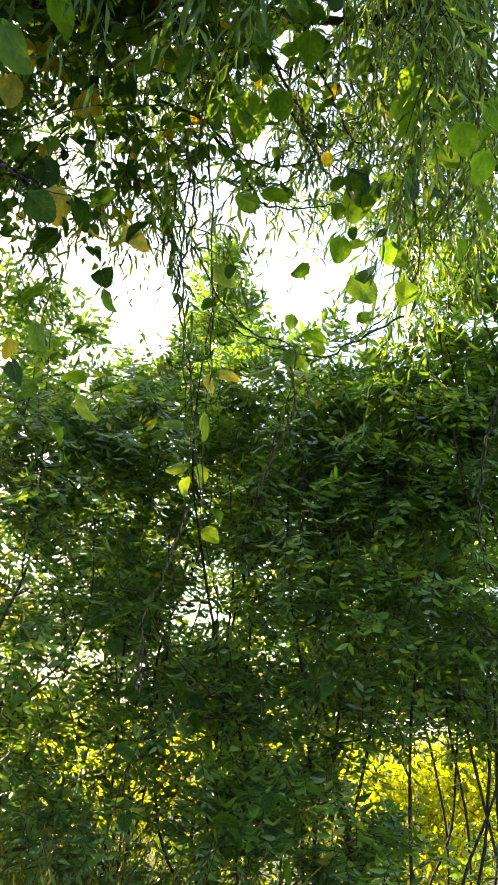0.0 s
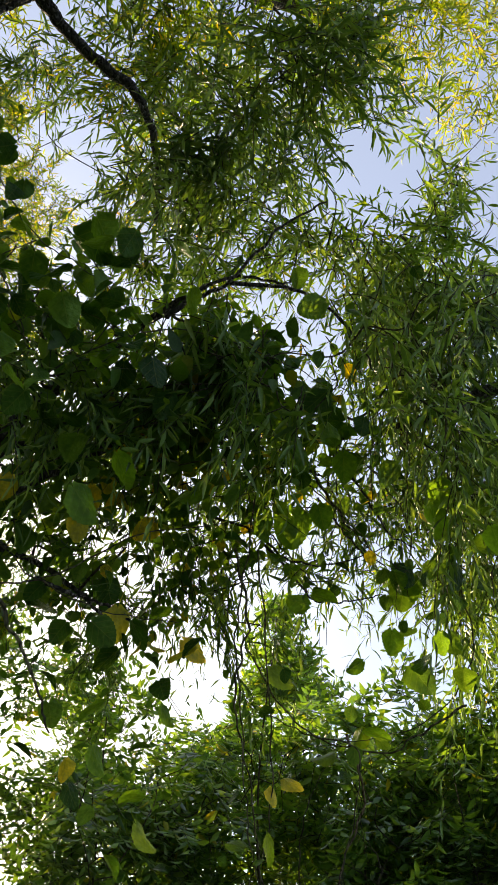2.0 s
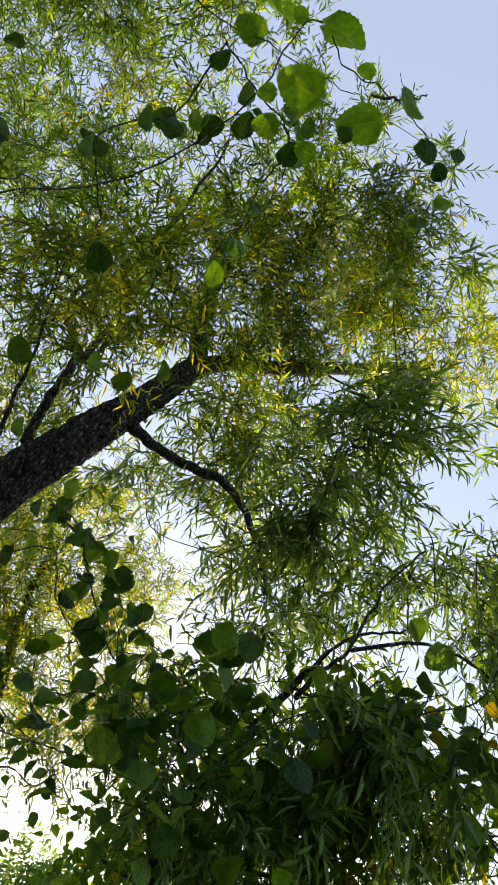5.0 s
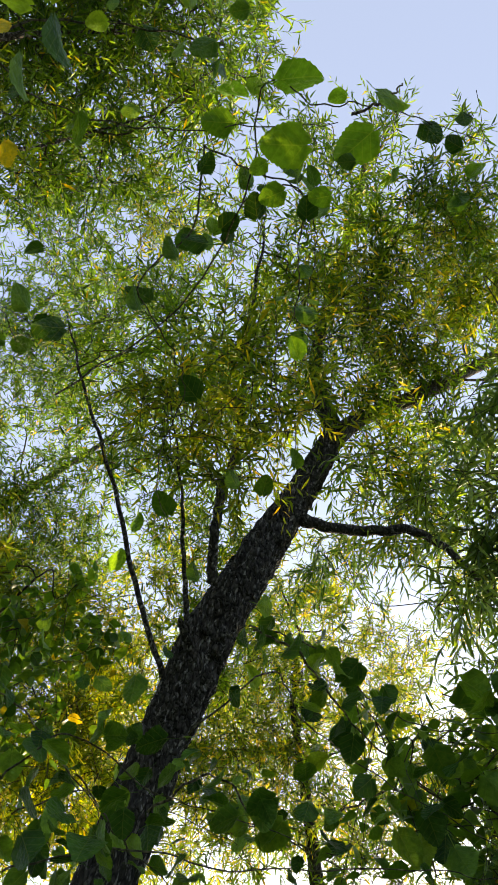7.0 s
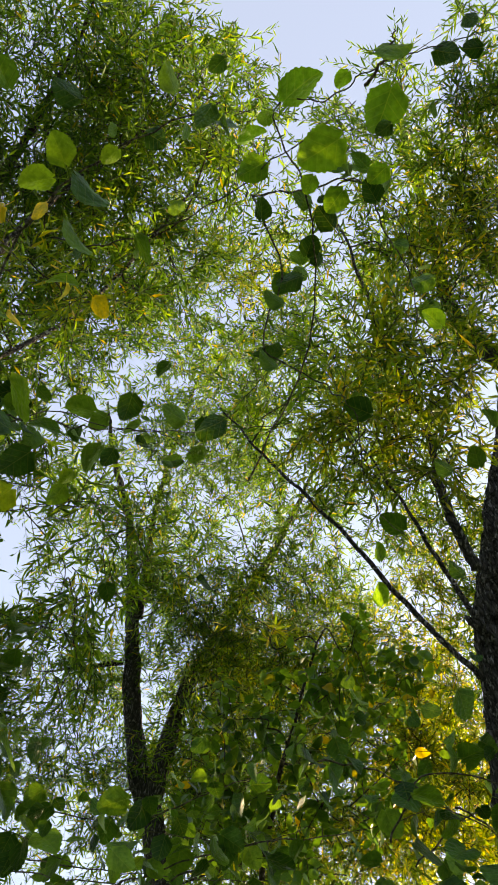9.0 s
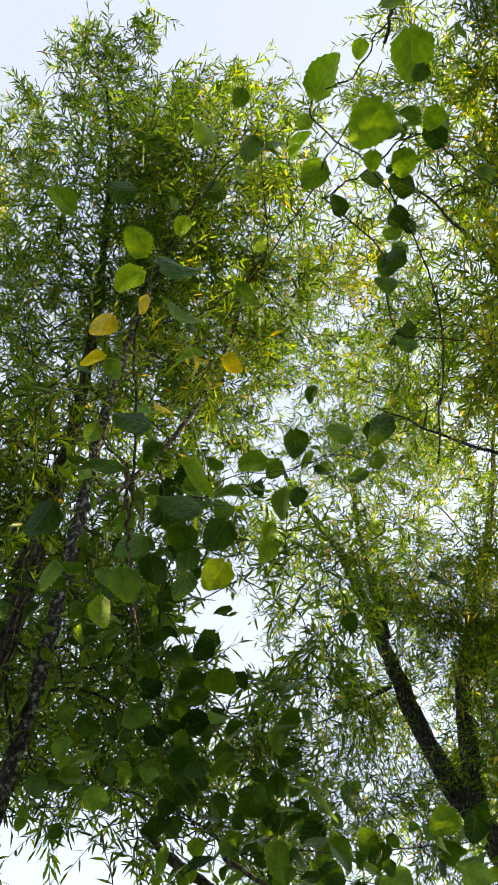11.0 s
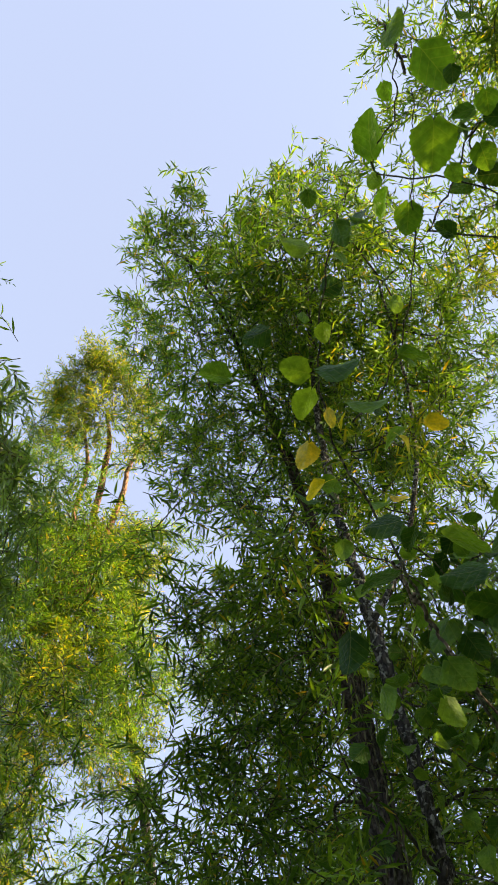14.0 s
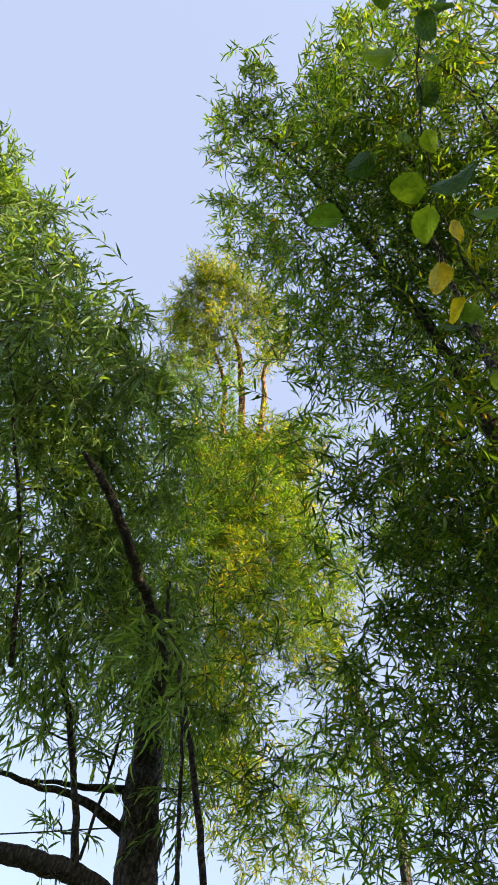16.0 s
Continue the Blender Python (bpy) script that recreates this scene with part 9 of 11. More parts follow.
shade_back_3 = Tree("hedge_shrub", (-6.47, 3.16, 0), "tall shrub added beyond the leaning willow to shade the vines", "shrub", TWIG, 93, "shrubs of the hedge")
shade_back_3.limb([(-6.62, 3.30, -0.05, 0.010), (-6.54, 3.39, 1.51, 0.009), (-6.67, 3.14, 2.92, 0.008), (-6.88, 3.08, 4.52, 0.006), (-6.87, 2.85, 6.07, 0.003)], name='stem', sides=6, steps=5)
shade_back_3.limb([(-6.65, 3.09, -0.05, 0.010), (-6.63, 3.15, 1.67, 0.009), (-6.64, 3.29, 3.11, 0.008), (-6.74, 3.15, 4.47, 0.006), (-6.91, 3.16, 5.99, 0.003)], name='stem', sides=6, steps=5)
shade_back_3.limb([(-6.36, 3.12, -0.05, 0.010), (-6.28, 3.01, 1.01, 0.009), (-6.32, 2.79, 2.09, 0.008), (-6.34, 2.84, 2.99, 0.006), (-6.23, 2.58, 3.87, 0.003)], name='stem', sides=6, steps=5)
shade_back_3.limb([(-6.42, 3.15, -0.05, 0.010), (-6.52, 3.12, 0.79, 0.009), (-6.67, 3.22, 1.73, 0.008), (-6.64, 3.14, 2.72, 0.006), (-6.72, 3.27, 3.51, 0.003)], name='stem', sides=6, steps=5)
shade_back_3.limb([(-6.44, 3.19, -0.05, 0.010), (-6.34, 3.05, 0.44, 0.009), (-6.34, 2.94, 1.04, 0.008), (-6.09, 2.64, 1.51, 0.006), (-5.93, 2.69, 1.92, 0.003)], name='stem', sides=6, steps=5)
shade_back_3.clumps([(-7.13, 2.50, 0.80, 0.550, 1.000), (-6.57, 3.13, 0.38, 0.550, 1.000), (-6.85, 2.35, 1.03, 0.550, 1.000), (-6.37, 2.37, 0.84, 0.550, 1.000), (-6.77, 3.15, 1.54, 0.550, 1.000), (-6.02, 3.70, 1.66, 0.550, 1.000), (-5.93, 2.69, 1.92, 0.550, 1.000), (-6.01, 3.27, 2.00, 0.550, 1.000), (-7.26, 2.41, 2.61, 0.550, 1.000), (-6.33, 3.04, 2.44, 0.550, 1.000), (-7.16, 3.30, 3.16, 0.550, 1.000), (-5.81, 3.18, 2.97, 0.550, 1.000)], kind='hedge', up=0.25, droop=0.3, twig=0.34, fill=1.25)
shade_back_3.clumps([(-6.91, 3.65, 3.76, 0.550, 1.000), (-6.72, 3.27, 3.51, 0.550, 1.000), (-6.70, 2.16, 3.95, 0.550, 1.000), (-6.23, 2.58, 3.87, 0.550, 1.000), (-7.78, 3.67, 4.58, 0.550, 1.000), (-6.45, 3.05, 4.40, 0.550, 1.000), (-6.50, 3.03, 4.96, 0.550, 1.000), (-6.48, 3.21, 5.23, 0.550, 1.000), (-7.05, 3.26, 5.41, 0.550, 1.000), (-6.93, 2.21, 5.59, 0.550, 1.000), (-6.87, 2.85, 6.07, 0.550, 1.000), (-6.91, 3.16, 5.99, 0.550, 1.000)], kind='hedge', up=0.25, droop=0.3, twig=0.34, fill=1.25)
shade_back_3.done()

shade_back_4 = Tree("hedge_shrub", (-6.89, 2.11, 0), "tall shrub added beyond the leaning willow to shade the vines", "shrub", TWIG, 94, "shrubs of the hedge")
shade_back_4.limb([(-6.79, 2.03, -0.05, 0.010), (-6.83, 1.86, 0.12, 0.009), (-6.64, 2.08, 0.22, 0.008), (-6.53, 2.05, 0.31, 0.006), (-6.52, 2.06, 0.52, 0.003)], name='stem', sides=6, steps=5)
shade_back_4.limb([(-7.11, 2.08, -0.05, 0.010), (-6.90, 2.00, 0.25, 0.009), (-7.05, 1.91, 0.63, 0.008), (-7.10, 1.77, 0.90, 0.006), (-7.08, 1.85, 1.33, 0.003)], name='stem', sides=6, steps=5)
shade_back_4.limb([(-6.91, 1.90, -0.05, 0.010), (-6.95, 2.03, 0.33, 0.009), (-7.06, 1.91, 0.72, 0.008), (-7.13, 1.92, 1.14, 0.006), (-7.08, 1.85, 1.33, 0.003)], name='stem', sides=6, steps=5)
shade_back_4.limb([(-6.97, 2.14, -0.05, 0.010), (-6.80, 2.45, 0.93, 0.009), (-6.71, 2.59, 1.84, 0.008), (-6.50, 2.74, 2.63, 0.006), (-6.50, 2.92, 3.65, 0.003)], name='stem', sides=6, steps=5)
shade_back_4.limb([(-7.02, 2.18, -0.05, 0.010), (-6.88, 2.02, 1.37, 0.009), (-6.67, 2.17, 2.74, 0.008), (-6.92, 2.28, 4.23, 0.006), (-6.59, 2.47, 5.80, 0.003)], name='stem', sides=6, steps=5)
shade_back_4.clumps([(-6.57, 2.51, 0.37, 0.550, 1.000), (-6.52, 2.06, 0.52, 0.550, 1.000), (-6.97, 2.41, 0.82, 0.550, 1.000), (-6.79, 2.57, 0.96, 0.550, 1.000), (-6.08, 1.81, 1.53, 0.550, 1.000), (-7.08, 1.85, 1.33, 0.550, 1.000), (-7.11, 2.08, 1.88, 0.550, 1.000), (-6.54, 2.71, 1.77, 0.550, 1.000), (-6.56, 2.18, 2.53, 0.550, 1.000), (-5.91, 2.58, 2.55, 0.550, 1.000), (-6.82, 1.24, 3.12, 0.550, 1.000), (-7.18, 2.18, 3.01, 0.550, 1.000)], kind='hedge', up=0.25, droop=0.3, twig=0.34, fill=1.25)
shade_back_4.clumps([(-6.50, 2.92, 3.65, 0.550, 1.000), (-6.38, 2.01, 3.57, 0.550, 1.000), (-6.58, 1.53, 4.31, 0.550, 1.000), (-7.17, 1.59, 4.25, 0.550, 1.000), (-6.04, 1.82, 4.41, 0.550, 1.000), (-5.64, 2.15, 4.20, 0.550, 1.000), (-7.13, 2.91, 5.10, 0.550, 1.000), (-6.58, 2.59, 5.10, 0.550, 1.000), (-7.02, 1.47, 5.57, 0.550, 1.000), (-7.33, 2.08, 5.76, 0.550, 1.000), (-6.67, 2.13, 6.01, 0.550, 1.000), (-6.59, 2.47, 5.80, 0.550, 1.000)], kind='hedge', up=0.25, droop=0.3, twig=0.34, fill=1.25)
shade_back_4.done()

shade_back_5 = Tree("hedge_shrub", (-7.13, 1.0, 0), "tall shrub added beyond the leaning willow to shade the vines", "shrub", TWIG, 95, "shrubs of the hedge")
shade_back_5.limb([(-7.17, 1.26, -0.05, 0.010), (-7.19, 0.99, 0.81, 0.009), (-6.99, 0.72, 1.68, 0.008), (-6.82, 0.54, 2.43, 0.006), (-6.83, 0.31, 3.07, 0.003)], name='stem', sides=6, steps=5)
shade_back_5.limb([(-7.62, 1.13, -0.05, 0.010), (-7.43, 1.11, 0.92, 0.009), (-7.42, 1.11, 1.79, 0.008), (-7.46, 1.11, 2.54, 0.006), (-7.35, 1.04, 3.41, 0.003)], name='stem', sides=6, steps=5)
shade_back_5.limb([(-7.44, 0.84, -0.05, 0.010), (-7.31, 0.82, 0.63, 0.009), (-7.18, 0.62, 1.47, 0.008), (-7.06, 0.38, 2.21, 0.006), (-6.83, 0.31, 3.07, 0.003)], name='stem', sides=6, steps=5)
shade_back_5.limb([(-6.98, 0.89, -0.05, 0.010), (-6.92, 0.96, 1.14, 0.009), (-7.19, 1.08, 2.68, 0.008), (-7.26, 1.51, 3.76, 0.006), (-7.34, 1.48, 5.17, 0.003)], name='stem', sides=6, steps=5)
shade_back_5.limb([(-7.24, 0.80, -0.05, 0.010), (-7.20, 0.96, 0.37, 0.009), (-7.01, 0.97, 0.79, 0.008), (-6.94, 0.97, 1.16, 0.006), (-7.17, 0.86, 1.38, 0.003)], name='stem', sides=6, steps=5)
shade_back_5.clumps([(-7.06, 1.69, 0.61, 0.550, 1.000), (-7.44, 0.73, 0.19, 0.550, 1.000), (-7.45, 1.64, 0.99, 0.550, 1.000), (-7.47, 0.77, 0.98, 0.550, 1.000), (-7.17, 0.86, 1.38, 0.550, 1.000), (-6.88, 1.62, 1.41, 0.550, 1.000), (-7.35, 1.48, 1.78, 0.550, 1.000), (-7.37, 0.85, 2.03, 0.550, 1.000), (-7.24, 0.65, 2.55, 0.550, 1.000), (-7.61, 0.31, 2.20, 0.550, 1.000), (-6.83, 0.31, 3.07, 0.550, 1.000), (-6.86, 1.32, 2.97, 0.550, 1.000)], kind='hedge', up=0.25, droop=0.3, twig=0.34, fill=1.25)
shade_back_5.clumps([(-7.35, 1.04, 3.41, 0.550, 1.000), (-7.64, 1.50, 3.37, 0.550, 1.000), (-6.41, 1.21, 3.93, 0.550, 1.000), (-6.95, 1.49, 3.79, 0.550, 1.000), (-7.50, 0.58, 4.52, 0.550, 1.000), (-6.97, 1.01, 4.39, 0.550, 1.000), (-7.34, 1.48, 5.17, 0.550, 1.000), (-7.08, 0.48, 5.09, 0.550, 1.000), (-7.01, 1.10, 5.76, 0.550, 1.000), (-6.80, 0.61, 5.36, 0.550, 1.000), (-6.58, 1.08, 6.13, 0.550, 1.000), (-7.17, 0.62, 6.05, 0.550, 1.000)], kind='hedge', up=0.25, droop=0.3, twig=0.34, fill=1.25)
shade_back_5.done()

shade_grove_0 = Tree("willow_tree", (-6.06, 9.89, 0), "tall willow added beyond the hedge to thin the sun", "tree", BARK, 110, "willows beyond the hedge")
shade_grove_0.limb([(-6.06, 9.89, -0.10, 0.160), (-5.96, 9.89, 3.00, 0.130), (-6.06, 9.99, 6.00, 0.090), (-5.96, 9.89, 8.60, 0.030)], name='trunk', sides=12, steps=8)
shade_grove_0.clumps([(-4.93, 10.17, 3.28, 0.750, 0.200), (-6.23, 9.59, 3.67, 0.750, 0.200), (-5.29, 11.33, 3.69, 0.750, 0.200), (-6.30, 10.01, 4.23, 0.750, 0.200), (-6.29, 9.97, 4.23, 0.750, 0.200), (-6.82, 10.34, 4.12, 0.750, 0.200), (-6.68, 10.30, 4.68, 0.750, 0.200), (-4.77, 10.29, 4.85, 0.750, 0.200), (-6.53, 9.67, 5.08, 0.750, 0.200), (-6.48, 10.48, 4.79, 0.750, 0.200), (-5.86, 10.52, 5.52, 0.750, 0.200), (-6.01, 10.65, 5.17, 0.750, 0.200)], twig=0.5, size=1.25)
shade_grove_0.clumps([(-6.70, 10.02, 6.38, 0.750, 0.200), (-5.71, 9.81, 6.11, 0.750, 0.200), (-5.70, 9.07, 5.18, 0.750, 0.200), (-6.73, 8.90, 6.45, 0.750, 0.200), (-6.85, 9.34, 6.75, 0.750, 0.200), (-5.94, 9.93, 7.12, 0.750, 0.200), (-6.33, 9.68, 7.61, 0.750, 0.200), (-6.78, 8.81, 7.62, 0.750, 0.200), (-5.76, 10.38, 7.42, 0.750, 0.200), (-5.36, 9.63, 7.81, 0.750, 0.200), (-6.77, 10.06, 7.90, 0.750, 0.200), (-6.30, 10.43, 8.72, 0.750, 0.200)], twig=0.5, size=1.25)
shade_grove_0.clumps([(-6.79, 10.55, 8.72, 0.750, 0.200), (-5.23, 9.41, 8.80, 0.750, 0.200), (-5.51, 9.89, 8.34, 0.750, 0.200), (-5.79, 10.64, 9.31, 0.750, 0.200), (-4.36, 9.75, 9.23, 0.750, 0.200), (-6.26, 10.55, 9.09, 0.750, 0.200)], twig=0.5, size=1.25)
shade_grove_0.done()

shade_grove_1 = Tree("willow_tree", (-6.74, 8.94, 0), "tall willow added beyond the hedge to thin the sun", "tree", BARK, 111, "willows beyond the hedge")
shade_grove_1.limb([(-6.74, 8.94, -0.10, 0.160), (-6.64, 8.94, 3.00, 0.130), (-6.74, 9.04, 6.00, 0.090), (-6.64, 8.94, 8.60, 0.030)], name='trunk', sides=12, steps=8)
shade_grove_1.clumps([(-7.05, 8.13, 3.42, 0.750, 0.200), (-6.46, 10.08, 3.88, 0.750, 0.200), (-7.47, 8.71, 3.66, 0.750, 0.200), (-6.73, 9.08, 4.47, 0.750, 0.200), (-6.52, 8.52, 3.65, 0.750, 0.200), (-6.93, 7.82, 4.17, 0.750, 0.200), (-6.49, 8.03, 4.77, 0.750, 0.200), (-6.97, 10.28, 4.93, 0.750, 0.200), (-8.07, 9.24, 4.92, 0.750, 0.200), (-6.90, 8.66, 5.57, 0.750, 0.200), (-6.31, 9.21, 5.08, 0.750, 0.200), (-6.96, 7.81, 4.93, 0.750, 0.200)], twig=0.5, size=1.25)
shade_grove_1.clumps([(-7.18, 8.15, 5.85, 0.750, 0.200), (-5.07, 9.23, 5.71, 0.750, 0.200), (-8.32, 8.28, 5.54, 0.750, 0.200), (-8.36, 9.37, 6.42, 0.750, 0.200), (-6.52, 11.02, 6.64, 0.750, 0.200), (-6.75, 9.10, 6.48, 0.750, 0.200), (-7.41, 8.71, 7.51, 0.750, 0.200), (-7.02, 7.90, 6.79, 0.750, 0.200), (-7.55, 8.87, 7.31, 0.750, 0.200), (-6.48, 9.70, 7.71, 0.750, 0.200), (-6.22, 9.11, 7.99, 0.750, 0.200), (-8.08, 9.77, 7.32, 0.750, 0.200)], twig=0.5, size=1.25)
shade_grove_1.clumps([(-7.57, 9.45, 8.27, 0.750, 0.200), (-5.53, 9.03, 8.08, 0.750, 0.200), (-6.65, 8.65, 8.86, 0.750, 0.200), (-5.61, 9.45, 8.87, 0.750, 0.200), (-6.69, 9.67, 8.76, 0.750, 0.200), (-7.31, 9.53, 9.22, 0.750, 0.200)], twig=0.5, size=1.25)
shade_grove_1.done()

thicket_a = Tree("hedge_shrub", (1.9, 8.6, 0), "sunlit yellow green thicket glowing behind the hedge", "shrub", TWIG, 61, "shrubs of the hedge")
thicket_a.limb([(1.96, 8.53, -0.05, 0.010), (1.90, 8.53, 0.53, 0.009), (2.03, 8.63, 0.56, 0.008), (2.01, 8.62, 1.09, 0.006), (2.35, 8.48, 1.44, 0.003)], name='stem', sides=6, steps=5)
thicket_a.limb([(1.72, 8.54, -0.05, 0.010), (1.89, 8.65, 0.47, 0.009), (2.17, 8.60, 0.89, 0.008), (2.34, 8.50, 1.18, 0.006), (2.35, 8.48, 1.44, 0.003)], name='stem', sides=6, steps=5)
thicket_a.limb([(1.99, 8.50, -0.05, 0.010), (2.11, 8.30, 0.20, 0.009), (1.99, 8.33, 0.56, 0.008), (1.72, 8.34, 0.69, 0.006), (1.98, 8.26, 1.10, 0.003)], name='stem', sides=6, steps=5)
thicket_a.limb([(1.77, 8.63, -0.05, 0.010), (1.89, 8.48, 0.29, 0.009), (2.16, 8.36, 0.34, 0.008), (2.25, 8.20, 0.54, 0.006), (2.30, 8.05, 0.73, 0.003)], name='stem', sides=6, steps=5)
thicket_a.limb([(1.59, 8.57, -0.05, 0.010), (1.79, 8.50, 0.10, 0.009), (1.97, 8.25, 0.26, 0.008), (2.13, 8.25, 0.61, 0.006), (2.30, 8.05, 0.73, 0.003)], name='stem', sides=6, steps=5)
thicket_a.limb([(1.97, 8.58, -0.05, 0.010), (1.78, 8.58, 0.18, 0.009), (1.40, 8.56, 0.49, 0.008), (1.42, 8.67, 0.92, 0.006), (1.19, 8.70, 0.92, 0.003)], name='stem', sides=6, steps=5)
thicket_a.limb([(1.86, 8.47, -0.05, 0.010), (1.98, 8.34, 0.38, 0.009), (2.16, 8.41, 0.77, 0.008), (2.10, 8.54, 1.21, 0.006), (2.35, 8.48, 1.44, 0.003)], name='stem', sides=6, steps=5)
thicket_a.limb([(2.11, 8.53, -0.05, 0.010), (1.93, 8.57, -0.02, 0.009), (1.83, 8.63, 0.55, 0.008), (1.70, 8.57, 0.79, 0.006), (1.59, 8.44, 0.99, 0.003)], name='stem', sides=6, steps=5)
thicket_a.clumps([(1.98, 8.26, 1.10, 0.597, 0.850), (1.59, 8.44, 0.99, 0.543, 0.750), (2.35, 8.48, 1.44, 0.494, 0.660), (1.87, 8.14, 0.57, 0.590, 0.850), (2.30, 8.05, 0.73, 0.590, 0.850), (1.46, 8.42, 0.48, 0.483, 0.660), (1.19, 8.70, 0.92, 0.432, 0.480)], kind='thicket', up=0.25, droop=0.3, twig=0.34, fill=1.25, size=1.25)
thicket_a.done()

thicket_b = Tree("hedge_shrub", (-0.3, 8.8, 0), "sunlit yellow green thicket glowing behind the hedge", "shrub", TWIG, 62, "shrubs of the hedge")
thicket_b.limb([(-0.57, 8.74, -0.05, 0.010), (-0.79, 8.54, 0.03, 0.009), (-0.97, 8.54, 0.18, 0.008), (-1.14, 8.34, 0.21, 0.006), (-1.27, 8.55, 0.48, 0.003)], name='stem', sides=6, steps=5)
thicket_b.limb([(-0.06, 8.67, -0.05, 0.010), (0.27, 8.76, 0.20, 0.009), (-0.03, 8.78, 0.31, 0.008), (-0.02, 8.83, 0.46, 0.006), (0.02, 8.77, 0.77, 0.003)], name='stem', sides=6, steps=5)
thicket_b.limb([(-0.58, 8.87, -0.05, 0.010), (-0.57, 8.86, 0.12, 0.009), (-0.50, 8.81, 0.24, 0.008), (-0.36, 8.59, 0.26, 0.006), (-0.31, 8.53, 0.40, 0.003)], name='stem', sides=6, steps=5)
thicket_b.limb([(-0.07, 8.77, -0.05, 0.010), (-0.40, 8.88, 0.15, 0.009), (-0.62, 8.84, 0.18, 0.008), (-0.73, 8.69, 0.38, 0.006), (-1.27, 8.55, 0.48, 0.003)], name='stem', sides=6, steps=5)
thicket_b.limb([(-0.61, 8.82, -0.05, 0.010), (-0.79, 8.85, 0.11, 0.009), (-1.03, 8.64, -0.03, 0.008), (-1.22, 8.65, 0.23, 0.006), (-1.27, 8.55, 0.48, 0.003)], name='stem', sides=6, steps=5)
thicket_b.limb([(-0.14, 8.92, -0.05, 0.010), (-0.00, 8.86, 0.12, 0.009), (0.45, 8.58, -0.05, 0.008), (0.51, 8.62, 0.33, 0.006), (0.77, 8.51, 0.49, 0.003)], name='stem', sides=6, steps=5)
thicket_b.limb([(-0.38, 8.77, -0.05, 0.010), (-0.55, 8.68, 0.11, 0.009), (-0.61, 8.73, 0.43, 0.008), (-0.89, 8.55, 0.76, 0.006), (-0.98, 8.73, 0.97, 0.003)], name='stem', sides=6, steps=5)
thicket_b.limb([(-0.50, 8.81, -0.05, 0.010), (-0.29, 8.89, 0.21, 0.009), (-0.10, 8.66, 0.45, 0.008), (0.26, 8.80, 0.52, 0.006), (0.42, 8.76, 0.72, 0.003)], name='stem', sides=6, steps=5)
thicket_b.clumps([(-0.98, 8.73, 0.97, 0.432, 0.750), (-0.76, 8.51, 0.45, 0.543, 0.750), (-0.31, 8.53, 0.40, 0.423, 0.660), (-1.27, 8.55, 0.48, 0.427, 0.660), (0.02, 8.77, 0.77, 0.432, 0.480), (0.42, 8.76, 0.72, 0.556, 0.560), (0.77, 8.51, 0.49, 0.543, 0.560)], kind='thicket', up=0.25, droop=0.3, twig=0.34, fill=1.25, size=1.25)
thicket_b.done()

thicket_c = Tree("hedge_shrub", (-2.4, 9.0, 0), "sunlit yellow green thicket glowing behind the hedge", "shrub", TWIG, 63, "shrubs of the hedge")
thicket_c.limb([(-1.98, 8.80, -0.05, 0.010), (-1.65, 8.92, 0.26, 0.009), (-1.80, 8.84, 0.30, 0.008), (-1.56, 8.74, 0.46, 0.006), (-1.59, 8.59, 0.39, 0.003)], name='stem', sides=6, steps=5)
thicket_c.limb([(-2.52, 8.77, -0.05, 0.010), (-2.41, 8.76, 0.92, 0.009), (-2.63, 8.69, 1.95, 0.008), (-2.70, 8.67, 2.81, 0.006), (-2.69, 8.62, 3.67, 0.003)], name='stem', sides=6, steps=5)
thicket_c.limb([(-2.33, 9.12, -0.05, 0.010), (-2.58, 9.06, 0.88, 0.009), (-2.58, 9.08, 1.94, 0.008), (-2.56, 8.94, 2.80, 0.006), (-2.69, 8.62, 3.67, 0.003)], name='stem', sides=6, steps=5)
thicket_c.limb([(-2.22, 8.89, -0.05, 0.010), (-2.30, 8.95, 0.25, 0.009), (-2.24, 8.85, 0.49, 0.008), (-2.33, 8.79, 1.09, 0.006), (-2.35, 8.69, 1.41, 0.003)], name='stem', sides=6, steps=5)
thicket_c.limb([(-2.24, 9.08, -0.05, 0.010), (-2.35, 9.07, 0.84, 0.009), (-2.53, 8.93, 1.54, 0.008), (-2.67, 8.65, 2.31, 0.006), (-2.69, 8.66, 3.03, 0.003)], name='stem', sides=6, steps=5)
thicket_c.limb([(-2.13, 9.09, -0.05, 0.010), (-2.08, 9.24, 0.29, 0.009), (-1.85, 8.79, 0.38, 0.008), (-1.79, 8.66, 0.44, 0.006), (-1.59, 8.59, 0.39, 0.003)], name='stem', sides=6, steps=5)
thicket_c.limb([(-2.54, 8.94, -0.05, 0.010), (-2.49, 8.65, 0.85, 0.009), (-2.60, 8.67, 1.59, 0.008), (-2.51, 8.53, 2.29, 0.006), (-2.69, 8.66, 3.03, 0.003)], name='stem', sides=6, steps=5)
thicket_c.limb([(-2.47, 8.64, -0.05, 0.010), (-2.31, 8.50, 0.33, 0.009), (-2.45, 8.48, 0.76, 0.008), (-2.42, 8.46, 1.05, 0.006), (-2.35, 8.69, 1.41, 0.003)], name='stem', sides=6, steps=5)
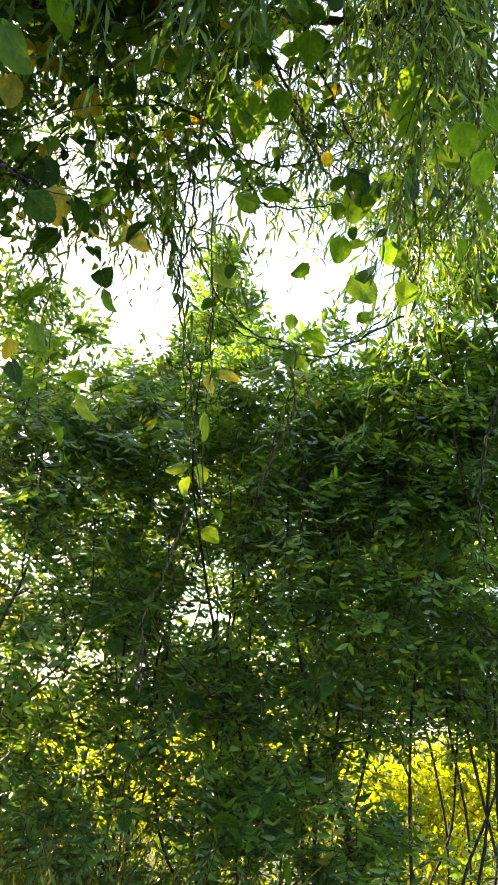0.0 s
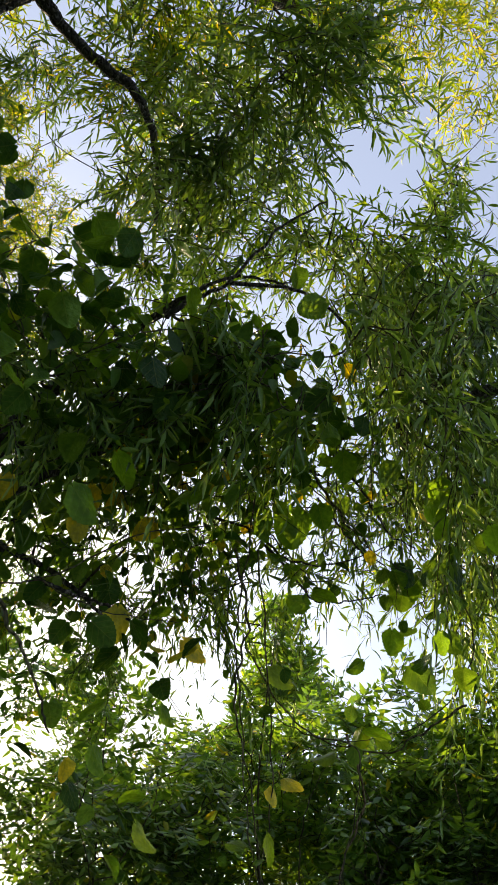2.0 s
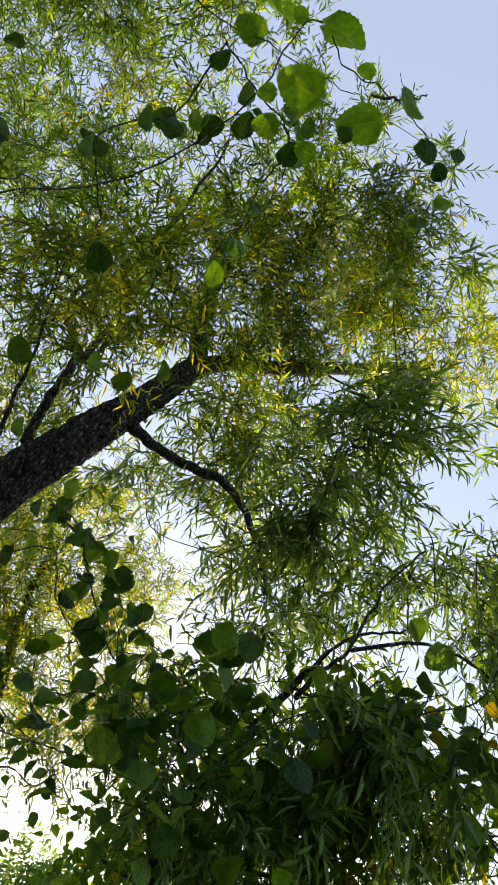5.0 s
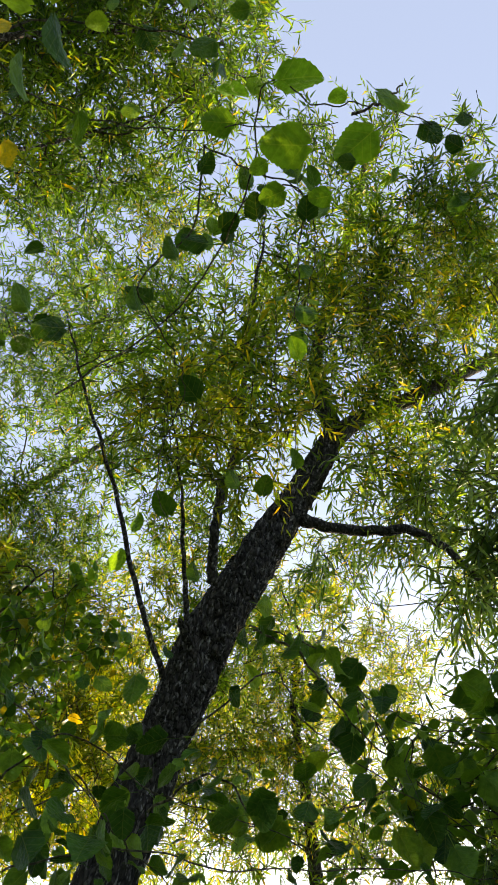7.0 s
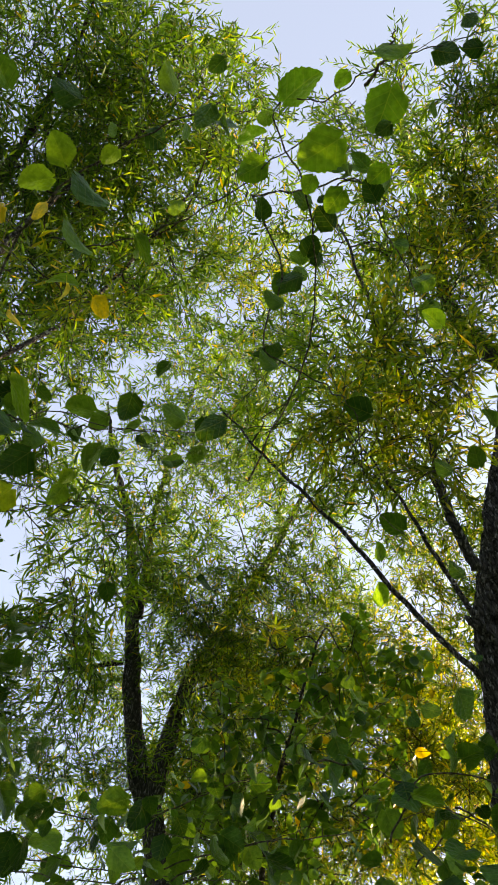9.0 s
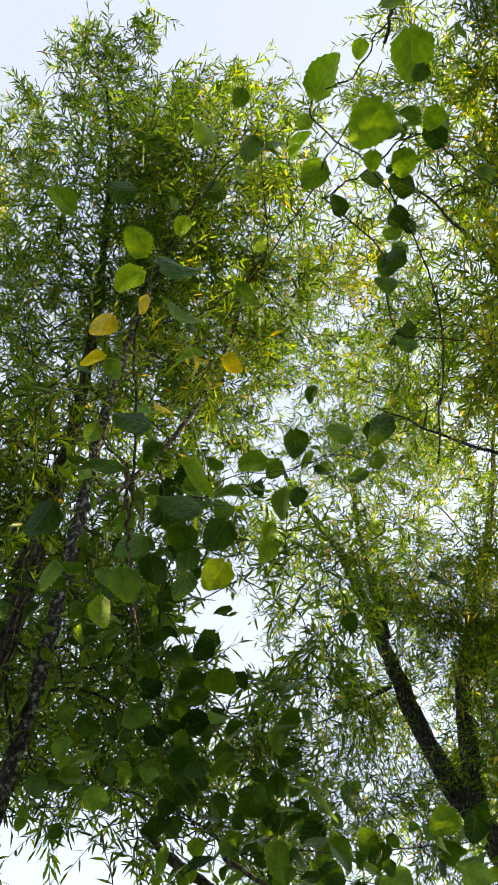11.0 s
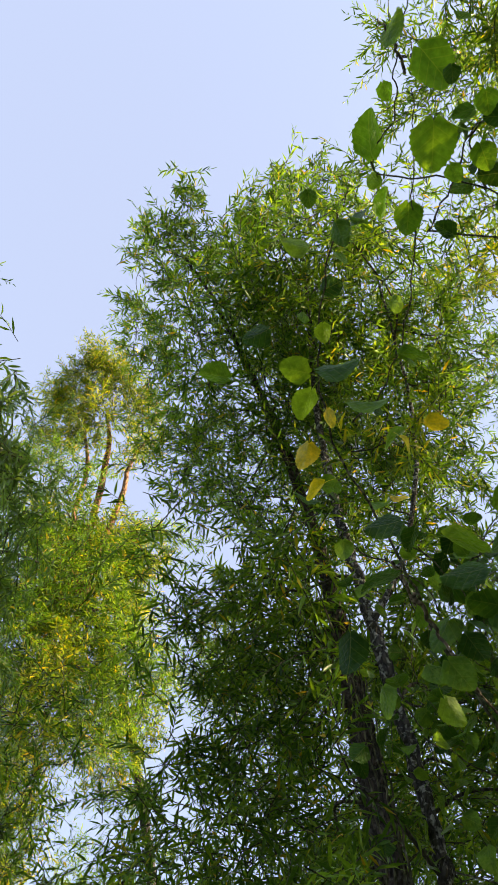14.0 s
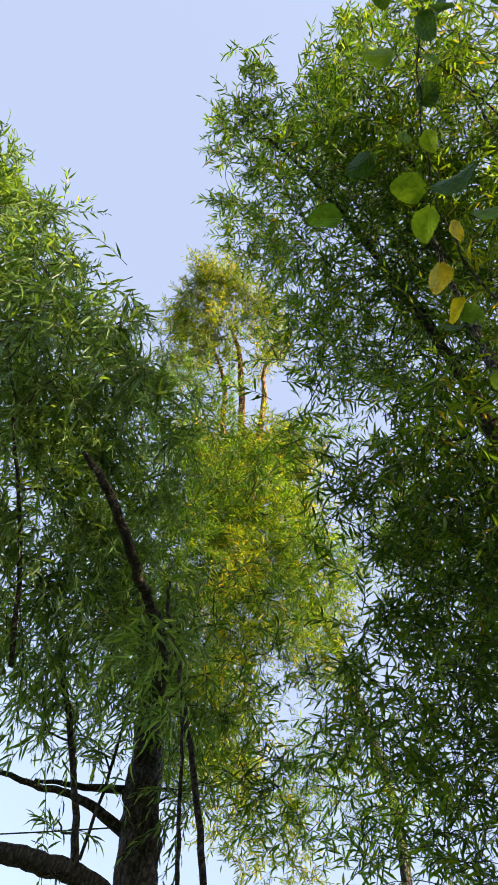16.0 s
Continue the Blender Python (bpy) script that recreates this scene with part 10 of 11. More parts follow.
thicket_c.clumps([(-2.60, 8.59, 2.12, 0.505, 0.560), (-2.69, 8.66, 3.03, 0.387, 0.560), (-2.35, 8.69, 1.41, 0.505, 0.560), (-1.59, 8.59, 0.39, 0.494, 0.560), (-2.69, 8.62, 3.67, 0.392, 0.370), (-1.75, 8.81, 0.93, 0.442, 0.370), (-1.28, 9.13, 3.31, 0.462, 0.370), (-2.27, 8.97, 3.09, 0.396, 0.290)], kind='thicket', up=0.25, droop=0.3, twig=0.34, fill=1.25, size=1.25)
thicket_c.done()

thicket_d = Tree("hedge_shrub", (1.2, 9.4, 0), "sunlit yellow green thicket glowing behind the hedge", "shrub", TWIG, 64, "shrubs of the hedge")
thicket_d.limb([(1.17, 9.23, -0.05, 0.010), (0.99, 9.40, 0.45, 0.009), (0.88, 9.51, 1.13, 0.008), (0.56, 9.49, 1.55, 0.006), (0.44, 9.47, 2.02, 0.003)], name='stem', sides=6, steps=5)
thicket_d.limb([(0.96, 9.32, -0.05, 0.010), (0.76, 9.32, 0.87, 0.009), (0.78, 9.44, 1.61, 0.008), (0.89, 9.46, 2.40, 0.006), (0.84, 9.39, 3.28, 0.003)], name='stem', sides=6, steps=5)
thicket_d.limb([(1.17, 9.47, -0.05, 0.010), (1.54, 9.26, 1.04, 0.009), (1.73, 9.01, 2.00, 0.008), (2.07, 8.83, 2.63, 0.006), (2.33, 8.84, 3.62, 0.003)], name='stem', sides=6, steps=5)
thicket_d.limb([(1.51, 9.71, -0.05, 0.010), (1.47, 9.71, 0.45, 0.009), (1.41, 9.65, 1.03, 0.008), (1.22, 9.60, 1.57, 0.006), (1.31, 9.29, 2.06, 0.003)], name='stem', sides=6, steps=5)
thicket_d.limb([(1.73, 9.57, -0.05, 0.010), (1.74, 9.40, 0.48, 0.009), (1.80, 9.21, 1.05, 0.008), (1.79, 9.20, 1.59, 0.006), (1.92, 9.19, 1.95, 0.003)], name='stem', sides=6, steps=5)
thicket_d.limb([(1.09, 9.50, -0.05, 0.010), (0.86, 9.63, 0.87, 0.009), (0.41, 9.67, 1.41, 0.008), (0.14, 9.60, 2.02, 0.006), (-0.25, 9.49, 2.90, 0.003)], name='stem', sides=6, steps=5)
thicket_d.limb([(1.08, 9.48, -0.05, 0.010), (0.78, 9.57, 0.74, 0.009), (0.42, 9.65, 1.42, 0.008), (0.12, 9.55, 2.18, 0.006), (-0.25, 9.49, 2.90, 0.003)], name='stem', sides=6, steps=5)
thicket_d.limb([(1.15, 9.38, -0.05, 0.010), (1.44, 9.36, 1.01, 0.009), (1.63, 9.08, 1.91, 0.008), (1.92, 8.97, 2.70, 0.006), (2.33, 8.84, 3.62, 0.003)], name='stem', sides=6, steps=5)
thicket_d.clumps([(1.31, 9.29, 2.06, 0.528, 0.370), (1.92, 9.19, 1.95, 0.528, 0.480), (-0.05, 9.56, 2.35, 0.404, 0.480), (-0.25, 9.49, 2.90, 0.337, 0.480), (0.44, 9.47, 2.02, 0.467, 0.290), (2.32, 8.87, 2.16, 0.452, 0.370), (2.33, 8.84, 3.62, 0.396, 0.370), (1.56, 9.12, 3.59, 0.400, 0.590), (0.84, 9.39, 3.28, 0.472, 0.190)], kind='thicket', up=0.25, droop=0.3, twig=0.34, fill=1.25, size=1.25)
thicket_d.done()

vine_high = Vine("climbing_vine", (-1.2, 0.3, 0.0), "climbing vine with large heart-shaped leaves high against the sky", 71)
vine_high.stem([(-0.98, -0.25, 3.77), (-0.66, -0.14, 4.00), (-0.28, -0.19, 3.99), (-0.01, -0.34, 3.92), (0.04, -0.21, 3.87), (0.13, -0.11, 3.86), (0.19, 0.02, 3.90), (0.26, 0.18, 3.97)])
vine_high.stem([(-0.28, -0.19, 4.04), (-0.16, -0.11, 4.10), (-0.23, 0.04, 4.18), (-0.44, 0.19, 4.23)], leaves=8, size=0.08)
vine_high.leaves([(0.18, 0.05, 3.89, 0.076), (-0.07, -0.46, 4.00, 0.079), (0.20, 0.11, 3.93, 0.058), (0.20, 0.21, 3.97, 0.066), (0.26, 0.10, 3.98, 0.053), (0.05, 0.08, 4.09, 0.055), (0.12, 0.26, 4.06, 0.062), (-0.33, 0.09, 4.17, 0.065), (-0.43, 0.09, 4.15, 0.072), (-0.49, 0.21, 4.11, 0.079)])
vine_high.leaves([(-0.91, -0.40, 3.91, 0.083), (-0.67, -0.24, 4.01, 0.076), (-0.39, -0.21, 4.08, 0.069), (-0.47, -0.25, 4.06, 0.083), (-0.83, 0.06, 4.14, 0.075), (-0.46, -0.19, 4.16, 0.058), (-0.14, -0.65, 4.08, 0.083), (-0.76, -0.55, 3.96, 0.062)])

vine_clad = Vine("climbing_vine", (-1.45, -1.2, 0.0), "large-leaved vine climbing the twin-trunked willow, partly yellowed", 72)
vine_clad.stem([(-1.22, -1.20, 3.52), (-1.08, -1.18, 3.63), (-0.92, -1.15, 3.73), (-0.71, -1.07, 3.86), (-0.40, -0.97, 3.99), (-0.19, -0.77, 4.08), (-0.02, -0.49, 4.04)], leaves=10, size=0.085, radius=0.006)
vine_clad.stem([(-0.44, -0.91, 3.99), (-0.44, -0.75, 4.04), (-0.29, -0.49, 4.00), (-0.10, -0.29, 3.94), (0.04, -0.14, 3.94)], leaves=4)
vine_clad.stem([(-0.91, -1.03, 3.78), (-0.93, -0.84, 3.83), (-0.94, -0.69, 3.87), (-0.93, -0.53, 3.89), (-0.98, -0.43, 3.88)], leaves=4, size=0.07)
vine_clad.leaves([(-0.07, -0.46, 4.03, 0.079), (-0.03, -0.36, 3.99, 0.058), (-0.11, -0.58, 4.12, 0.069)])
vine_clad.leaves([(-1.01, -0.48, 3.86, 0.083), (-0.96, -0.76, 3.84, 0.062), (-1.01, -0.58, 3.96, 0.072), (-1.50, -0.94, 3.68, 0.090), (-1.55, -1.08, 3.57, 0.105), (-1.39, -1.14, 3.55, 0.115), (-1.58, -0.88, 3.63, 0.090)])
vine_clad.stem([(-1.17, -1.44, 3.69), (-1.34, -1.36, 3.61), (-1.52, -1.24, 3.53), (-1.67, -1.12, 3.44), (-1.78, -0.97, 3.39)], leaves=40, size=0.085, spread=0.11)
vine_clad.stem([(-0.76, -1.08, 3.95), (-0.96, -1.06, 3.87), (-1.12, -1.11, 3.76), (-1.29, -1.17, 3.61)], leaves=34, size=0.09, spread=0.08)
vine_clad.stem([(-1.38, -1.58, 3.43), (-1.55, -1.42, 3.39), (-1.69, -1.24, 3.36)], leaves=24, size=0.085, spread=0.09)

vine_mid = Vine("climbing_vine", (-2.0, 0.3, 0.0), "mass of dark vine leaves below the forked willow", 73)
vine_mid.stem([(-1.43, -1.26, 3.66), (-1.12, -1.11, 3.80), (-0.96, -0.91, 3.95), (-0.99, -0.65, 3.99), (-0.96, -0.39, 4.02)], leaves=5, size=0.075)
vine_mid.stem([(-1.64, -1.29, 3.31), (-1.75, -1.19, 3.24), (-1.88, -0.98, 3.18)], radius=0.012)
vine_mid.stem([(-1.29, -1.26, 3.76), (-1.56, -1.23, 3.56), (-1.82, -1.09, 3.37), (-1.96, -0.94, 3.26)], leaves=14, size=0.09)
vine_mid.leaves([(-0.95, -0.40, 4.02, 0.079), (-1.06, -0.50, 3.97, 0.086), (-1.01, -0.59, 3.98, 0.058), (-1.01, -0.79, 3.95, 0.058), (-1.54, -0.64, 3.90, 0.070), (-0.74, -0.27, 4.21, 0.075), (-1.66, -0.41, 3.95, 0.073), (-1.54, -0.33, 4.04, 0.073), (-1.31, -1.22, 3.63, 0.115), (-1.44, -1.02, 3.61, 0.115)])
vine_mid.leaves([(-1.58, -0.87, 3.55, 0.122), (-1.67, -0.89, 3.46, 0.122), (-1.76, -0.79, 3.39, 0.130), (-1.70, -0.99, 3.39, 0.115), (-1.50, -1.13, 3.53, 0.115), (-1.61, -1.21, 3.38, 0.115), (-1.67, -1.12, 3.20, 0.124), (-1.74, -0.92, 3.22, 0.124), (-1.85, -0.77, 3.30, 0.115), (-1.91, -0.63, 3.25, 0.115), (-1.93, -0.49, 3.42, 0.105), (-1.93, -0.43, 3.27, 0.115), (-2.01, -0.27, 3.33, 0.105), (-1.98, -0.31, 3.20, 0.115), (-2.00, -0.11, 3.32, 0.105), (-2.01, -0.03, 3.46, 0.093), (-1.72, -1.20, 3.10, 0.124), (-1.57, -0.86, 3.70, 0.090), (-1.62, -1.05, 3.59, 0.105), (-1.42, -1.26, 3.52, 0.115)])
vine_mid.stem([(-1.50, -1.38, 3.38), (-1.64, -1.20, 3.35), (-1.78, -1.02, 3.29), (-1.88, -0.79, 3.26), (-1.95, -0.55, 3.22)], leaves=48, size=0.085, spread=0.1)
vine_mid.stem([(-1.68, -1.26, 3.11), (-1.80, -1.02, 3.10), (-1.87, -0.73, 3.12), (-1.89, -0.43, 3.14), (-1.95, -0.07, 3.22)], leaves=50, size=0.085, spread=0.1)
vine_mid.stem([(-1.16, -1.25, 3.71), (-1.39, -1.16, 3.60), (-1.58, -1.03, 3.50), (-1.76, -0.93, 3.35)], leaves=34, size=0.085, spread=0.1)
vine_mid.stem([(-2.04, -0.43, 3.45), (-1.96, -0.22, 3.53), (-1.94, -0.01, 3.68), (-1.77, 0.16, 3.80)], leaves=24, size=0.07, spread=0.1)

vine_low = Vine("climbing_vine", (-1.1, 1.9, 0.0), "tangle of dark heart-shaped vine leaves under the leaning willow", 74)
vine_low.stem([(-1.26, 0.55, 3.29), (-1.04, 0.63, 3.41), (-1.05, 0.76, 3.33), (-0.98, 0.96, 3.23), (-0.81, 1.13, 3.04)], leaves=12, size=0.07)
vine_low.stem([(-1.06, 0.56, 3.56), (-0.97, 0.73, 3.53), (-0.94, 0.91, 3.44), (-0.83, 0.98, 3.31), (-0.67, 1.03, 3.21)], leaves=10, size=0.07)
vine_low.stem([(-1.56, 0.23, 3.13), (-1.43, 0.31, 3.24), (-1.38, 0.54, 3.18), (-1.29, 0.72, 3.16), (-1.09, 0.91, 3.04)], leaves=28, size=0.075, spread=0.12)
vine_low.stem([(-1.56, 0.32, 2.93), (-1.41, 0.50, 3.01), (-1.28, 0.73, 3.01), (-0.96, 0.95, 2.96), (-0.80, 1.09, 2.93)], leaves=38, size=0.08, spread=0.13)
vine_low.leaves([(-0.90, 0.78, 3.41, 0.082), (-0.99, 0.71, 3.53, 0.079), (-0.91, 0.84, 3.36, 0.063), (-1.01, 0.76, 3.35, 0.070), (-1.04, 0.61, 3.54, 0.066), (-0.98, 0.74, 3.52, 0.060), (-0.91, 0.96, 3.28, 0.076), (-0.81, 0.98, 3.18, 0.091), (-0.61, 0.90, 3.20, 0.104), (-0.99, 0.83, 3.32, 0.070), (-0.86, 0.88, 3.37, 0.063), (-1.23, 0.83, 3.14, 0.076), (-1.28, 0.73, 3.17, 0.076), (-1.31, 0.38, 2.88, 0.109), (-1.37, 0.29, 2.85, 0.098), (-1.38, 0.33, 2.98, 0.092), (-1.39, 0.36, 3.26, 0.082), (-1.49, 0.26, 3.19, 0.089), (-1.35, 0.41, 3.41, 0.093), (-1.35, 0.63, 3.31, 0.073)])
vine_low.leaves([(-0.90, 0.76, 3.39, 0.076), (-1.01, 0.66, 3.51, 0.066), (-1.07, 0.80, 3.40, 0.073), (-1.09, 0.56, 3.53, 0.066), (-0.61, 0.89, 3.16, 0.104), (-0.55, 0.91, 3.17, 0.081), (-0.87, 0.86, 3.33, 0.063), (-0.84, 0.94, 3.29, 0.070), (-0.77, 0.98, 3.15, 0.097), (-0.65, 1.04, 3.16, 0.085), (-0.54, 1.08, 3.01, 0.092), (-0.69, 1.00, 3.03, 0.092), (-0.49, 1.14, 2.97, 0.092), (-1.35, 0.70, 3.26, 0.079), (-1.23, 0.82, 3.13, 0.101), (-0.95, 0.99, 3.03, 0.097), (-0.87, 1.08, 3.00, 0.097), (-1.01, 0.92, 3.20, 0.076), (-1.29, 0.72, 3.15, 0.089), (-1.10, 0.81, 3.24, 0.076)])
vine_low.stem([(-1.55, 0.06, 3.34), (-1.53, 0.24, 3.30), (-1.47, 0.41, 3.15), (-1.49, 0.55, 3.06)], leaves=30, size=0.08, spread=0.13)
vine_mid.stem([(-2.06, -0.43, 3.26), (-2.00, -0.24, 3.33), (-2.03, -0.05, 3.44), (-1.96, 0.12, 3.48)], leaves=30, size=0.08, spread=0.12)
vine_mid.stem([(-2.02, -0.28, 3.27), (-1.94, -0.08, 3.36), (-1.87, 0.18, 3.39), (-1.76, 0.42, 3.42)], leaves=30, size=0.08, spread=0.13)
vine_low.stem([(-1.52, 0.40, 3.23), (-1.49, 0.52, 3.12), (-1.44, 0.61, 3.04), (-1.37, 0.71, 2.96)], leaves=30, size=0.08, spread=0.12)

vine_hang = Vine("hanging_vine", (-0.2, 2.4, 0.0), "thin hanging vine with pale green and yellow leaves", 75)
vine_hang.stem([(-0.30, 1.73, 3.08), (-0.34, 1.90, 2.85), (-0.35, 1.98, 2.70), (-0.30, 2.07, 2.40), (-0.27, 2.14, 2.22), (-0.20, 2.14, 2.01), (-0.19, 2.16, 1.91)], leaves=9, size=0.055)
vine_hang.stem([(-0.30, 1.87, 2.98), (-0.24, 2.06, 2.57), (-0.23, 2.17, 2.28), (-0.28, 2.22, 2.11)], leaves=5, size=0.05)
vine_hang.stem([(-0.34, 2.07, 2.75), (-0.16, 2.18, 2.56), (0.01, 2.21, 2.51), (-0.02, 2.30, 2.26), (-0.06, 2.34, 2.07)])
vine_hang.stem([(-0.20, 1.86, 3.26), (-0.09, 1.92, 3.20), (0.06, 2.01, 3.07), (0.17, 2.04, 3.02)], leaves=6, size=0.06)
vine_hang.stem([(-0.29, 1.97, 3.11), (-0.15, 2.06, 3.00), (-0.03, 2.05, 3.01)], leaves=5, size=0.06)
vine_hang.stem([(0.29, 2.15, 3.19), (0.38, 2.31, 2.93), (0.24, 2.43, 2.72), (-0.06, 2.39, 2.60)], leaves=12, size=0.06)
vine_hang.leaves([(0.14, 2.05, 3.01, 0.112), (0.20, 2.18, 2.78, 0.097), (0.17, 2.22, 2.92, 0.078), (-0.12, 2.06, 3.01, 0.060), (-0.52, 2.08, 2.27, 0.068), (-0.76, 2.06, 2.28, 0.076), (-0.60, 2.05, 2.42, 0.069), (-0.84, 1.96, 2.46, 0.083), (-0.85, 2.02, 2.30, 0.083), (-0.55, 2.00, 2.57, 0.083)])
vine_hang.leaves([(-0.59, 1.94, 2.68, 0.104)], True)
vine_hang.leaves([(-0.89, 1.98, 2.36, 0.083), (-0.72, 2.08, 2.24, 0.062), (-0.51, 2.17, 2.15, 0.048), (-0.67, 1.92, 2.67, 0.069), (-0.90, 1.79, 2.74, 0.083), (-0.85, 1.92, 2.54, 0.083), (-0.10, 1.74, 3.40, 0.105), (-0.18, 1.68, 3.45, 0.105), (-0.84, 1.12, 3.32, 0.106), (-0.71, 1.08, 3.41, 0.113), (-0.64, 1.11, 3.41, 0.106), (-0.75, 1.16, 3.34, 0.099), (-0.89, 1.08, 3.33, 0.106), (-0.59, 1.44, 3.17, 0.106), (-0.48, 1.45, 3.33, 0.111), (-0.33, 1.54, 3.29, 0.097), (-0.21, 1.53, 3.45, 0.101)])
vine_hang.leaves([(-1.01, 0.80, 3.56, 0.062), (-0.97, 0.87, 3.54, 0.076), (-1.00, 0.94, 3.48, 0.069), (-0.94, 1.03, 3.45, 0.062), (-0.97, 0.75, 3.60, 0.062), (-1.04, 0.73, 3.58, 0.055), (-1.02, 0.90, 3.36, 0.079), (-0.73, 1.14, 3.47, 0.104), (-0.94, 1.15, 3.36, 0.090), (-0.85, 1.15, 3.41, 0.083), (-0.99, 1.18, 3.16, 0.093), (-0.60, 1.43, 3.12, 0.106), (-0.76, 1.27, 3.35, 0.097), (-0.20, 1.39, 3.67, 0.090), (-0.38, 1.29, 3.60, 0.086), (-0.27, 1.52, 3.55, 0.090), (-1.03, 1.06, 3.23, 0.079), (-0.14, 1.67, 3.41, 0.105), (0.11, 0.33, 4.40, 0.073), (0.21, 0.30, 4.40, 0.073)])
vine_hang.stem([(-0.82, 1.63, 3.29), (-0.80, 1.79, 3.10), (-0.81, 1.89, 2.91), (-0.78, 1.95, 2.76)], leaves=11, size=0.05, spread=0.06, yellow=0.1, radius=0.002)
vine_hang.stem([(-0.72, 1.62, 3.35), (-0.71, 1.78, 3.16), (-0.71, 1.89, 2.97), (-0.68, 1.97, 2.78)], leaves=11, size=0.05, spread=0.06, yellow=0.1, radius=0.002)
vine_hang.stem([(-0.63, 1.69, 3.31), (-0.61, 1.85, 3.12), (-0.61, 1.95, 2.93), (-0.59, 2.03, 2.71)], leaves=11, size=0.05, spread=0.06, yellow=0.1, radius=0.002)
vine_hang.stem([(-0.51, 1.68, 3.36), (-0.50, 1.84, 3.17), (-0.52, 1.94, 2.98), (-0.49, 2.00, 2.83)], leaves=11, size=0.05, spread=0.06, yellow=0.1, radius=0.002)
vine_hang.stem([(-0.07, 1.76, 3.35), (-0.07, 1.91, 3.16), (-0.09, 2.01, 2.97), (-0.09, 2.08, 2.78)], leaves=11, size=0.05, spread=0.06, yellow=0.1, radius=0.002)
vine_hang.stem([(0.03, 1.71, 3.41), (0.04, 1.87, 3.22), (0.02, 1.98, 3.03), (0.01, 2.07, 2.81)], leaves=11, size=0.05, spread=0.06, yellow=0.1, radius=0.002)
vine_hang.stem([(0.15, 1.75, 3.36), (0.15, 1.90, 3.17), (0.12, 2.00, 2.99), (0.12, 2.05, 2.84)], leaves=11, size=0.05, spread=0.06, yellow=0.1, radius=0.002)
vine_hang.stem([(0.27, 1.71, 3.39), (0.27, 1.86, 3.21), (0.24, 1.97, 3.02), (0.23, 2.04, 2.84)], leaves=11, size=0.05, spread=0.06, yellow=0.1, radius=0.002)

vine_bough = Vine("climbing_vine", (-1.3, 2.3, 0.0), "vine with broad dark leaves draped over the mulberry bough", 76)
vine_bough.stem([(-0.99, 1.34, 3.06), (-0.77, 1.30, 3.22), (-0.55, 1.32, 3.35), (-0.32, 1.43, 3.39), (-0.10, 1.59, 3.40)], leaves=20, size=0.095, spread=0.12)
vine_bough.stem([(-0.99, 1.49, 2.90), (-0.77, 1.49, 3.04), (-0.58, 1.52, 3.17), (-0.36, 1.60, 3.21), (-0.10, 1.71, 3.28)], leaves=20, size=0.09, spread=0.12)
vine_bough.stem([(-0.98, 1.65, 2.68), (-0.82, 1.69, 2.75), (-0.63, 1.72, 2.91), (-0.38, 1.78, 3.01), (-0.23, 1.82, 3.14)], leaves=24, size=0.085, spread=0.09, yellow=0.12)
vine_bough.stem([(-1.08, 1.40, 2.84), (-0.89, 1.59, 2.71), (-0.71, 1.75, 2.68), (-0.50, 1.86, 2.71)], leaves=14, size=0.1, spread=0.08, yellow=0.12)

vine_willow = Vine("climbing_vine", (1.1, 2.5, 0.0), "broad vine leaves hanging among the weeping willow strands", 77)
vine_willow.stem([(-0.10, 1.86, 3.42), (0.05, 1.93, 3.34), (0.17, 2.04, 3.19), (0.16, 2.15, 3.04), (0.26, 2.23, 2.89)], leaves=16, size=0.1, spread=0.1)
vine_willow.stem([(0.14, 1.62, 3.77), (0.27, 1.81, 3.59), (0.35, 1.98, 3.40), (0.48, 2.14, 3.17)], leaves=16, size=0.1, spread=0.12)
vine_willow.stem([(0.42, 1.75, 3.34), (0.45, 1.88, 3.18), (0.41, 2.03, 2.98), (0.47, 2.12, 2.82)], leaves=10, size=0.1, spread=0.08)
vine_willow.stem([(-0.17, 1.92, 3.34), (-0.05, 2.03, 3.22), (0.06, 2.10, 3.12)], radius=0.005)

vine_hedge = Vine("climbing_vine", (-0.3, 4.2, 0.0), "vine with pale broad leaves and bare twigs trailing over the hedge", 78)
vine_hedge.stem([(-0.56, 3.81, 0.86), (-0.49, 3.86, 1.26), (-0.32, 3.98, 1.60), (-0.29, 3.97, 1.82)], leaves=18, size=0.12, spread=0.14)
vine_hedge.stem([(-1.01, 3.87, 1.51), (-0.85, 3.90, 1.74), (-0.67, 4.00, 2.02), (-0.64, 4.06, 2.33)], leaves=10, size=0.11, spread=0.14)
vine_hedge.stem([(0.26, 3.89, 1.42), (0.29, 3.89, 1.62), (0.32, 3.96, 1.94)], leaves=8, size=0.12, spread=0.08)
vine_hedge.stem([(-0.18, 3.74, 0.79), (0.05, 3.78, 1.03), (0.34, 3.76, 0.98)], leaves=14, size=0.12, spread=0.14)
vine_hedge.stem([(0.64, 3.91, 1.98), (0.77, 3.85, 2.23), (0.94, 3.78, 2.37), (0.97, 3.70, 2.63)], leaves=8, size=0.11, spread=0.1)
vine_hedge.stem([(-0.30, 4.43, 1.09), (-0.41, 4.43, 1.29), (-0.64, 4.45, 1.49), (-0.77, 4.48, 1.68)], radius=0.0041, dry=True)
vine_hedge.stem([(-0.08, 4.12, 2.14), (-0.13, 4.10, 2.28), (-0.09, 4.11, 2.44), (-0.15, 4.13, 2.57)], radius=0.0038, dry=False)
vine_hedge.stem([(0.27, 4.24, 1.62), (0.29, 4.23, 1.76), (0.30, 4.27, 1.90), (0.33, 4.30, 2.04)], radius=0.0035, dry=True)
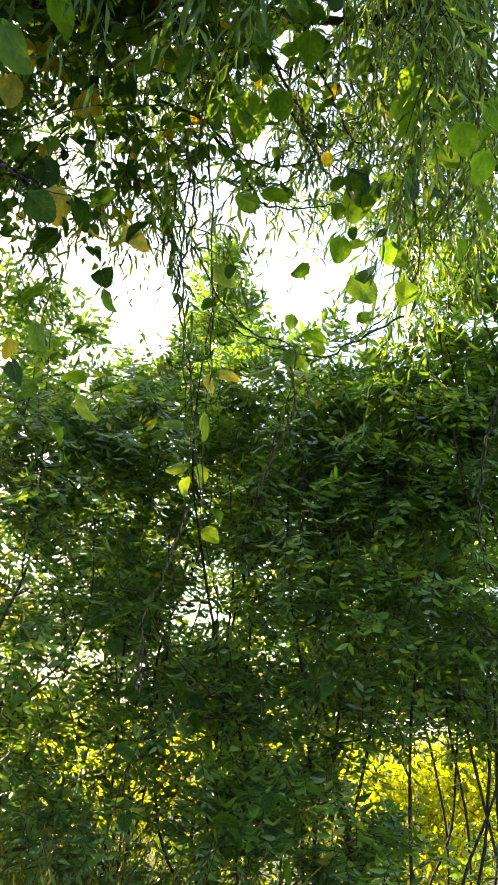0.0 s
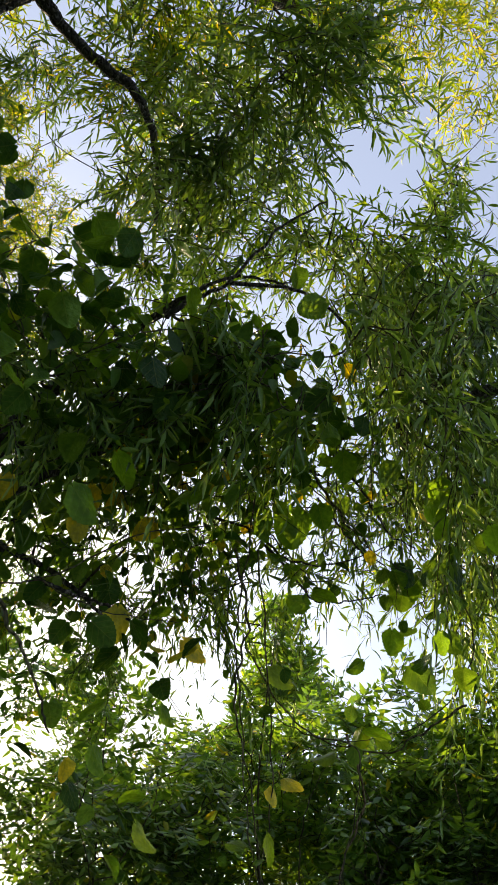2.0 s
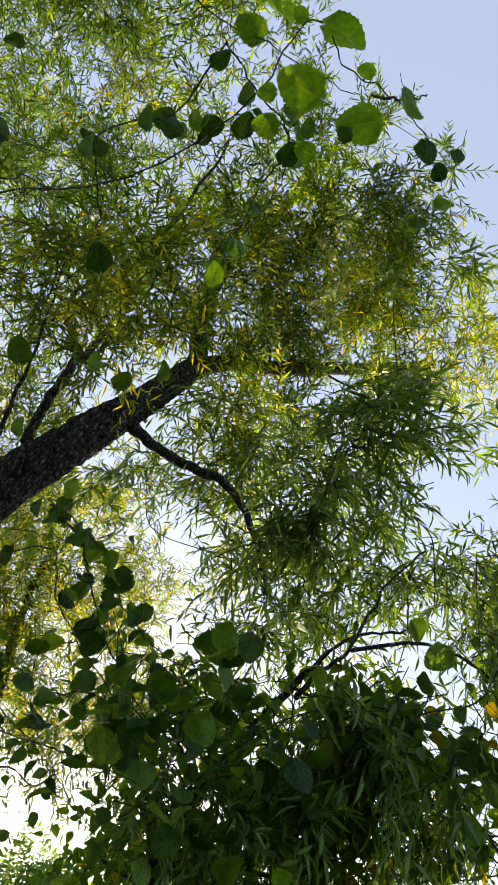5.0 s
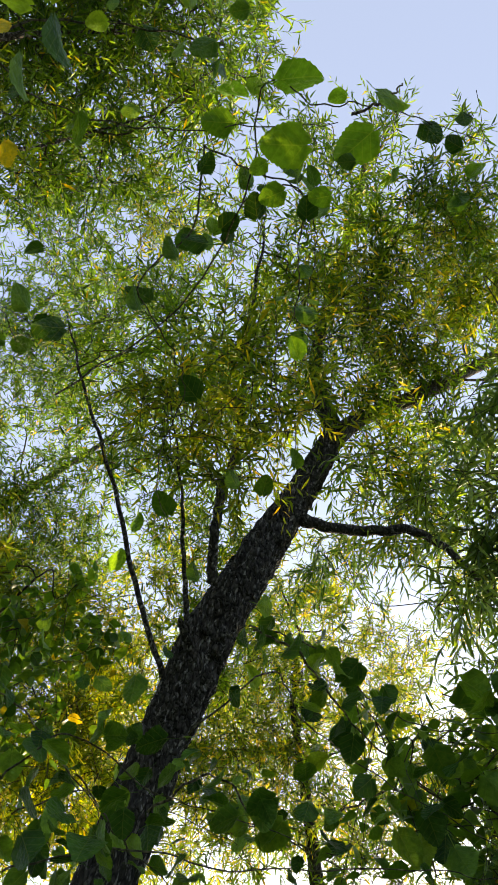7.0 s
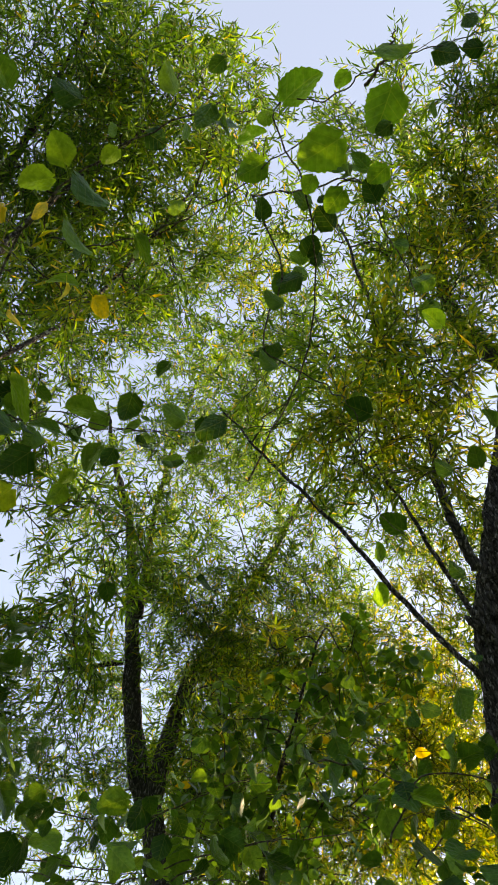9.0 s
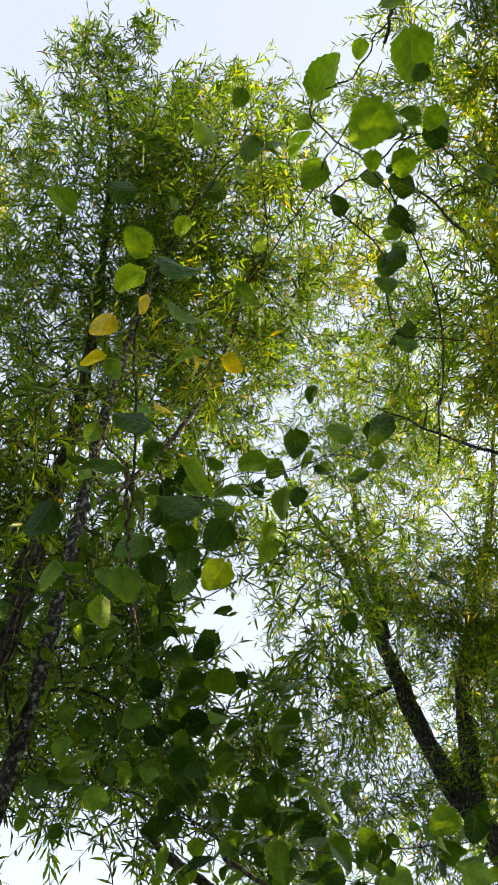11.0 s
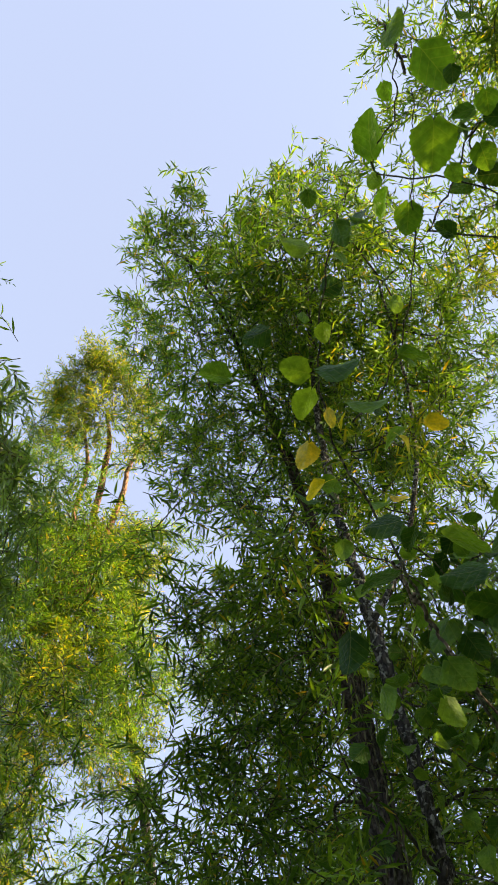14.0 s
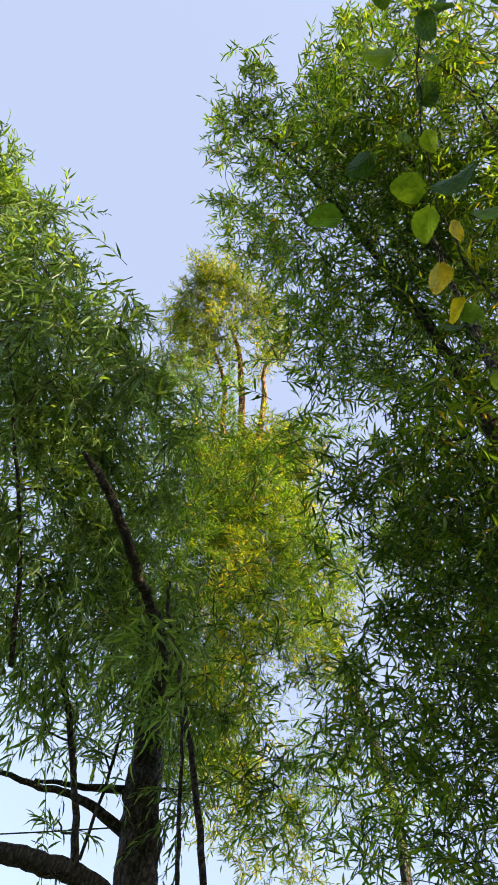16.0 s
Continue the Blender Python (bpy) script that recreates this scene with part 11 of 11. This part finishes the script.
vine_hedge.stem([(-0.21, 4.18, 1.60), (-0.16, 4.17, 1.80), (0.06, 4.20, 2.04), (0.12, 4.22, 2.23)], radius=0.0033, dry=True)
vine_hedge.stem([(-0.04, 4.48, 1.49), (-0.23, 4.47, 1.59), (-0.56, 4.49, 1.68), (-0.77, 4.50, 1.77)], radius=0.0034, dry=True)
vine_hedge.stem([(0.06, 4.21, 1.46), (0.04, 4.21, 1.63), (0.18, 4.24, 1.83), (0.26, 4.27, 2.00)], radius=0.0047, dry=False)
vine_hedge.stem([(-0.55, 4.24, 1.54), (-0.55, 4.23, 1.74), (-0.52, 4.27, 1.96), (-0.48, 4.30, 2.15)], radius=0.0032, dry=True)
vine_hedge.stem([(-0.21, 4.21, 1.78), (-0.23, 4.19, 2.00), (-0.31, 4.20, 2.22), (-0.39, 4.20, 2.41)], radius=0.0048, dry=False)
vine_hedge.stem([(0.04, 4.17, 2.20), (0.03, 4.14, 2.35), (-0.07, 4.16, 2.49), (-0.08, 4.17, 2.64)], radius=0.0059, dry=False)
vine_hedge.stem([(-0.47, 4.29, 2.02), (-0.53, 4.24, 2.28), (-0.67, 4.21, 2.54), (-0.71, 4.19, 2.77)], radius=0.0035, dry=True)
vine_hedge.stem([(0.90, 4.30, 2.35), (0.86, 4.25, 2.56), (0.83, 4.25, 2.79), (0.72, 4.25, 2.98)], radius=0.005, dry=True)
vine_hedge.stem([(-0.80, 4.10, 1.25), (-0.90, 4.08, 1.46), (-1.11, 4.08, 1.67), (-1.30, 4.06, 1.85)], radius=0.0051, dry=False)
vine_hedge.stem([(0.26, 4.05, 2.39), (0.14, 4.02, 2.55), (0.12, 4.02, 2.73), (-0.03, 4.02, 2.88)], radius=0.0054, dry=False)
vine_hedge.stem([(0.51, 4.42, 1.60), (0.44, 4.41, 1.79), (0.48, 4.44, 2.01), (0.44, 4.47, 2.19)], radius=0.0031, dry=True)
vine_hedge.stem([(-0.23, 4.34, 2.51), (-0.26, 4.27, 2.74), (-0.24, 4.24, 2.99), (-0.14, 4.21, 3.22)], radius=0.0053, dry=False)
vine_hedge.stem([(-1.07, 4.02, 2.32), (-1.10, 3.95, 2.56), (-0.98, 3.95, 2.85), (-0.99, 3.91, 3.08)], radius=0.0049, dry=True)
vine_high.stem([(0.08, -0.13, 3.86), (0.12, -0.11, 3.86), (0.17, -0.09, 3.86), (0.21, -0.09, 3.86)], radius=0.0045, dry=True)
vine_clad.stem([(-1.34, -1.78, 3.32), (-1.28, -1.76, 3.60), (-1.20, -1.74, 3.88), (-1.08, -1.67, 4.12)], radius=0.005)
vine_clad.stem([(-1.36, -1.76, 3.32), (-1.29, -1.74, 3.60), (-1.21, -1.72, 3.89), (-1.09, -1.66, 4.12)], radius=0.005)
vine_clad.stem([(-1.38, -1.74, 3.33), (-1.31, -1.72, 3.60), (-1.22, -1.70, 3.89), (-1.11, -1.64, 4.12)], radius=0.005)
vine_clad.stem([(-1.39, -1.72, 3.33), (-1.32, -1.71, 3.61), (-1.24, -1.69, 3.89), (-1.12, -1.63, 4.13)], radius=0.005)

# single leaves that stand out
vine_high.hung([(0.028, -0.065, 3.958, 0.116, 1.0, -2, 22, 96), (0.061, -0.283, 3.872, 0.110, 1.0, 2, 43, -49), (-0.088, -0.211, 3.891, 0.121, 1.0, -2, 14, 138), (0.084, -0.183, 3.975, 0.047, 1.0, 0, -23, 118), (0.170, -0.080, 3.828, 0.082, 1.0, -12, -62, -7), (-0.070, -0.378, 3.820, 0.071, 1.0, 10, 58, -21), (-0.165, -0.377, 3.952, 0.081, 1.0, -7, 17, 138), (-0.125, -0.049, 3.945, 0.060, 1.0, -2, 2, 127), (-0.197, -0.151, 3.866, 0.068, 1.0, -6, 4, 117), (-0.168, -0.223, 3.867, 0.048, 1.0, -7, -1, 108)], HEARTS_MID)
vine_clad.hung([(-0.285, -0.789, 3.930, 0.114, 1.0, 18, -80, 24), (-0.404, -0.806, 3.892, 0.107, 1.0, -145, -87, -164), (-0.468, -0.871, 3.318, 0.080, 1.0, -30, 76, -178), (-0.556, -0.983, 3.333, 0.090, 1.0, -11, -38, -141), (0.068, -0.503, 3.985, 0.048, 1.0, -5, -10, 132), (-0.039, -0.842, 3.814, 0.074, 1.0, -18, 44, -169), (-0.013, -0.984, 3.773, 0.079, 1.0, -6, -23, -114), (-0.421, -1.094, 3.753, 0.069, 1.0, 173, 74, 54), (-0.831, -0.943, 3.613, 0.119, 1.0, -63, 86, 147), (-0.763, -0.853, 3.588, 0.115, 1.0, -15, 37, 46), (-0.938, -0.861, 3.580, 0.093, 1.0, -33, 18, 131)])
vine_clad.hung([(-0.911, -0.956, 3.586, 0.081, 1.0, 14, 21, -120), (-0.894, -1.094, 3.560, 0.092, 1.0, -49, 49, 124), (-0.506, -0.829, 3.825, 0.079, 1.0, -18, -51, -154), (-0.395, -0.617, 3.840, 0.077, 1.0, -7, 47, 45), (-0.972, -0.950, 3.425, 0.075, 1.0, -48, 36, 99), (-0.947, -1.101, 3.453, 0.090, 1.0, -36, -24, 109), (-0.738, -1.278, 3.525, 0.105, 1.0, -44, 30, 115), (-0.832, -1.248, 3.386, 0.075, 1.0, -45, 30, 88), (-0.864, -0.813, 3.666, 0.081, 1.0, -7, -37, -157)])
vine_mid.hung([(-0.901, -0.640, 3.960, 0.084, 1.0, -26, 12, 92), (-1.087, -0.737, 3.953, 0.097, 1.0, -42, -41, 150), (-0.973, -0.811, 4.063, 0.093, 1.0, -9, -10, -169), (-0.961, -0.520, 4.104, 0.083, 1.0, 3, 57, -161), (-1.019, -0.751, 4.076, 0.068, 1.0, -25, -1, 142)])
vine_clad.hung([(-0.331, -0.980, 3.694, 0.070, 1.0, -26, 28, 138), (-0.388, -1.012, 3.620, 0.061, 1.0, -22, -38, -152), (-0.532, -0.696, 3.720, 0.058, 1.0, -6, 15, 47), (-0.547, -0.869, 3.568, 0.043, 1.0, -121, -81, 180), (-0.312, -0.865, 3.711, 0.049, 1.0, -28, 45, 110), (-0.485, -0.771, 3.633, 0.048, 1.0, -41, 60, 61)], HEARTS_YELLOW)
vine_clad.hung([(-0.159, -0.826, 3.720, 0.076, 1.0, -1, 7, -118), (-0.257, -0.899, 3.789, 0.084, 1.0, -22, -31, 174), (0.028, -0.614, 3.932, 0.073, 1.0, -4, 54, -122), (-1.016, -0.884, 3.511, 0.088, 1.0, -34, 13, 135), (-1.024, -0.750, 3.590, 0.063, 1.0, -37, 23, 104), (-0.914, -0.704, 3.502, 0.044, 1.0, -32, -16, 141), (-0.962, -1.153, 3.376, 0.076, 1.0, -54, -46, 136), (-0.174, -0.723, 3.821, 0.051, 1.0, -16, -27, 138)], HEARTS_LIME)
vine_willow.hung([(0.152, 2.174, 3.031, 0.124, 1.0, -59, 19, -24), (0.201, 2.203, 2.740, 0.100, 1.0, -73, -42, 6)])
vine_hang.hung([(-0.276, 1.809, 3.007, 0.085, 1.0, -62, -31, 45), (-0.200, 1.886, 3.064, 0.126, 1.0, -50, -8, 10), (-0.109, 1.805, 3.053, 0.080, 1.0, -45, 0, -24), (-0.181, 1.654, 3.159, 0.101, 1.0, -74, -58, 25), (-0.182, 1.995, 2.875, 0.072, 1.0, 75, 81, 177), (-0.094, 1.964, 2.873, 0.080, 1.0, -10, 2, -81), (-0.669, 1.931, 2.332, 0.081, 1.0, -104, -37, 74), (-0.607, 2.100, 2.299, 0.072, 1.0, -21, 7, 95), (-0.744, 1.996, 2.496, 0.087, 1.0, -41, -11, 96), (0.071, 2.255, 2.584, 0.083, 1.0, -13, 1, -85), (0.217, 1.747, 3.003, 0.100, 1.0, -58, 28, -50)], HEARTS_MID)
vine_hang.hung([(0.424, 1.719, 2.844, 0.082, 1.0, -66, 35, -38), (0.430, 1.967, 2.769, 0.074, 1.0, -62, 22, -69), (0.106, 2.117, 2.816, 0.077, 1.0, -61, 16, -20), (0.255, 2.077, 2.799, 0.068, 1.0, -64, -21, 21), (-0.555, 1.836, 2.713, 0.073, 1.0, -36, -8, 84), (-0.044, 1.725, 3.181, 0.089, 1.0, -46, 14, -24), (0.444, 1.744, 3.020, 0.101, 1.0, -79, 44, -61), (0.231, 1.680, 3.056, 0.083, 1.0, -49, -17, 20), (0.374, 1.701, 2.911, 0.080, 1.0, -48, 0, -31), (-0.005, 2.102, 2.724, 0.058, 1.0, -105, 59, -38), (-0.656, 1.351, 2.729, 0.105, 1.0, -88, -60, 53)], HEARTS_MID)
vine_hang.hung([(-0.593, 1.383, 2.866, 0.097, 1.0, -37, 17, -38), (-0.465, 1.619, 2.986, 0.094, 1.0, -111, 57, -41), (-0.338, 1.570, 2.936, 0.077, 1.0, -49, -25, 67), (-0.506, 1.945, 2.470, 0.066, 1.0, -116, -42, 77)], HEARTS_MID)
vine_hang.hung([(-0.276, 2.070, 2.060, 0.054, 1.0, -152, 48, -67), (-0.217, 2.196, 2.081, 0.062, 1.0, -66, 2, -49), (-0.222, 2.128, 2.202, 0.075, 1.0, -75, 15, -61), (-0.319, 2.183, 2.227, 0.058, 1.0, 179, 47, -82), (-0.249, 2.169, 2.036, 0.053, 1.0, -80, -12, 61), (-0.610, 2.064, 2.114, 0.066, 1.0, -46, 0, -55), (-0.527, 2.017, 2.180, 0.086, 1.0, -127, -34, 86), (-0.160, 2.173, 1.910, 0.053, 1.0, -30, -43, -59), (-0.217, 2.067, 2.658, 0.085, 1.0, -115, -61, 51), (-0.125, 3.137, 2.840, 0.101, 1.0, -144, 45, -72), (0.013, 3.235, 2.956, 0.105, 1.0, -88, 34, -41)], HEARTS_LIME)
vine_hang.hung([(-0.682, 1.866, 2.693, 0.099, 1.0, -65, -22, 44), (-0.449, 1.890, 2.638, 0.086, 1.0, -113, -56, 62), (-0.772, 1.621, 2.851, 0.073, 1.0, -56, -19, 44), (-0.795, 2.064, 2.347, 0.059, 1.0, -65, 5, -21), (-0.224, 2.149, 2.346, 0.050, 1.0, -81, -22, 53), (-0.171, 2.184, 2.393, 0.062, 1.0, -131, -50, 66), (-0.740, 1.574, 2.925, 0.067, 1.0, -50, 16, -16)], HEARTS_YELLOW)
vine_clad.stem([(-0.70, -1.20, 3.95), (-0.90, -1.14, 3.90), (-1.11, -1.18, 3.78), (-1.29, -1.12, 3.69)], leaves=30, size=0.085, spread=0.11)
vine_mid.stem([(-1.55, -1.14, 3.75), (-1.71, -1.02, 3.66), (-1.84, -0.95, 3.56), (-1.97, -0.99, 3.40)], leaves=30, size=0.080, spread=0.12)
vine_mid.stem([(-1.67, -1.27, 3.44), (-1.79, -1.14, 3.38), (-1.92, -1.01, 3.29), (-2.00, -0.85, 3.25)], leaves=26, size=0.080, spread=0.12)
vine_mid.stem([(-1.34, -1.32, 3.69), (-1.56, -1.25, 3.55), (-1.72, -1.28, 3.38)], leaves=20, size=0.080, spread=0.12)
vine_mid.stem([(-2.03, -0.98, 3.49), (-2.10, -0.68, 3.50), (-2.12, -0.37, 3.50), (-2.11, -0.05, 3.50)], leaves=36, size=0.075, spread=0.10)
vine_mid.stem([(-2.15, -0.89, 3.38), (-2.19, -0.63, 3.39), (-2.19, -0.29, 3.41), (-2.15, 0.07, 3.42)], leaves=30, size=0.075, spread=0.10)
vine_mid.stem([(-2.03, 0.45, 3.45), (-1.89, 0.60, 3.55), (-1.76, 0.84, 3.54), (-1.67, 1.05, 3.49)], leaves=30, size=0.080, spread=0.12)
vine_low.stem([(-1.36, 1.19, 3.51), (-1.20, 1.28, 3.55), (-1.09, 1.40, 3.52), (-0.97, 1.44, 3.55)], leaves=26, size=0.080, spread=0.12)
vine_hang.stem([(-0.34, 1.71, 2.87), (-0.30, 1.84, 2.71), (-0.33, 1.92, 2.57), (-0.30, 2.01, 2.42), (-0.24, 2.11, 2.19), (-0.19, 2.18, 1.99)], radius=0.0040)
vine_hang.stem([(0.34, 2.26, 2.70), (0.21, 2.31, 2.63), (0.08, 2.35, 2.57), (-0.14, 2.33, 2.60), (-0.29, 2.29, 2.65)], radius=0.0040)
vine_hang.stem([(-0.03, 2.88, 2.84), (0.04, 2.97, 2.64), (-0.03, 3.04, 2.44), (-0.09, 3.11, 2.20)], radius=0.0060, dry=True)
vine_hedge.stem([(0.84, 3.01, 2.80), (0.82, 3.12, 2.52), (0.84, 3.20, 2.26), (0.89, 3.22, 2.11)], radius=0.0070)
vine_hang.stem([(-0.86, 1.32, 2.59), (-0.80, 1.43, 2.47), (-0.72, 1.51, 2.35), (-0.68, 1.57, 2.26)], radius=0.0060)
vine_mid.stem([(-1.59, -1.01, 3.13), (-1.68, -0.89, 3.08), (-1.78, -0.79, 2.99)], radius=0.0080)
vine_clad.stem([(-0.77, -1.12, 3.85), (-0.98, -1.18, 3.73), (-1.16, -1.19, 3.62)], radius=0.0060, dry=True)
vine_mid.stem([(-1.70, -1.24, 3.27), (-1.78, -1.14, 3.22), (-1.87, -1.02, 3.18), (-1.93, -0.89, 3.16)], radius=0.0140)
vine_clad.stem([(-0.77, -1.06, 3.60), (-0.84, -1.08, 3.56), (-0.93, -1.09, 3.50), (-1.10, -1.11, 3.38)], radius=0.0070, dry=True)
vine_mid.stem([(-0.86, -1.23, 4.13), (-1.03, -1.28, 4.03), (-1.12, -1.40, 3.92), (-1.31, -1.43, 3.79)], leaves=26, size=0.085, spread=0.10)
vine_mid.stem([(-1.07, -1.50, 3.90), (-1.23, -1.49, 3.81), (-1.35, -1.54, 3.70), (-1.48, -1.52, 3.61)], leaves=26, size=0.085, spread=0.10)
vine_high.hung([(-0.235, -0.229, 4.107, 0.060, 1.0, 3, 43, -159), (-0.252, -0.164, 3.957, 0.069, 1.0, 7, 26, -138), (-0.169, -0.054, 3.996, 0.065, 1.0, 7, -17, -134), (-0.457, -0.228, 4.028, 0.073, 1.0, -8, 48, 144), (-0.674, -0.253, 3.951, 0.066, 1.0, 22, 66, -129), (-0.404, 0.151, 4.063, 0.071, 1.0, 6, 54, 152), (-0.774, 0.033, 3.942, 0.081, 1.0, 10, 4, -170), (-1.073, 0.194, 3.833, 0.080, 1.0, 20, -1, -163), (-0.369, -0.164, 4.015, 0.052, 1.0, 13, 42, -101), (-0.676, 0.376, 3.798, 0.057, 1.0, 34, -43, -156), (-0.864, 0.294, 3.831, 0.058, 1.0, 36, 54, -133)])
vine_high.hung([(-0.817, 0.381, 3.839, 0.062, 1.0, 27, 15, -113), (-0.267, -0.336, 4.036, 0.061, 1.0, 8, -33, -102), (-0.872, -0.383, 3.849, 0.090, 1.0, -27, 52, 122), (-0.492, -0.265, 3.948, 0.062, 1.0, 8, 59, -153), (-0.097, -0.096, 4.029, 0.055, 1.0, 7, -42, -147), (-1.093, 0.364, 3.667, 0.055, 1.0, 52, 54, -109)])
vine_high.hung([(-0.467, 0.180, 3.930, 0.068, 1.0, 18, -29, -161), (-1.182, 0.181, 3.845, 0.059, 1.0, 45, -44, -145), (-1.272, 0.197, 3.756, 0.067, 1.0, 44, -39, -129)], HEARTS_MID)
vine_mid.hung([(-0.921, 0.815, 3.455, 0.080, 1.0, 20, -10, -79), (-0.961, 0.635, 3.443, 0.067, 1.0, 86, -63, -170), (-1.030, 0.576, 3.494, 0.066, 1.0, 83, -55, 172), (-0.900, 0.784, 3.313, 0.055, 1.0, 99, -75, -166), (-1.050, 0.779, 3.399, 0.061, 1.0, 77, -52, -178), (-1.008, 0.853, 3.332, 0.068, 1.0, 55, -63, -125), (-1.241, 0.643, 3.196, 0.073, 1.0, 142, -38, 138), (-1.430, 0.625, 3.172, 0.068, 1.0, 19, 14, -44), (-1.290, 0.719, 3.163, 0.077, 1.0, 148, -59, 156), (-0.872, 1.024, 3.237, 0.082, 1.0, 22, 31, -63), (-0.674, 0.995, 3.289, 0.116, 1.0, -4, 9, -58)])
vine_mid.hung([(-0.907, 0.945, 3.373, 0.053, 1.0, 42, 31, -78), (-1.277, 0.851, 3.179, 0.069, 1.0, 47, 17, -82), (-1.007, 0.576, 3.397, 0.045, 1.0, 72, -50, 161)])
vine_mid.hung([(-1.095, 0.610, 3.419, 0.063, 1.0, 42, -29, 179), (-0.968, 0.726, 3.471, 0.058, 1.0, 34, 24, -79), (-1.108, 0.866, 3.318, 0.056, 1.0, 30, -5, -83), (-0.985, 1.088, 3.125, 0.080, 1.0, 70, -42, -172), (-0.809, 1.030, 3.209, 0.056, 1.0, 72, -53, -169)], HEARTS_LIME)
vine_high.stem([(-0.24, -0.37, 4.06), (-0.21, -0.24, 4.07), (-0.16, -0.08, 4.07), (-0.28, 0.02, 4.05), (-0.40, 0.12, 4.01), (-0.58, 0.19, 3.96), (-0.68, 0.35, 3.89)], radius=0.0030)
vine_high.stem([(-0.24, -0.37, 4.06), (-0.43, -0.25, 4.04), (-0.64, -0.27, 3.99), (-0.72, -0.09, 3.96), (-0.78, 0.02, 3.93), (-0.97, 0.10, 3.84), (-1.06, 0.20, 3.78), (-1.11, 0.36, 3.70)], radius=0.0030)
vine_mid.stem([(-1.03, 0.55, 3.50), (-0.98, 0.66, 3.47), (-0.98, 0.78, 3.40), (-0.97, 0.91, 3.32), (-0.92, 1.07, 3.23), (-0.87, 1.20, 3.13)], radius=0.0040)
vine_mid.stem([(-1.43, 0.58, 3.17), (-1.29, 0.67, 3.25), (-1.26, 0.83, 3.17), (-1.17, 1.00, 3.11)], radius=0.0040)

dry_spray = Vine("hanging_twig", (-0.45, 3.1, 0.0), "dry brown twig hanging from a vine before the hedge", 79)
dry_spray.stem([(-0.32, 2.90, 2.16), (-0.37, 2.94, 1.91), (-0.42, 2.95, 1.76), (-0.41, 2.97, 1.64), (-0.39, 2.97, 1.47)], dry=True, radius=0.004)
dry_spray.stem([(-0.41, 2.96, 1.68), (-0.41, 2.95, 1.58), (-0.40, 2.95, 1.49)], dry=True, radius=0.007)


# ---- grass at the foot of the hedge ----
def grass():
    rng = np.random.default_rng(90)
    n = 9000
    x = rng.uniform(-3.2, 3.2, n)
    y = rng.uniform(2.6, 5.6, n)
    h = rng.uniform(0.35, 0.85, n) * np.where(x < 0.0, rng.uniform(0.8, 1.6, n), 0.8)
    lean = rng.normal(0, 0.28, (n, 2)) * h[:, None]
    turn = rng.uniform(0, math.pi, n)
    w = rng.uniform(0.003, 0.007, n)
    ax = np.stack([np.cos(turn) * w, np.sin(turn) * w, 0 * w], 1)
    p0 = np.stack([x, y, np.full(n, -0.06)], 1)
    p1 = p0 + np.stack([lean[:, 0] * 0.3, lean[:, 1] * 0.3, h * 0.6], 1)
    p2 = p0 + np.stack([lean[:, 0], lean[:, 1], h], 1)
    v = np.stack([p0 - ax, p0 + ax, p1 + ax * 0.8, p1 - ax * 0.8, p2], 1).reshape(-1, 3)
    o = np.arange(n)[:, None] * 5
    me = raw_mesh("grass", v, [o + np.array([[0, 1, 2, 3]]), o + np.array([[3, 2, 4]])], GRASS)
    return tagged(new("grass", me), "tall rank grass growing at the foot of the hedge", "grass", kind="stuff")


grass()


# ---- sunlit scrub far beyond the hedge ----
def far_scrub():
    rng = np.random.default_rng(95)
    n = 260
    a = rng.uniform(-0.6, 0.75, n)
    d = rng.uniform(13, 34, n)
    c = np.stack([-np.sin(a) * d, np.cos(a) * d, rng.uniform(0.2, 0.9, n)], 1)
    m = 70
    pos = (c[:, None] + rng.normal(0, 1, (n, m, 3)) * np.array([0.8, 0.8, 0.45])).reshape(-1, 3)
    pos[:, 2] = np.abs(pos[:, 2])
    k = len(pos)
    ax = unit(rng.normal(size=(k, 3)) + np.array([0, 0, 0.4]))
    nr = unit(np.cross(ax, rng.normal(size=(k, 3))))
    xx = np.cross(ax, nr)
    shape, faces = leaf_shape(0.5)
    sz = rng.uniform(0.12, 0.24, k)[:, None, None]
    v = (pos[:, None] + sz * (shape[None, :, 0:1] * xx[:, None] + shape[None, :, 1:2] * ax[:, None] + shape[None, :, 2:3] * nr[:, None])).reshape(-1, 3)
    o = np.arange(k)[:, None] * len(shape)
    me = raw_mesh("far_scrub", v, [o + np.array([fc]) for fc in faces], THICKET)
    return tagged(new("far_scrub", me), "low yellow green scrub in the sun far behind the hedge", "scrub", kind="stuff")


far_scrub()


# ---- thin cable ----
def cable(a, b, sag, radius):
    a, b = np.array(a), np.array(b)
    pts = [(*(a + (b - a) * u - np.array([0, 0, sag * 4 * u * (1 - u)])), radius) for u in np.linspace(0, 1, 9)]
    v, f = tube(smooth_line(pts, 4), 6)
    ob = new("power_cable", mesh_from("power_cable", v, f, TWIG))
    return tagged(ob, "thin dark cable tied to the stout willow trunk", "cable")


cable((-0.43, -4.01, 4.02), (2.48, -6.52, 4.25), 0.05, 0.004)
